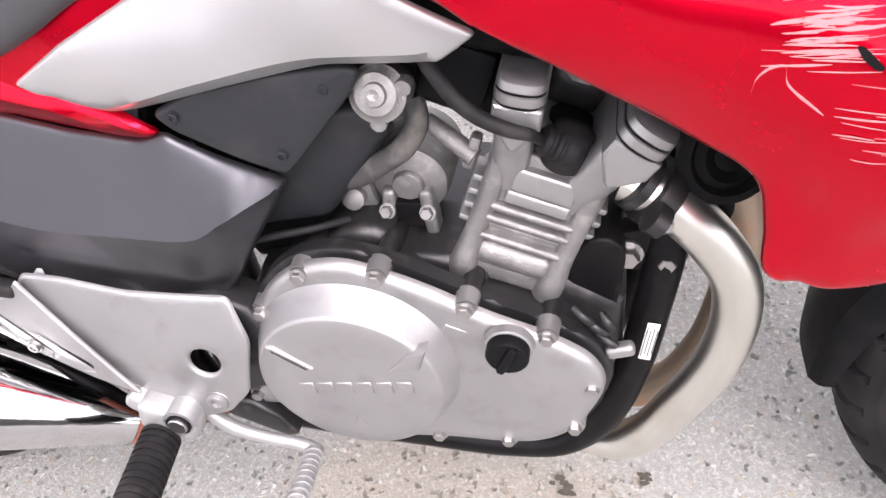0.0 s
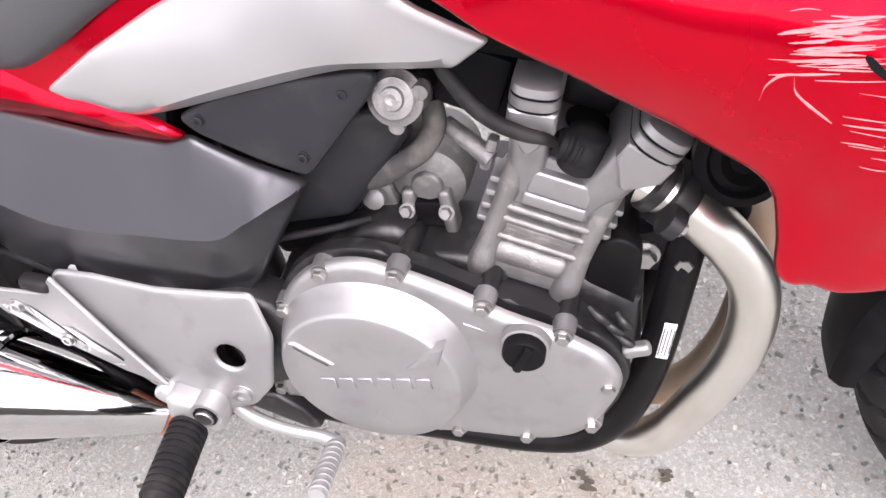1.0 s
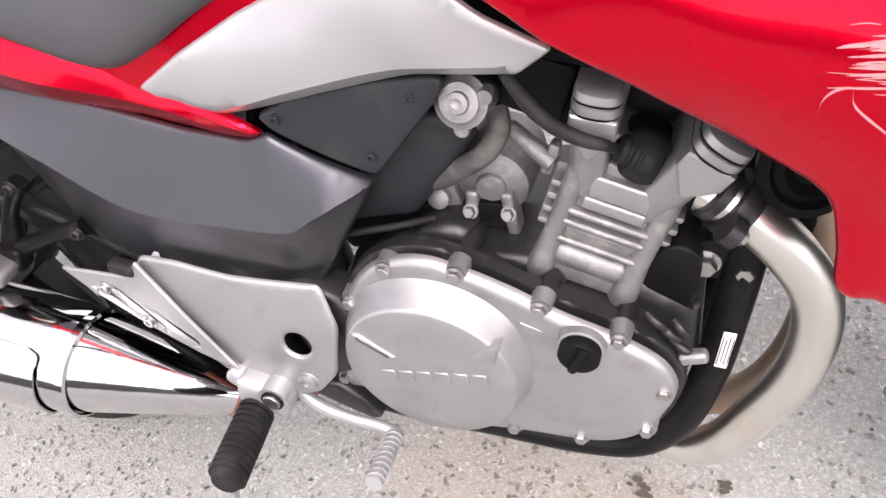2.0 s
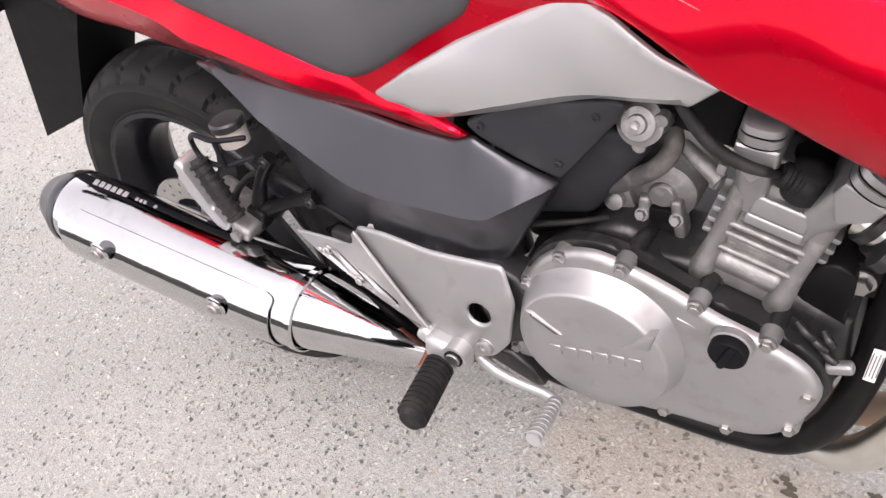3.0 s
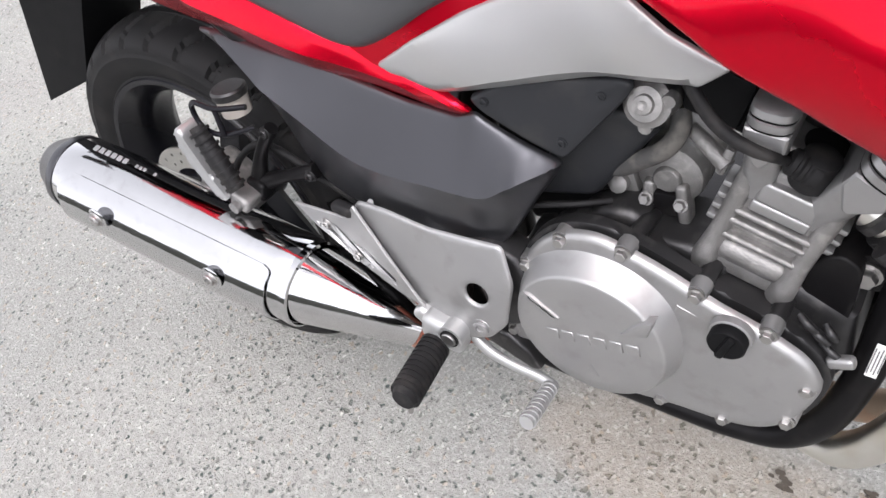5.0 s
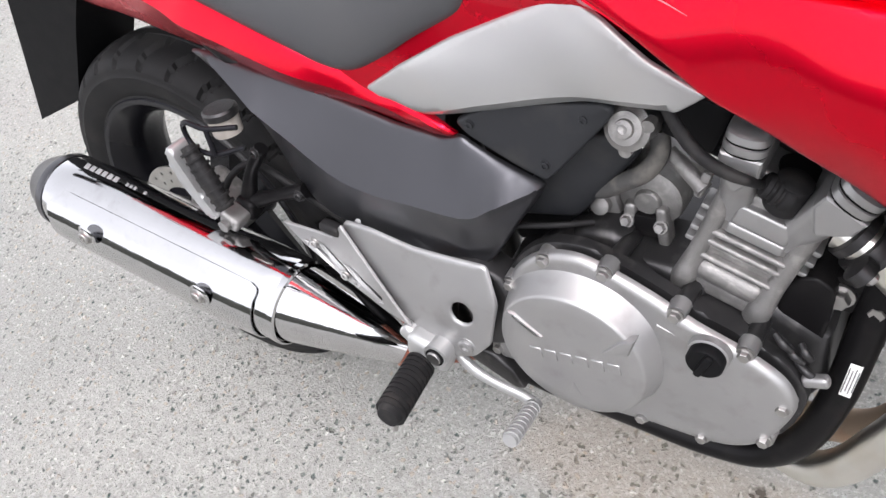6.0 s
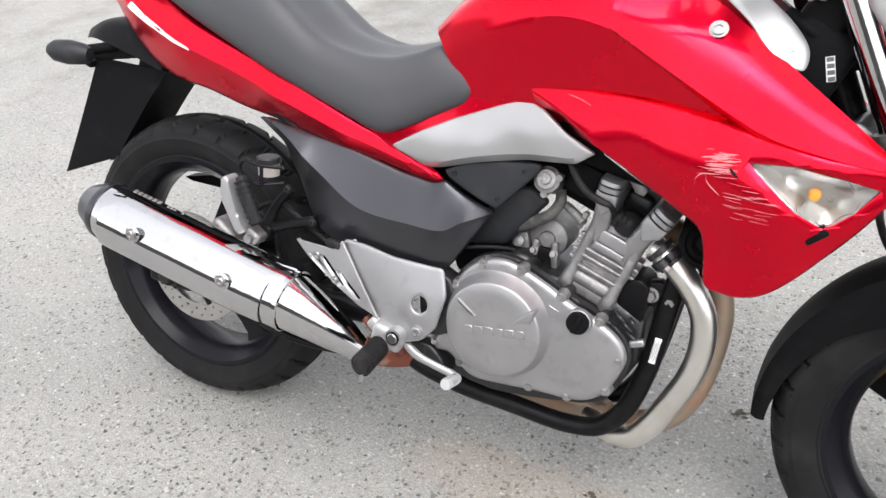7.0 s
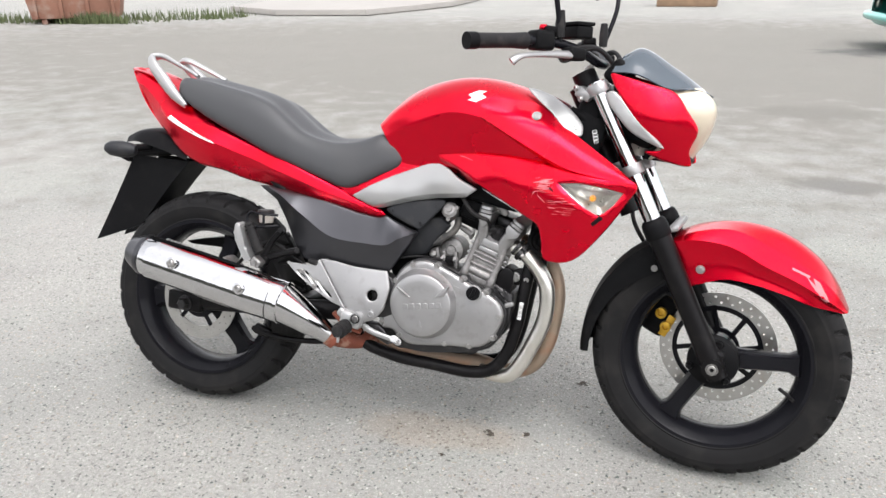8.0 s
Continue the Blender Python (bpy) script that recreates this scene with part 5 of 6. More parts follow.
def rounded_arm(at, tilt, rows, segs=18):
    """A casting with a rounded near end, drawn up through rows of (height, half width, near y, far y)."""
    verts, faces = [], []
    for h, w, near, far in rows:
        for a in np.linspace(math.pi, 2 * math.pi, segs):
            c, d = math.cos(a), math.sin(a)
            verts.append((w * math.copysign(abs(c) ** 0.75, c), near + 0.75 * w * (1 + d), h))
        verts += [(w, far, h), (-w, far, h)]
    n = segs + 2
    for k in range(len(rows) - 1):
        faces += [(k * n + c, k * n + (c + 1) % n, (k + 1) * n + (c + 1) % n, (k + 1) * n + c) for c in range(n)]
    faces += [tuple(range(n))[::-1], tuple(range((len(rows) - 1) * n, len(rows) * n))]
    bm = mesh_of(verts, faces)
    bmesh.ops.recalc_face_normals(bm, faces=bm.faces)
    bm.transform(pose(*at, 0, tilt, 0))
    return bm


barrel = part("cylinder_block", join(block(cyl(0, 0.04), (0.08, 0.142, 0.125), CT, 0.006, 3), block(cyl(0, -0.0005), (0.07, 0.158, 0.026), CT, 0.012, 4), block(cyl(0, -0.018), (0.086, 0.148, 0.026), CT, 0.008, 3)), OXIDE, engine, "silver cylinder block with cooling fins")
for u in (0.0505, 0.0385, 0.0195):
    part("fin", block(cyl(0.0, u, -0.066), (0.068, 0.026, 0.0062), CT, 0.0028, 3), OXIDE, barrel)
part("fin_web", block(cyl(0.0, 0.029, -0.062), (0.064, 0.022, 0.004), CT, 0.0018, 2), OXIDE, barrel)
for k in range(4):
    for f, y in ((-0.045, -0.056), (0.046, -0.05)):
        part("edge_fin", block(cyl(f, 0.024 + 0.0138 * k, y), (0.016, 0.026, 0.0062), CT, 0.002, 2), CAST, barrel)
for f in (-0.037, 0.037):
    part("stud_column", tube([cyl(f, -0.026, -0.069), cyl(f, -0.012, -0.0725), cyl(f, 0.006, -0.0712), cyl(f, 0.03, -0.0705), cyl(f, 0.065, -0.0705), cyl(f, 0.1, -0.07)], [0.013, 0.011, 0.0088, 0.0084, 0.0088, 0.0095], 16, 30), OXIDE, barrel)
head = part("cylinder_head", join(block(cyl(0, 0.1), (0.08, 0.12, 0.04), CT, 0.008, 3), block(cyl(0, 0.0815, -0.063), (0.049, 0.032, 0.0215), CT, 0.003, 3), block(cyl(0, 0.0635, -0.062), (0.051, 0.032, 0.0125), CT, 0.003, 3)), CAST, engine, "silver cylinder head")
# flat black disc painted in for the shade of the plug recess
part("plug_well_shade", lathe([(0, -0.004), (0.018, -0.004), (0.018, 0.002), (0, 0.002)], cyl(0.004, 0.121, -0.04), tuple(CU), 20), FRAME, head, "black disc for the shade in the plug recess")
for at, tilt, w in (((0.8605, 0, 0.590), 10, 0.0172), ((0.9245, 0, 0.5625), 35, 0.019)):
    grow = lambda rows: [(h, w * g, near, 0.05) for h, g, near in rows]
    wedge = prism([(-w, 0.036), (-w, 0.021), (-0.003, 0.0015), (0.001, 0.0005), (0.004, 0.002), (w, 0.02), (w, 0.036)], 0.05, -0.1015, 0.0045, 3)
    wedge.transform(pose(*at, 0, tilt, 0))
    neck = rounded_arm(at, tilt, [(-0.052, w * 0.75, -0.074, 0.05), (-0.03, w * 0.8, -0.08, 0.05), (-0.012, w * 0.86, -0.086, 0.05), (0.03, w * 0.95, -0.09, 0.05)])
    arm = part("cam_housing", join(wedge, neck), CAST, head, "rounded cam housing", 0, 28)
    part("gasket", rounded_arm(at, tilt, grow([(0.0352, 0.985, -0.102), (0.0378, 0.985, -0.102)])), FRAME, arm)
    part("cam_cover", rounded_arm(at, tilt, grow([(0.0372, 1.0, -0.1025), (0.0382, 1.03, -0.1035), (0.0446, 1.03, -0.1035), (0.0456, 0.98, -0.102), (0.0468, 0.98, -0.102), (0.0478, 1.01, -0.103), (0.0535, 0.99, -0.102), (0.0565, 0.9, -0.0985), (0.058, 0.7, -0.09), (0.0585, 0.4, -0.08)])), CAST, arm, "", 0, 34)
    # black band in the groove, standing in for its shade
    part("cover_groove_shade", rounded_arm(at, tilt, grow([(0.0454, 0.995, -0.1025), (0.047, 0.995, -0.1025)])), FRAME, arm)
part("head_cover", block(cyl(0.0, 0.135, 0.03), (0.05, 0.11, 0.04), CT, 0.012, 3), CASE, head)
part("coil_bracket", prism([(0.884, 0.645), (0.898, 0.652), (0.918, 0.628), (0.912, 0.618), (0.899, 0.622)], -0.05, -0.06, 0.002, 2), OXIDE, head)
LEAD = [(0.879, -0.082, 0.589), (0.873, -0.11, 0.612), (0.864, -0.11, 0.614), (0.845, -0.108, 0.621), (0.828, -0.104, 0.632), (0.815, -0.1, 0.648), (0.808, -0.096, 0.658), (0.796, -0.07, 0.6880000000000001)]
plug = part("spark_plug_cap", lathe([(0, -0.016), (0.012, -0.0155), (0.0155, -0.013), (0.0165, -0.008), (0.0162, 0.004), (0.0145, 0.009), (0.0145, 0.012), (0.0155, 0.013), (0.0155, 0.016), (0.012, 0.019), (0, 0.02)], (0.896, -0.068, 0.573), tuple(CU), 28), RUBBER, engine, "black rubber spark plug cap")
part("plug_elbow", lathe([(0, -0.006), (0.0125, -0.006), (0.0135, 0.0), (0.0125, 0.002), (0.0112, 0.003), (0.0112, 0.005), (0.0128, 0.0062), (0.0128, 0.0092), (0.0105, 0.0105), (0.0105, 0.013), (0.0115, 0.014), (0.011, 0.018), (0.0075, 0.021), (0, 0.021)], (0.896, -0.075, 0.578), (-0.86, -0.12, 0.48), 24), RUBBER, plug)
part("plug_lead", tube(LEAD, [0.004, 0.0042, 0.0052, 0.0056, 0.0056, 0.0056, 0.0056, 0.0056], 14, 48), RUBBER, plug, "black ignition lead in a sleeve")

# thermostat, starter, hoses
th = part("thermostat_housing", lathe([(0, -0.03), (0.018, -0.03), (0.018, 0), (0.021, 0.004), (0.021, 0.008), (0.017, 0.01), (0.015, 0.013), (0.009, 0.014), (0.008, 0.017), (0.004, 0.018), (0, 0.016)], (0.768, -0.078, 0.624), (0, -0.9, 0.35), 36), OXIDE, bike, "corroded aluminium thermostat cover")
for a in (0.4, 2.5, 4.6):
    part("lug", lathe([(0, 0), (0.006, 0), (0.006, 0.01), (0, 0.01)], (0.768 + 0.021 * math.cos(a), -0.078, 0.624 + 0.021 * math.sin(a)), (0, -1, 0), 10), OXIDE, th)
part("hose", tube([(0.782, -0.05, 0.605), (0.784, -0.055, 0.585), (0.772, -0.06, 0.565), (0.75, -0.062, 0.55), (0.728, -0.06, 0.536), (0.7, -0.055, 0.53)], 0.0092, 16, 30), HOSE, th, "curved grey coolant hose")
st = part("starter_motor", join(lathe([(0, -0.06), (0.034, -0.06), (0.034, -0.004), (0.032, 0.003), (0.027, 0.006), (0.014, 0.0075), (0.0135, 0.011), (0.012, 0.0125), (0, 0.013)], (0.764, -0.03, 0.514), (0, -1, 0), 40),
    *[block((x, -0.036, 0.489), (0.012, 0.02, 0.046), (0, t, 0), 0.004, 3) for x, t in ((0.745, 6), (0.78, -4))]), OXIDE, bike, "dusty grey starter motor")
# black block in place of the shaded gap between the legs
part("starter_gap_shade", block((0.762, -0.034, 0.486), (0.03, 0.02, 0.026), (0, 0, 0), 0.002), FRAME, st)
for x in (0.745, 0.78):
    part("starter_bolt", bolt_shape((x, -0.047, 0.492), 0.0055, (0, -0.9, 0.4), 0.008), OXIDE, st)
part("sensor_bracket", join(block((0.71, -0.03, 0.50), (0.046, 0.02, 0.03), (0, -14, 0), 0.004), lathe([(0, 0), (0.01, 0), (0.01, 0.01), (0.006, 0.012), (0, 0.012)], (0.717, -0.04, 0.502), (0, -1, 0.3), 12)), OXIDE, bike, "corroded bracket behind the starter")
part("water_union", join(tube([(0.79, -0.045, 0.58), (0.815, -0.06, 0.57), (0.828, -0.066, 0.562)], [0.007, 0.0075, 0.008], 16, 10), block((0.826, -0.062, 0.566), (0.009, 0.012, 0.03), (0, 20, 0), 0.003)), OXIDE, bike, "silver coolant union")
part("throttle_body", join(lathe([(0, -0.05), (0.03, -0.05), (0.03, 0.05), (0, 0.05)], (0.80, -0.02, 0.615), (0.9, 0, -0.35), 28), block((0.82, -0.055, 0.63), (0.05, 0.03, 0.05), (0, 20, 0), 0.006)), BLACK, bike, "black throttle body")
part("air_duct", plate(rounded([(0.628, 0.485), (0.655, 0.54), (0.70, 0.605), (0.742, 0.605), (0.768, 0.583), (0.735, 0.542), (0.702, 0.499)], 0.008, 0.005), heights([(0.64, 0.492, -0.07), (0.75, 0.595, -0.066), (0.702, 0.498, -0.068), (0.7, 0.55, -0.076)]), 0.01, 0.008, 0.010, 0), GREY_PLASTIC, bike, "dark plastic airbox duct", 0.02)
part("airbox", prism([(0.56, 0.64), (0.60, 0.5), (0.66, 0.5), (0.75, 0.6), (0.78, 0.66), (0.72, 0.73), (0.58, 0.7)], 0.085, -0.05, 0.01, 2), BLACK, bike, "black airbox behind the panels")
part("engine_backing", block((0.655, 0.01, 0.485), (0.14, 0.1, 0.09), (0, -20, 0), 0.01, 3), BLACK, bike, "black inner splash panel behind the engine")
part("inner_liner", block((0.83, 0, 0.70), (0.26, 0.16, 0.09), (0, 12, 0), 0.012, 3), BLACK, bike, "black liner under the tank")
# thin chrome strip added to draw the glint along the inner edge
part("cowl_edge_glint", tube([(0.862, -0.128, 0.690), (0.9, -0.128, 0.670), (0.94, -0.126, 0.649), (0.98, -0.13, 0.628)], [0.0015, 0.0026, 0.0026, 0.0015], 12, 24), CHROME, bike, "chrome strip for the glint on the cowl's inner edge")
part("wiring_tube", tube([(0.62, -0.09, 0.485), (0.65, -0.088, 0.492), (0.69, -0.08, 0.497), (0.715, -0.06, 0.492)], 0.0035, 10, 20), RUBBER, bike, "black wiring sleeve")

# ---- frame ----
chassis = part("frame", tube([(1.0, -0.03, 0.66), (0.985, -0.035, 0.55), (0.976, -0.045, 0.47), (0.968, -0.052, 0.41), (0.956, -0.056, 0.33), (0.93, -0.06, 0.25), (0.893, -0.06, 0.208), (0.84, -0.06, 0.196), (0.74, -0.062, 0.203), (0.62, -0.064, 0.215), (0.53, -0.07, 0.25), (0.5, -0.07, 0.32)], 0.0165, 18, 90), FRAME, bike, "black tubular steel frame")
part("frame_tube", tube([(1.0, 0.03, 0.66), (0.985, 0.035, 0.55), (0.968, 0.052, 0.41), (0.93, 0.06, 0.25), (0.893, 0.06, 0.208), (0.74, 0.062, 0.203), (0.53, 0.07, 0.25)], 0.0165, 18, 60), FRAME, chassis)
part("frame_tube", tube([(1.1, 0, 0.88), (1.02, 0, 0.78), (0.9, 0, 0.74), (0.7, 0, 0.7), (0.56, 0, 0.6), (0.5, 0, 0.4)], 0.024, 18, 50), FRAME, chassis)
part("frame_tube", tube([(1.1, 0, 0.8), (1.03, 0, 0.7), (1.0, -0.02, 0.64)], 0.02, 18, 20), FRAME, chassis)
for s in (-1, 1):
    part("frame_tube", tube([(0.74, 0.07 * s, 0.70), (0.5, 0.075 * s, 0.64), (0.2, 0.085 * s, 0.72), (-0.08, 0.07 * s, 0.82)], 0.012, 14, 40), FRAME, chassis)
    part("frame_tube", tube([(0.45, 0.06 * s, 0.64), (0.49, 0.065 * s, 0.55), (0.5, 0.07 * s, 0.42), (0.5, 0.08 * s, 0.28)], 0.02, 14, 30), FRAME, chassis)
    part("frame_tube", tube([(0.47, 0.09 * s, 0.5), (0.36, 0.095 * s, 0.60), (0.2, 0.09 * s, 0.72)], 0.012, 14, 20), FRAME, chassis)
part("steering_head", tube([tuple(STEER_AT + FORK * -0.1), tuple(STEER_AT + FORK * 0.08)], 0.03, 20, 3), FRAME, chassis)
part("engine_bracket", prism([(0.93, 0.478), (0.955, 0.485), (0.99, 0.472), (0.99, 0.45), (0.96, 0.44), (0.93, 0.44)], -0.03, -0.05, 0.004, 2), FRAME, chassis)
for x, z, r in ((0.944, 0.462, 0.010), (0.975, 0.458, 0.008)):
    part("bracket_bolt", bolt_shape((x, -0.051, z), r, h=0.012), STEEL, chassis)
part("frame_sticker", block((0.9665, -0.0712, 0.378), (0.0105, 0.0012, 0.046), (0, 7, 0), 0.0004, 1), WHITE, chassis, "white printed label on the frame tube")
for k in range(4):
    part("label_bar", block((0.9625 + 0.0028 * k, -0.0721, 0.378), (0.001, 0.0006, 0.036 - 0.006 * (k % 2)), (0, 7, 0), 0, 1), PRINT, chassis)
rad = part("radiator", block((1.045, 0, 0.62), (0.03, 0.26, 0.2), (0, -14, 0), 0.004), FRAME, bike, "black radiator behind the cowls")
for k in range(14):
    part("radiator_core_fin", block((1.059 + 0.0003 * k, 0, 0.53 + 0.0135 * k), (0.006, 0.22, 0.003), (0, -14, 0), 0), BLACK, rad)
hn = part("horn", lathe([(0, -0.02), (0.02, -0.02), (0.036, -0.005), (0.038, 0.006), (0.03, 0.01), (0.026, 0.006), (0.02, 0.011), (0.012, 0.007), (0, 0.012)], (1.008, -0.05, 0.56), (0.3, -1, 0.3), 32), BLACK, bike, "black disc horn")
part("horn_bracket", prism([(1.0, 0.55), (1.02, 0.545), (1.022, 0.50), (1.015, 0.47), (1.003, 0.475), (1.008, 0.51)], -0.03, -0.042, 0.002, 2), FRAME, hn)
mod = part("ignition_module", join(block((1.096, -0.05, 0.822), (0.085, 0.06, 0.13), (0, 24, 0), 0.01, 3), tube([(1.06, -0.06, 0.89), (1.09, -0.07, 0.875), (1.12, -0.06, 0.85)], 0.012, 12, 10)), BLACK, bike, "black box behind the fork")
part("module_label", block((1.124, -0.0806, 0.83), (0.011, 0.001, 0.032), (0, -14, 0), 0.0003, 1), WHITE, mod)
for k in range(4):
    part("label_bar", block((1.1275 - 0.0021 * k, -0.0813, 0.818 + 0.008 * k), (0.0085, 0.0006, 0.0055), (0, -14, 0), 0, 1), PRINT, mod)

# ---- exhaust ----
head_pipe = part("exhaust_header", tube([(0.94, -0.055, 0.54), (0.96, -0.062, 0.533), (0.98, -0.065, 0.518), (1.008, -0.066, 0.487), (1.027, -0.066, 0.452), (1.033, -0.065, 0.41), (1.026, -0.064, 0.354), (1.0, -0.063, 0.288), (0.972, -0.06, 0.232), (0.945, -0.05, 0.2), (0.9, -0.03, 0.188), (0.86, -0.005, 0.187)], 0.0198, 24, 90), PIPE, bike, "heat-tinted steel exhaust header")
part("exhaust_header_inner", tube([(0.94, 0.05, 0.545), (0.99, 0.04, 0.525), (1.032, 0.03, 0.47), (1.046, 0.025, 0.42), (1.042, 0.022, 0.34), (1.026, 0.02, 0.27), (0.994, 0.02, 0.215), (0.95, 0.025, 0.19), (0.85, 0.02, 0.185)], 0.0205, 20, 70), PALE_STEEL, head_pipe, "rust-stained second header")
part("collector", tube([(0.89, 0.01, 0.19), (0.84, 0.02, 0.195), (0.7, 0.01, 0.205), (0.62, -0.02, 0.222), (0.55, -0.03, 0.25)], [0.026, 0.03, 0.03, 0.028, 0.022], 24, 40), PALE_STEEL, head_pipe, "stained collector under the engine")
part("link_pipe", tube([(0.56, -0.04, 0.25), (0.515, -0.08, 0.246), (0.475, -0.106, 0.253), (0.44, -0.126, 0.272)], [0.0225, 0.0225, 0.0225, 0.0225], 24, 24), RUST, head_pipe, "rusty link pipe")
fl = part("exhaust_flange", join(*[lathe([(0, -0.006), (0.0125, -0.006), (0.0125, 0.005), (0, 0.005)], (0.961, y, 0.532), (0.78, 0, -0.62), 16) for y in (-0.095, -0.03)], lathe([(0, -0.006), (0.027, -0.006), (0.0275, 0.0), (0.027, 0.005), (0.023, 0.006), (0.023, 0.012), (0, 0.012)], (0.961, -0.0615, 0.532), (0.78, 0, -0.62), 28), lathe([(0, -0.02), (0.024, -0.02), (0.024, -0.012), (0, -0.012)], (0.961, -0.0615, 0.532), (0.78, 0, -0.62), 24)), CASE, head_pipe, "corroded exhaust flange")
for y, z in ((-0.092, 0.533), (-0.03, 0.533)):
    part("flange_nut", bolt_shape((0.961, y, z - 0.003), 0.0065, (0.78, 0, -0.62), 0.012), STEEL, fl)
MR, MJ, MT = Vector((-0.07, -0.19, 0.446)), Vector((0.345, -0.177, 0.353)), Vector((0.466, -0.122, 0.258))
MD = (MJ - MR).normalized()
ML = (MJ - MR).length
muffler = part("muffler", lathe([(0.0545, 0.0), (0.057, 0.006), (0.0585, 0.05), (0.06, 0.2), (0.0585, ML - 0.03), (0.0575, ML - 0.006), (0.055, ML)], MR, MD, 72), CHROME, bike, "chromed silencer with a heat shield", 0.002)
part("end_cap", lathe([(0.0, -0.03), (0.022, -0.03), (0.024, -0.052), (0.033, -0.052), (0.037, -0.049), (0.041, -0.042), (0.0535, -0.014), (0.0568, -0.009), (0.0575, 0.003), (0.0, 0.004)], MR, MD, 64), GUNMETAL, muffler, "grey cast end cap")
# black disc inside the cap gives the dark of the open pipe
part("outlet_shade", lathe([(0, -0.034), (0.0225, -0.034), (0.0225, -0.031), (0, -0.031)], MR, MD, 32), BLACK, muffler)
CD = (MT - MJ).normalized()
CL = (MT - MJ).length
cone_net = []
for s in np.linspace(0, 1, 8):
    q = MJ + (MT - MJ) * s + MD * 0.005 * math.sin(math.pi * s)
    d = (MD * (1 - s) + CD * s).normalized()
    r = 0.0535 + (0.0225 - 0.0535) * s
    m4 = Matrix.Translation(q) @ frame_of(d)
    cone_net.append([tuple(m4 @ Vector((r * math.cos(a), r * math.sin(a), 0))) for a in np.linspace(0, 2 * math.pi, 24, endpoint=False)])
part("cone", sheet(cone_net, 64, 20, (), None, True), CHROME, muffler, "tapered chrome front cone")
part("seam_band", lathe([(0.0555, -0.006), (0.0585, -0.005), (0.0585, 0.004), (0.0555, 0.006)], MJ, MD, 72), CHROME, muffler)
part("clamp", lathe([(0.022, -0.012), (0.027, -0.012), (0.027, 0.012), (0.022, 0.012)], MT, CD, 24, True), RUST, muffler)


def shield_point(s, a, r):
    m4 = Matrix.Translation(MR + MD * s) @ frame_of(MD)
    out = Vector((0, -1, 0))
    u = (out - MD * out.dot(MD)).normalized()
    v = MD.cross(u)
    if v.z < 0:
        v = -v
    return tuple(MR + MD * s + (u * math.cos(a) + v * math.sin(a)) * r)


sh_net = [[shield_point(s, a, 0.0665 - 0.003 * (a < -0.6) - 0.004 * (s > ML - 0.06)) for s in np.linspace(0.03 + 0.02 * (a > 0.7), ML - 0.026 - 0.012 * (a > 0.9), 6)] for a in (-0.9, -0.6, -0.2, 0.2, 0.6, 0.88, 0.98)]
shield = part("heat_shield", sheet(sh_net, 40, 24, (), (0, -1, 0)), CHROME, muffler, "chromed heat shield plate", 0.002)
for s in (0.105, 0.31):
    q = Vector((0.053, -0.2565, 0.444)) if s < 0.2 else Vector((0.25, -0.2485, 0.394))
    part("shield_bolt", bolt_shape(tuple(q), 0.0085, (0.05, -1, 0.05), 0.006, True), STEEL, shield)
    part("bolt_dimple", lathe([(0.0, 0.0), (0.016, 0.0), (0.013, 0.002), (0.0, 0.0022)], tuple(q + Vector((0, 0.002, 0))), (0.05, -1, 0.05), 28), CHROME, shield)
for k in range(6):
    p0 = shield_point(0.045 + 0.0115 * k, 1.78, 0.0602)
    part("stamped_mark", block(p0, (0.0085, 0.009, 0.001), (12, 13, 0), 0.0003, 1), CAST, muffler)
for k in range(4):
    part("stamped_mark", block(shield_point(0.125 + 0.0075 * k + 0.012 * (k > 2), 1.78, 0.0604), (0.005, 0.005, 0.001), (12, 13, 0), 0.0003, 1), CAST, muffler)

# ---- swingarm, rear brake and footrests ----
swing = part("swingarm", join(tube([(0.5, -0.085, 0.33), (0.3, -0.105, 0.32), (0.12, -0.108, 0.312), (-0.03, -0.108, 0.308)], [0.03, 0.026, 0.024, 0.026], 16, 30, flat=0.6), tube([(0.5, 0.085, 0.33), (0.3, 0.105, 0.32), (-0.03, 0.108, 0.308)], [0.03, 0.026, 0.026], 16, 24, flat=0.6), block((0.36, 0, 0.33), (0.05, 0.2, 0.05), (0, 0, 0), 0.012, 3), block((0.0, -0.112, 0.308), (0.11, 0.03, 0.055), (0, 3, 0), 0.008, 3)), FRAME, bike, "black swingarm")
part("axle_nut", join(lathe([(0, 0), (0.022, 0), (0.022, 0.004), (0, 0.004)], (0.006, -0.128, 0.306), (0, -1, 0), 24), lathe([(0, 0), (0.0165, 0), (0.0165, 0.014), (0.013, 0.018), (0, 0.018)], (0.006, -0.131, 0.306), (0, -1, 0), 6)), CASE, swing)
part("chain_guard", prism([(-0.12, 0.452), (-0.1, 0.445), (0.1, 0.44), (0.3, 0.42), (0.3, 0.46), (0.1, 0.485), (-0.05, 0.466)], 0.06, 0.1, 0.004, 2), BLACK, swing, "black plastic chain guard")
rc = part("rear_caliper", join(block((0.135, -0.085, 0.40), (0.09, 0.06, 0.06), (0, 40, 0), 0.012, 3), lathe([(0, 0), (0.02, 0), (0.02, 0.02), (0.015, 0.024), (0, 0.024)], (0.13, -0.11, 0.41), (0, -1, 0), 24)), OXIDE, bike, "grey rear brake caliper")
part("muffler_bracket", join(tube([(0.21, -0.1, 0.25), (0.3, -0.11, 0.235), (0.43, -0.1, 0.238), (0.5, -0.08, 0.25)], 0.008, 12, 24), block((0.24, -0.1, 0.245), (0.05, 0.02, 0.03), (0, 20, 0), 0.006)), FRAME, bike, "black bracket under the silencer")
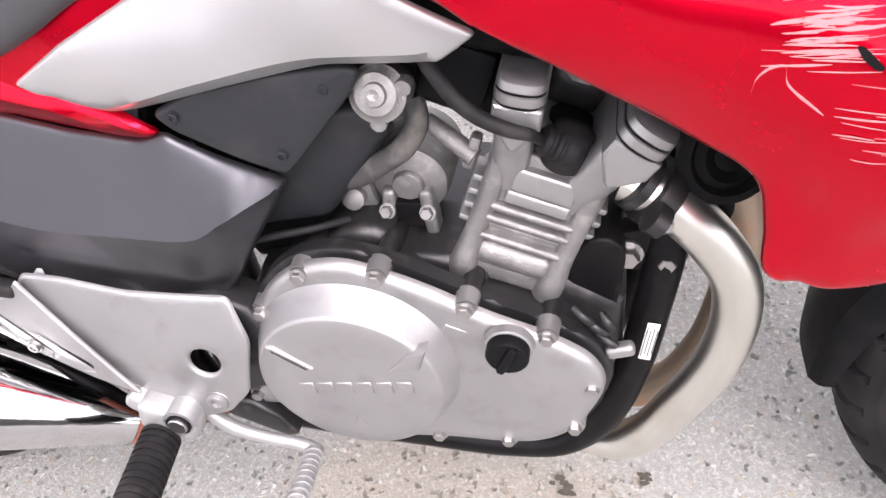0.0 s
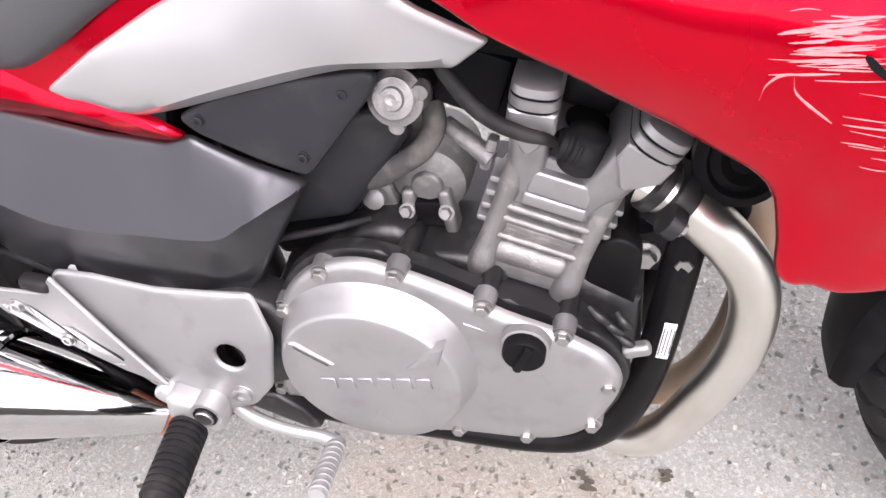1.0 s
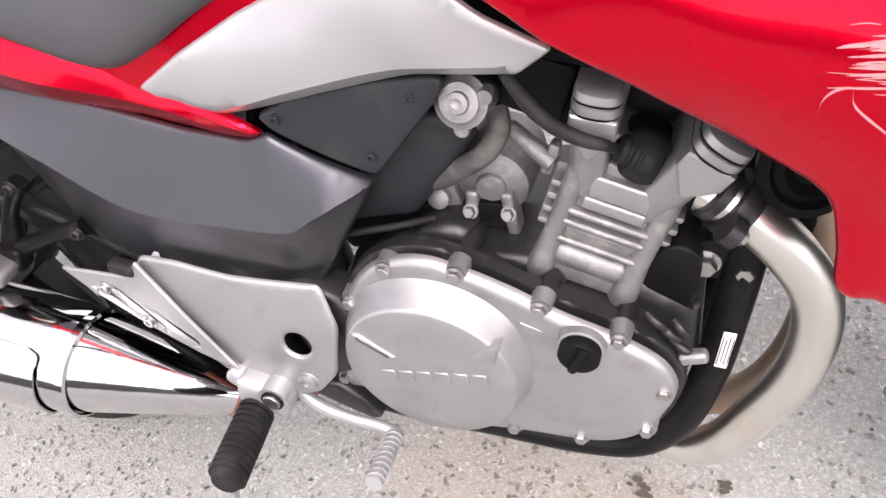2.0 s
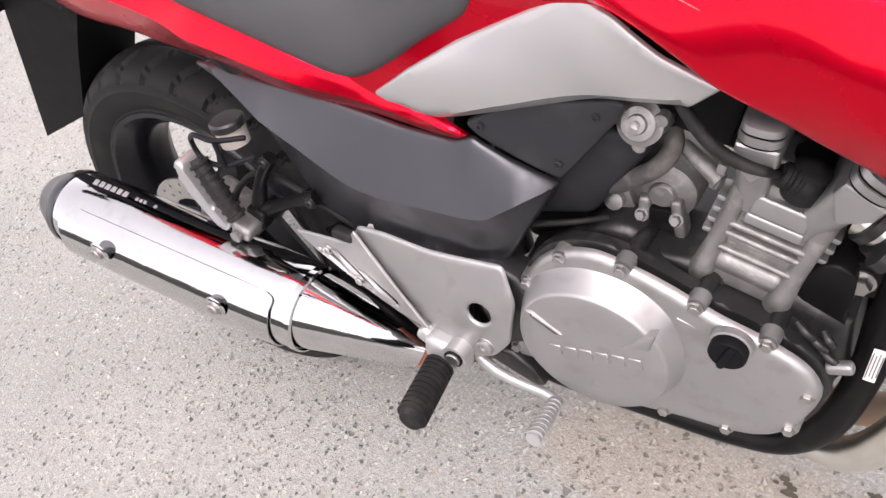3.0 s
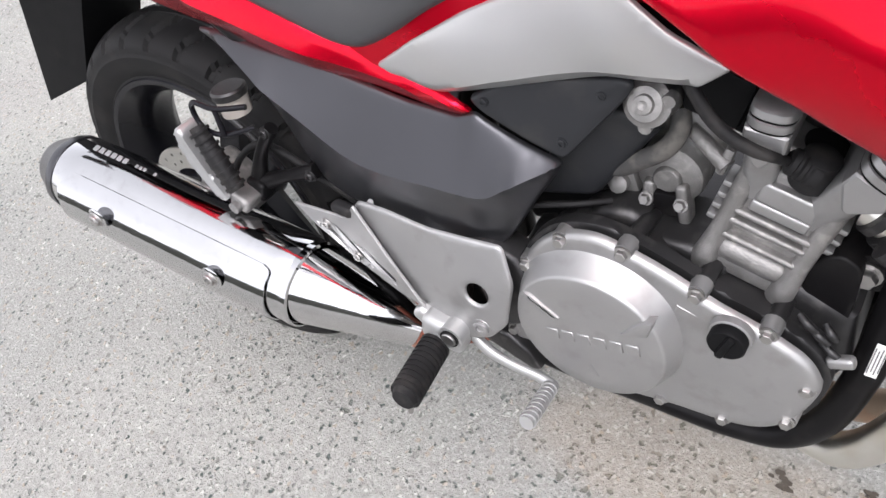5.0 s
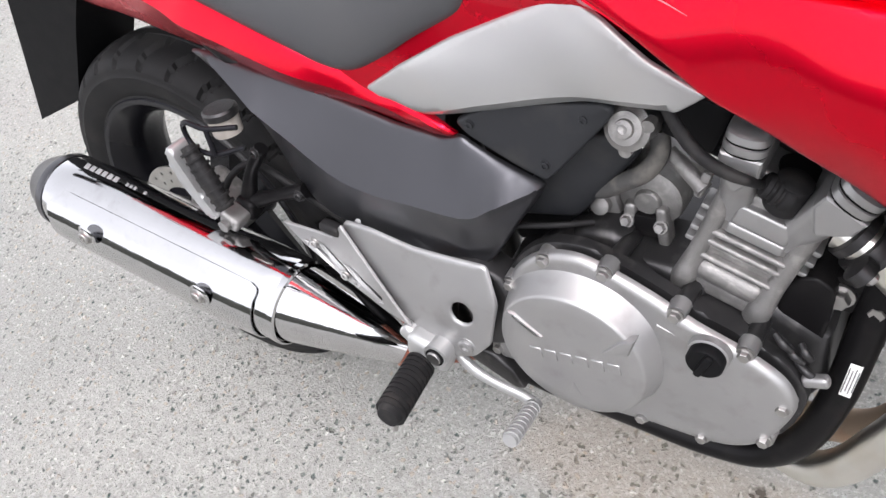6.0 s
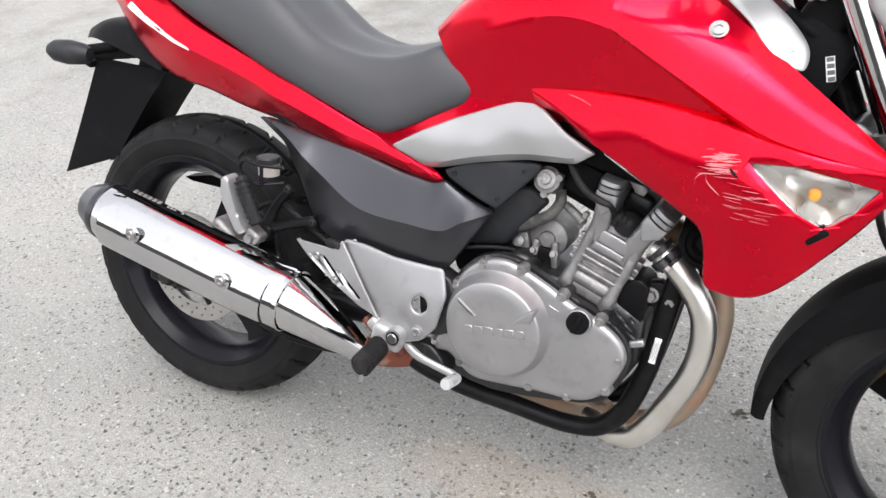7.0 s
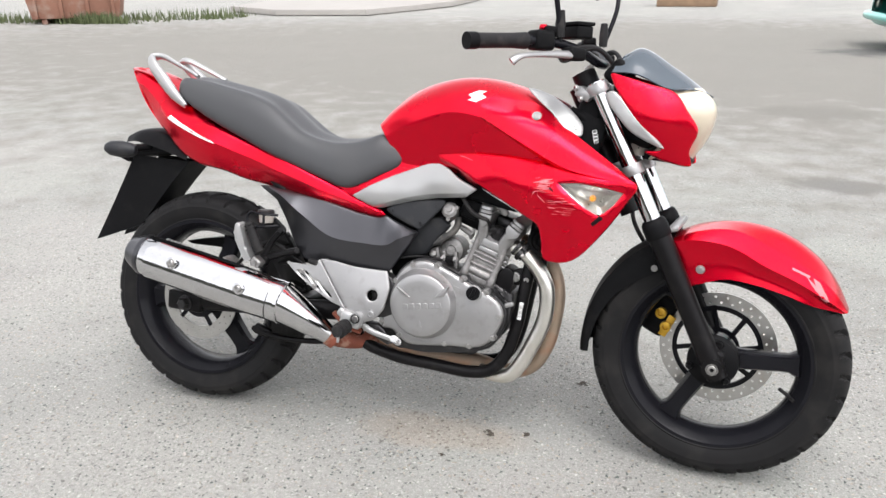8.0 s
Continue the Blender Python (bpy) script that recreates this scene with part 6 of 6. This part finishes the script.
part("caliper_bolt", bolt_shape((0.13, -0.133, 0.41), 0.009, h=0.008), STEEL, rc)
part("brake_hose", tube([(0.16, -0.1, 0.43), (0.2, -0.1, 0.47), (0.26, -0.1, 0.5), (0.34, -0.095, 0.46), (0.4, -0.09, 0.42)], 0.005, 10, 30), RUBBER, rc)
shock = part("rear_shock_body", tube([(0.42, 0, 0.42), (0.46, 0, 0.62)], 0.035, 20, 4), BLACK, bike, "black rear shock absorber")

heel_out = [(0.405, 0.44), (0.43, 0.474), (0.47, 0.472), (0.528, 0.462), (0.6, 0.458), (0.62, 0.458), (0.632, 0.414), (0.619, 0.356), (0.594, 0.328), (0.565, 0.318), (0.545, 0.31), (0.52, 0.318), (0.498, 0.352), (0.475, 0.39)]
hole = [(0.586 + 0.0145 * math.cos(a), 0.392 + 0.0145 * math.sin(a)) for a in np.linspace(0, 2 * math.pi, 24, endpoint=False)]
heel_fy = heights([(0.331, 0.453, -0.137), (0.43, 0.474, -0.132), (0.6, 0.457, -0.13), (0.628, 0.42, -0.138), (0.6, 0.33, -0.15), (0.53, 0.315, -0.152), (0.47, 0.362, -0.146), (0.385, 0.408, -0.141), (0.586, 0.392, -0.147), (0.5, 0.42, -0.142)])
heel = part("footrest_plate", plate(rounded(heel_out, 0.007, 0.005), heel_fy, 0.008, 0.003, 0.004, 0, [hole]), CAST, bike, "silver footrest plate with a slotted wing and a round hole", 0.006, 30)


def slot(a, b, w=0.0026):
    """A narrow (x, z) slot with square ends from a to b."""
    d = (Vector(b) - Vector(a)).normalized()
    n = Vector((-d.y, d.x)) * w
    return [tuple(Vector(p) + k * n) for p, k in ((a, -1), (b, -1), (b, 1), (a, 1))]


wing_out = [(0.334, 0.459), (0.391, 0.456), (0.414, 0.455), (0.43, 0.474), (0.514, 0.352), (0.47, 0.366), (0.418, 0.394), (0.362, 0.432)]
heel_wing = part("slotted_wing", plate(rounded(wing_out, 0.003, 0.004), lambda x, z: heel_fy(x, z) - 0.0085, 0.008, 0.0016, 0.003, 0, [slot((0.371, 0.4375), (0.404, 0.4085)), slot((0.392, 0.4385), (0.437, 0.394)), slot((0.428, 0.4155), (0.472, 0.3775))]), CAST, heel, "", 0.007, 26)
for x, z in ((0.381, 0.4385), (0.421, 0.401)):
    part("plate_screw", bolt_shape((x, heel_fy(x, z) - 0.0082, z), 0.0058, h=0.004, socket=True), STEEL, heel_wing)
part("rubber_stop", block((0.412, -0.138, 0.464), (0.03, 0.016, 0.014), (0, 10, 0), 0.005, 3), RUBBER, heel, "small black rubber stop")
part("plate_bolt", bolt_shape((0.585, -0.149, 0.343), 0.010, h=0.005, socket=True), CAST, heel)
# the plate's side turned from the light, shaded by a darker material
part("plate_shaded_side", prism([(0.60, 0.455), (0.632, 0.44), (0.65, 0.40), (0.64, 0.345), (0.61, 0.33), (0.58, 0.33), (0.57, 0.45)], -0.09, -0.125, 0.006, 3), CASE, heel, "side of the plate, its shade put into dark grey")
peg_mount = part("peg_mount", join(block((0.535, -0.155, 0.325), (0.06, 0.03, 0.04), (0, 15, 0), 0.01, 3), lathe([(0, 0), (0.016, 0), (0.016, 0.02), (0, 0.02)], (0.551, -0.15, 0.331), (0, -1, 0), 24), block((0.508, -0.15, 0.338), (0.03, 0.025, 0.025), (0, 40, 0), 0.008, 3)), SILVER, heel, "silver footrest hinge")
part("hinge_ring", lathe([(0.0095, 0), (0.012, 0), (0.012, 0.003), (0.0095, 0.003)], (0.551, -0.1695, 0.331), (0, -1, 0), 24), FRAME, peg_mount)
part("hinge_pin", lathe([(0, 0), (0.0095, 0), (0.0095, 0.005), (0.0085, 0.006), (0, 0.006)], (0.551, -0.169, 0.331), (0, -1, 0), 24), STEEL, peg_mount)
PA, PB = Vector((0.524, -0.165, 0.308)), Vector((0.541, -0.259, 0.316))
peg = part("footrest_rubber", tube([tuple(PA + (PB - PA) * s) for s in (0, 0.08, 0.5, 0.92, 1.0)], [0.014, 0.0185, 0.0185, 0.0185, 0.014], 20, 30, flat=0.85), RUBBER, bike, "ribbed black rubber footrest")
for k in range(11):
    s = 0.1 + 0.08 * k
    q = PA + (PB - PA) * s
    part("rib", tube([tuple(q - (PB - PA).normalized() * 0.0022), tuple(q + (PB - PA).normalized() * 0.0022)], [0.0200, 0.0200], 20, 2, flat=0.86), RUBBER, peg)
part("peg_feeler", bolt_shape((0.54, -0.25, 0.302), 0.004, (0, -0.2, -1), 0.016), STEEL, peg)
pedal = part("brake_pedal", tube([(0.555, -0.138, 0.312), (0.585, -0.146, 0.298), (0.62, -0.148, 0.289), (0.65, -0.146, 0.281), (0.664, -0.148, 0.277)], [0.0085, 0.009, 0.0075, 0.0075, 0.009], 16, 30, flat=0.8), SILVER, bike, "worn silver brake pedal")
part("pedal_tread", tube([(0.664, -0.146, 0.276), (0.672, -0.185, 0.292), (0.677, -0.222, 0.306)], [0.0085, 0.0085, 0.0085], 12, 10, flat=0.9), SILVER, pedal)
for k in range(9):
    s = 0.12 + 0.1 * k
    q = Vector((0.664, -0.146, 0.276)).lerp(Vector((0.677, -0.222, 0.306)), s)
    part("tread_rib", tube([tuple(q + Vector((-0.0007, 0.002, -0.0008))), tuple(q + Vector((0.0007, -0.002, 0.0008)))], 0.0098, 12, 2, flat=0.95), SILVER, pedal)
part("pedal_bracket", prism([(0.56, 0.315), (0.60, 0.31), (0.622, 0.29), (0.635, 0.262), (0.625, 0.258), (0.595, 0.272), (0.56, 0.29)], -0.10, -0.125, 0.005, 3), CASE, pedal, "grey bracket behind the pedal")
part("side_link", tube([(0.47, -0.125, 0.33), (0.51, -0.13, 0.30), (0.55, -0.125, 0.285)], 0.008, 12, 14), RUST, pedal, "rusty spring link")

# passenger footrest
arm = part("passenger_bracket", join(tube([(0.304, -0.112, 0.54), (0.275, -0.118, 0.505), (0.255, -0.125, 0.462)], [0.009, 0.008, 0.012], 14, 16), tube([(0.355, -0.11, 0.487), (0.31, -0.118, 0.475), (0.258, -0.125, 0.458)], [0.010, 0.008, 0.012], 14, 16), block((0.258, -0.13, 0.455), (0.03, 0.024, 0.03), (0, 20, 0), 0.006, 3)), FRAME, bike, "black tubular passenger footrest bracket")
for x, y, z in ((0.304, -0.118, 0.54), (0.355, -0.117, 0.487)):
    part("bracket_bolt", bolt_shape((x, y - 0.005, z), 0.006, h=0.005, socket=True), CASE, arm)
pp = part("passenger_peg", prism(rounded([(0.188, 0.518), (0.188, 0.54), (0.194, 0.557), (0.205, 0.556), (0.224, 0.49), (0.24, 0.458), (0.222, 0.450)], 0.005, 0.004), -0.14, -0.17, 0.005, 3), SILVER, bike, "folded silver passenger footrest with black rubber")
part("peg_rubber", tube([(0.268, -0.168, 0.48), (0.247, -0.163, 0.517), (0.225, -0.156, 0.557)], [0.013, 0.0155, 0.012], 16, 18, flat=0.8), RUBBER, pp)
for k in range(8):
    q = Vector((0.265, -0.167, 0.485)).lerp(Vector((0.228, -0.157, 0.551)), k / 7)
    part("peg_rib", tube([tuple(q + Vector((0.0008, 0, -0.0016))), tuple(q + Vector((-0.0008, 0, 0.0016)))], 0.0168, 16, 2, flat=0.82), RUBBER, pp)
part("peg_hinge", join(block((0.252, -0.15, 0.452), (0.03, 0.035, 0.024), (0, 35, 0), 0.006, 3), lathe([(0, 0), (0.008, 0), (0.008, 0.01), (0, 0.01)], (0.25, -0.165, 0.45), (0, -1, 0), 16)), OXIDE, pp)

# rear brake reservoir
res = part("rear_brake_reservoir", join(lathe([(0, -0.01), (0.019, -0.01), (0.0205, 0.014), (0.0, 0.014)], (0.254, -0.112, 0.566), (0, 0, 1), 28)), POT, bike, "clear brake fluid pot with a grey lid")
part("reservoir_lid", lathe([(0, 0.014), (0.0225, 0.014), (0.0225, 0.022), (0.02, 0.0245), (0, 0.025)], (0.254, -0.112, 0.566), (0, 0, 1), 28), CASE, res)
for pts in ([(0.3, -0.13, 0.58), (0.262, -0.147, 0.582), (0.228, -0.147, 0.586), (0.216, -0.145, 0.575), (0.22, -0.146, 0.553), (0.262, -0.15, 0.548), (0.3, -0.13, 0.552)], [(0.268, -0.15, 0.582), (0.268, -0.152, 0.549)]):
    part("guard_wire", tube(pts, 0.0035, 10, 40), GLOSS_BLACK, res)

# ---- yard ----
rg = random.Random(11)
gverts, gfaces = [], []
for k in range(1900):
    x, y = rg.uniform(-1.3, 2.3), rg.uniform(-1.1, 1.9)
    r = rg.choice((0.0015, 0.002, 0.002, 0.003, 0.0045)) * rg.uniform(0.7, 1.3)
    if abs(y) < 0.09 and (abs(x) < 0.1 or abs(x - 1.45) < 0.1):
        continue
    c = len(gverts)
    for a in range(5):
        t = 2 * math.pi * a / 5 + rg.uniform(-0.4, 0.4)
        q = r * rg.uniform(0.8, 1.25)
        gverts.append((x + q * math.cos(t), y + q * math.sin(t), -0.003))
    for a in range(5):
        t = 2 * math.pi * a / 5 + rg.uniform(-0.3, 0.3)
        gverts.append((x + 0.62 * r * math.cos(t), y + 0.62 * r * math.sin(t), 0.0018 + 0.45 * r))
    gfaces += [(c + a, c + (a + 1) % 5, c + 5 + (a + 1) % 5, c + 5 + a) for a in range(5)] + [tuple(range(c + 5, c + 10))]
PEBBLE = surface("pebble", (0.36, 0.34, 0.31), 0.85, 0, 0.45, 35, 0.2, 500)
tagged(part("loose_gravel", mesh_of(gverts, gfaces), PEBBLE, None, "", 0, 60), "loose pale grit scattered on the asphalt", "gravel", kind="stuff")


def litter(x, y, r, seed, material, label, category):
    q = random.Random(seed)
    verts, faces = [], []
    for k in range(9):
        cx, cy, s, a = x + q.gauss(0, r * 0.6), y + q.gauss(0, r * 0.6), r * q.uniform(0.3, 0.7), q.uniform(0, 6.3)
        b = len(verts)
        for j in range(6):
            t = a + j * math.pi / 3
            verts.append((cx + s * math.cos(t) * (1 if j % 3 else 1.5), cy + s * 0.6 * math.sin(t), 0.003 + 0.003 * q.random()))
        faces.append(tuple(range(b, b + 6)))
    ob = part("dead_leaf", mesh_of(verts, faces), material, None, "", 0.0008, 60)
    return tagged(ob, label, category, "litter on the ground")


LEAF = surface("dead_leaf", (0.05, 0.04, 0.03), 0.8, 0, 0.4, 90)
for k, (x, y, r) in enumerate(((0.886, 0.01, 0.011), (0.985, 0.03, 0.008), (0.79, -0.12, 0.006), (1.1, 0.35, 0.01))):
    litter(x, y, r, k, LEAF, "dark crumpled dead leaves on the asphalt", "leaf")

RUSTY = surface("rust_brown_sheet", (0.22, 0.105, 0.07), 0.8, 0, 0.3, 3, 0.2, 60, 0, 0.1, ((0.3, 0.24, 0.2), 0.5, 4, 0.5))
WOOD = surface("weathered_wood", (0.2, 0.13, 0.08), 0.8, 0, 0.35, 6, 0.2, 90)
CONCRETE = surface("pale_concrete", (0.3, 0.285, 0.265), 0.9, 0, 0.12, 3, 0.2, 60)
TEAL = surface("teal_car_paint", (0.12, 0.5, 0.44), 0.3, 0.1, 0.05, 4, 0, 500, 0.8, 0.04)
GREEN = surface("grass_blades", (0.075, 0.095, 0.035), 0.7, 0, 0.4, 3)

# unseen wall, added to put a dark horizon band into the reflections
WALL = surface("unseen_dark_wall", (0.1, 0.1, 0.09), 0.9, 0, 0.25, 2, 0.2, 40, 0, 0.1, ((0.07, 0.085, 0.05), 0.6, 1.5, 0.5))
tagged(part("unseen_wall_south", block((1, -9.5, 1.2), (30, 0.3, 2.42), (0, 0, 0), 0.02), WALL, None), "unseen weathered dark wall added behind the camera for reflections", "wall", kind="structure")

skip = new("metal_skip")
skip.matrix_world = pose(-12.9, 14.3, 0, 0, 0, 35)
tagged(skip, "rust-brown sheet metal skip at the yard's edge", "skip")
part("wall", prism([(-0.95, 0.12), (0.95, 0.12), (1.15, 1.25), (-1.15, 1.25)], 0.75, -0.75, 0.03, 2), RUSTY, skip)
for x in (-0.8, -0.27, 0.27, 0.8):
    part("rib", block((x * 1.05, -0.79, 0.68), (0.08, 0.08, 1.1), (0, 0, 0), 0.01), RUSTY, skip)
part("rim", block((0, 0, 1.27), (2.4, 1.62, 0.08), (0, 0, 0), 0.02), RUSTY, skip)
for x in (-0.7, 0.7):
    part("skid", block((x, 0, 0.06), (0.12, 1.4, 0.125), (0, 0, 0), 0.01), RUSTY, skip)


def crate(at, size, turn, label):
    c = new("wooden_crate")
    c.matrix_world = pose(*at, 0, 0, turn)
    tagged(c, label, "crate")
    w, d, h = size
    for k in range(3):
        z = h * (k + 0.5) / 3
        for y in (-d / 2, d / 2):
            part("plank", block((0, y, z), (w, 0.025, h / 3 - 0.012), (0, 0, 0), 0.004), WOOD, c)
        for x in (-w / 2, w / 2):
            part("plank", block((x, 0, z), (0.025, d - 0.03, h / 3 - 0.012), (0, 0, 0), 0.004), WOOD, c)
    for x in (-w / 2, w / 2):
        for y in (-d / 2, d / 2):
            part("post", block((x * 0.96, y * 0.93, h / 2), (0.06, 0.06, h), (0, 0, 0), 0.004), WOOD, c)
    part("floor_board", block((0, 0, 0.03), (w - 0.05, d - 0.05, 0.02), (0, 0, 0), 0.002), WOOD, c)
    return c


crate((1.25, 20.9, 0), (1.5, 0.9, 0.55), -4, "brown weathered wooden crate on the asphalt")

slab = part("concrete_slab", prism([(-8.7, -16.4), (-6.3, -16.55), (-5.9, -17.8), (-5.2, -20.4), (-5.4, -25), (-12, -25), (-11, -18)], 0.02, 0.16, 0.02, 2), CONCRETE, None)
slab.data.transform(Matrix(((1, 0, 0, 0), (0, 0, -1, 0), (0, 1, 0, 0), (0, 0, 0, 1))))
tagged(slab, "low pale concrete slab with a dark edge", "slab")


def car(at, turn):
    c = new("car")
    c.matrix_world = pose(*at, 0, 0, turn)
    tagged(c, "small teal car parked across the yard", "car")
    rows = []
    for x, lo, hi, w in ((-1.75, 0.42, 0.62, 0.5), (-1.68, 0.34, 0.72, 0.68), (-1.3, 0.28, 0.84, 0.76), (-0.6, 0.27, 0.9, 0.78), (0.4, 0.27, 0.9, 0.78), (1.3, 0.28, 0.88, 0.76), (1.7, 0.34, 0.75, 0.68), (1.76, 0.42, 0.62, 0.5)):
        rows.append([(x, -w * 0.92, lo), (x, -w, (lo + hi) / 2), (x, -w * 0.9, hi), (x, 0, hi + 0.04), (x, w * 0.9, hi), (x, w, (lo + hi) / 2), (x, w * 0.92, lo), (x, 0, lo - 0.02)])
    part("body", sheet(rows, 48, 42, (), None, True), TEAL, c)
    cab = []
    for x, hi, w in ((-0.75, 0.88, 0.66), (-0.25, 1.38, 0.56), (0.6, 1.42, 0.57), (1.25, 1.2, 0.58), (1.5, 0.88, 0.66)):
        cab.append([(x, -w - 0.05, 0.86), (x, -w, hi - 0.05), (x, 0, hi), (x, w, hi - 0.05), (x, w + 0.05, 0.86)])
    part("cabin", sheet(cab, 24, 24, (), (0, 0, 1)), TEAL, c, "", 0.03)
    for s in (-1, 1):
        part("window", block((0.35, 0.62 * s, 1.12), (1.3, 0.02, 0.36), (-12 * s, 0, 0), 0.01), SMOKE, c)
        part("headlight", lathe([(0, 0.02), (0.06, 0.015), (0.09, 0), (0.09, -0.05), (0, -0.05)], (-1.7, 0.5 * s, 0.6), (-1, 0, 0), 20), REFLECTOR, c)
        for x in (-1.12, 1.15):
            w = part("wheel", lathe([(0.16, -0.07), (0.24, -0.08), (0.28, -0.06), (0.285, 0), (0.28, 0.06), (0.24, 0.08), (0.16, 0.07)], (x, 0.72 * s, 0.285), (0, s, 0), 40, True), TYRE, c)
            part("rim", lathe([(0, 0.05), (0.05, 0.06), (0.15, 0.05), (0.165, 0.075), (0.165, -0.06), (0, -0.06)], (x, 0.72 * s, 0.285), (0, s, 0), 32), CAST, w)
    part("bumper", tube([(-1.4, -0.8, 0.42), (-1.7, -0.72, 0.42), (-1.8, 0, 0.42), (-1.7, 0.72, 0.42), (-1.4, 0.8, 0.42)], 0.06, 14, 30), TEAL, c)
    return c


car((5.6, 10.7, 0), 8)

# rough grass and weeds along the yard's edge
rw = random.Random(5)
wv, wf = [], []
for k in range(1900):
    x = rw.uniform(-16, -9.3)
    y = 15.2 + 0.35 * (x + 11) + rw.gauss(0, 0.45)
    if rw.random() < 0.5:
        x, y = rw.gauss(-12.2, 0.5), rw.gauss(13.75, 0.12)
    h, a = rw.uniform(0.06, 0.3), rw.uniform(0, 6.3)
    c = len(wv)
    dx, dy = 0.02 * math.cos(a), 0.02 * math.sin(a)
    wv += [(x - dx, y - dy, -0.01), (x + dx, y + dy, -0.01), (x + rw.gauss(0, 0.05), y + rw.gauss(0, 0.05), h)]
    wf.append((c, c + 1, c + 2))
tagged(part("weeds", mesh_of(wv, wf), GREEN, None), "green weeds growing along the yard's edge", "weeds", kind="stuff")
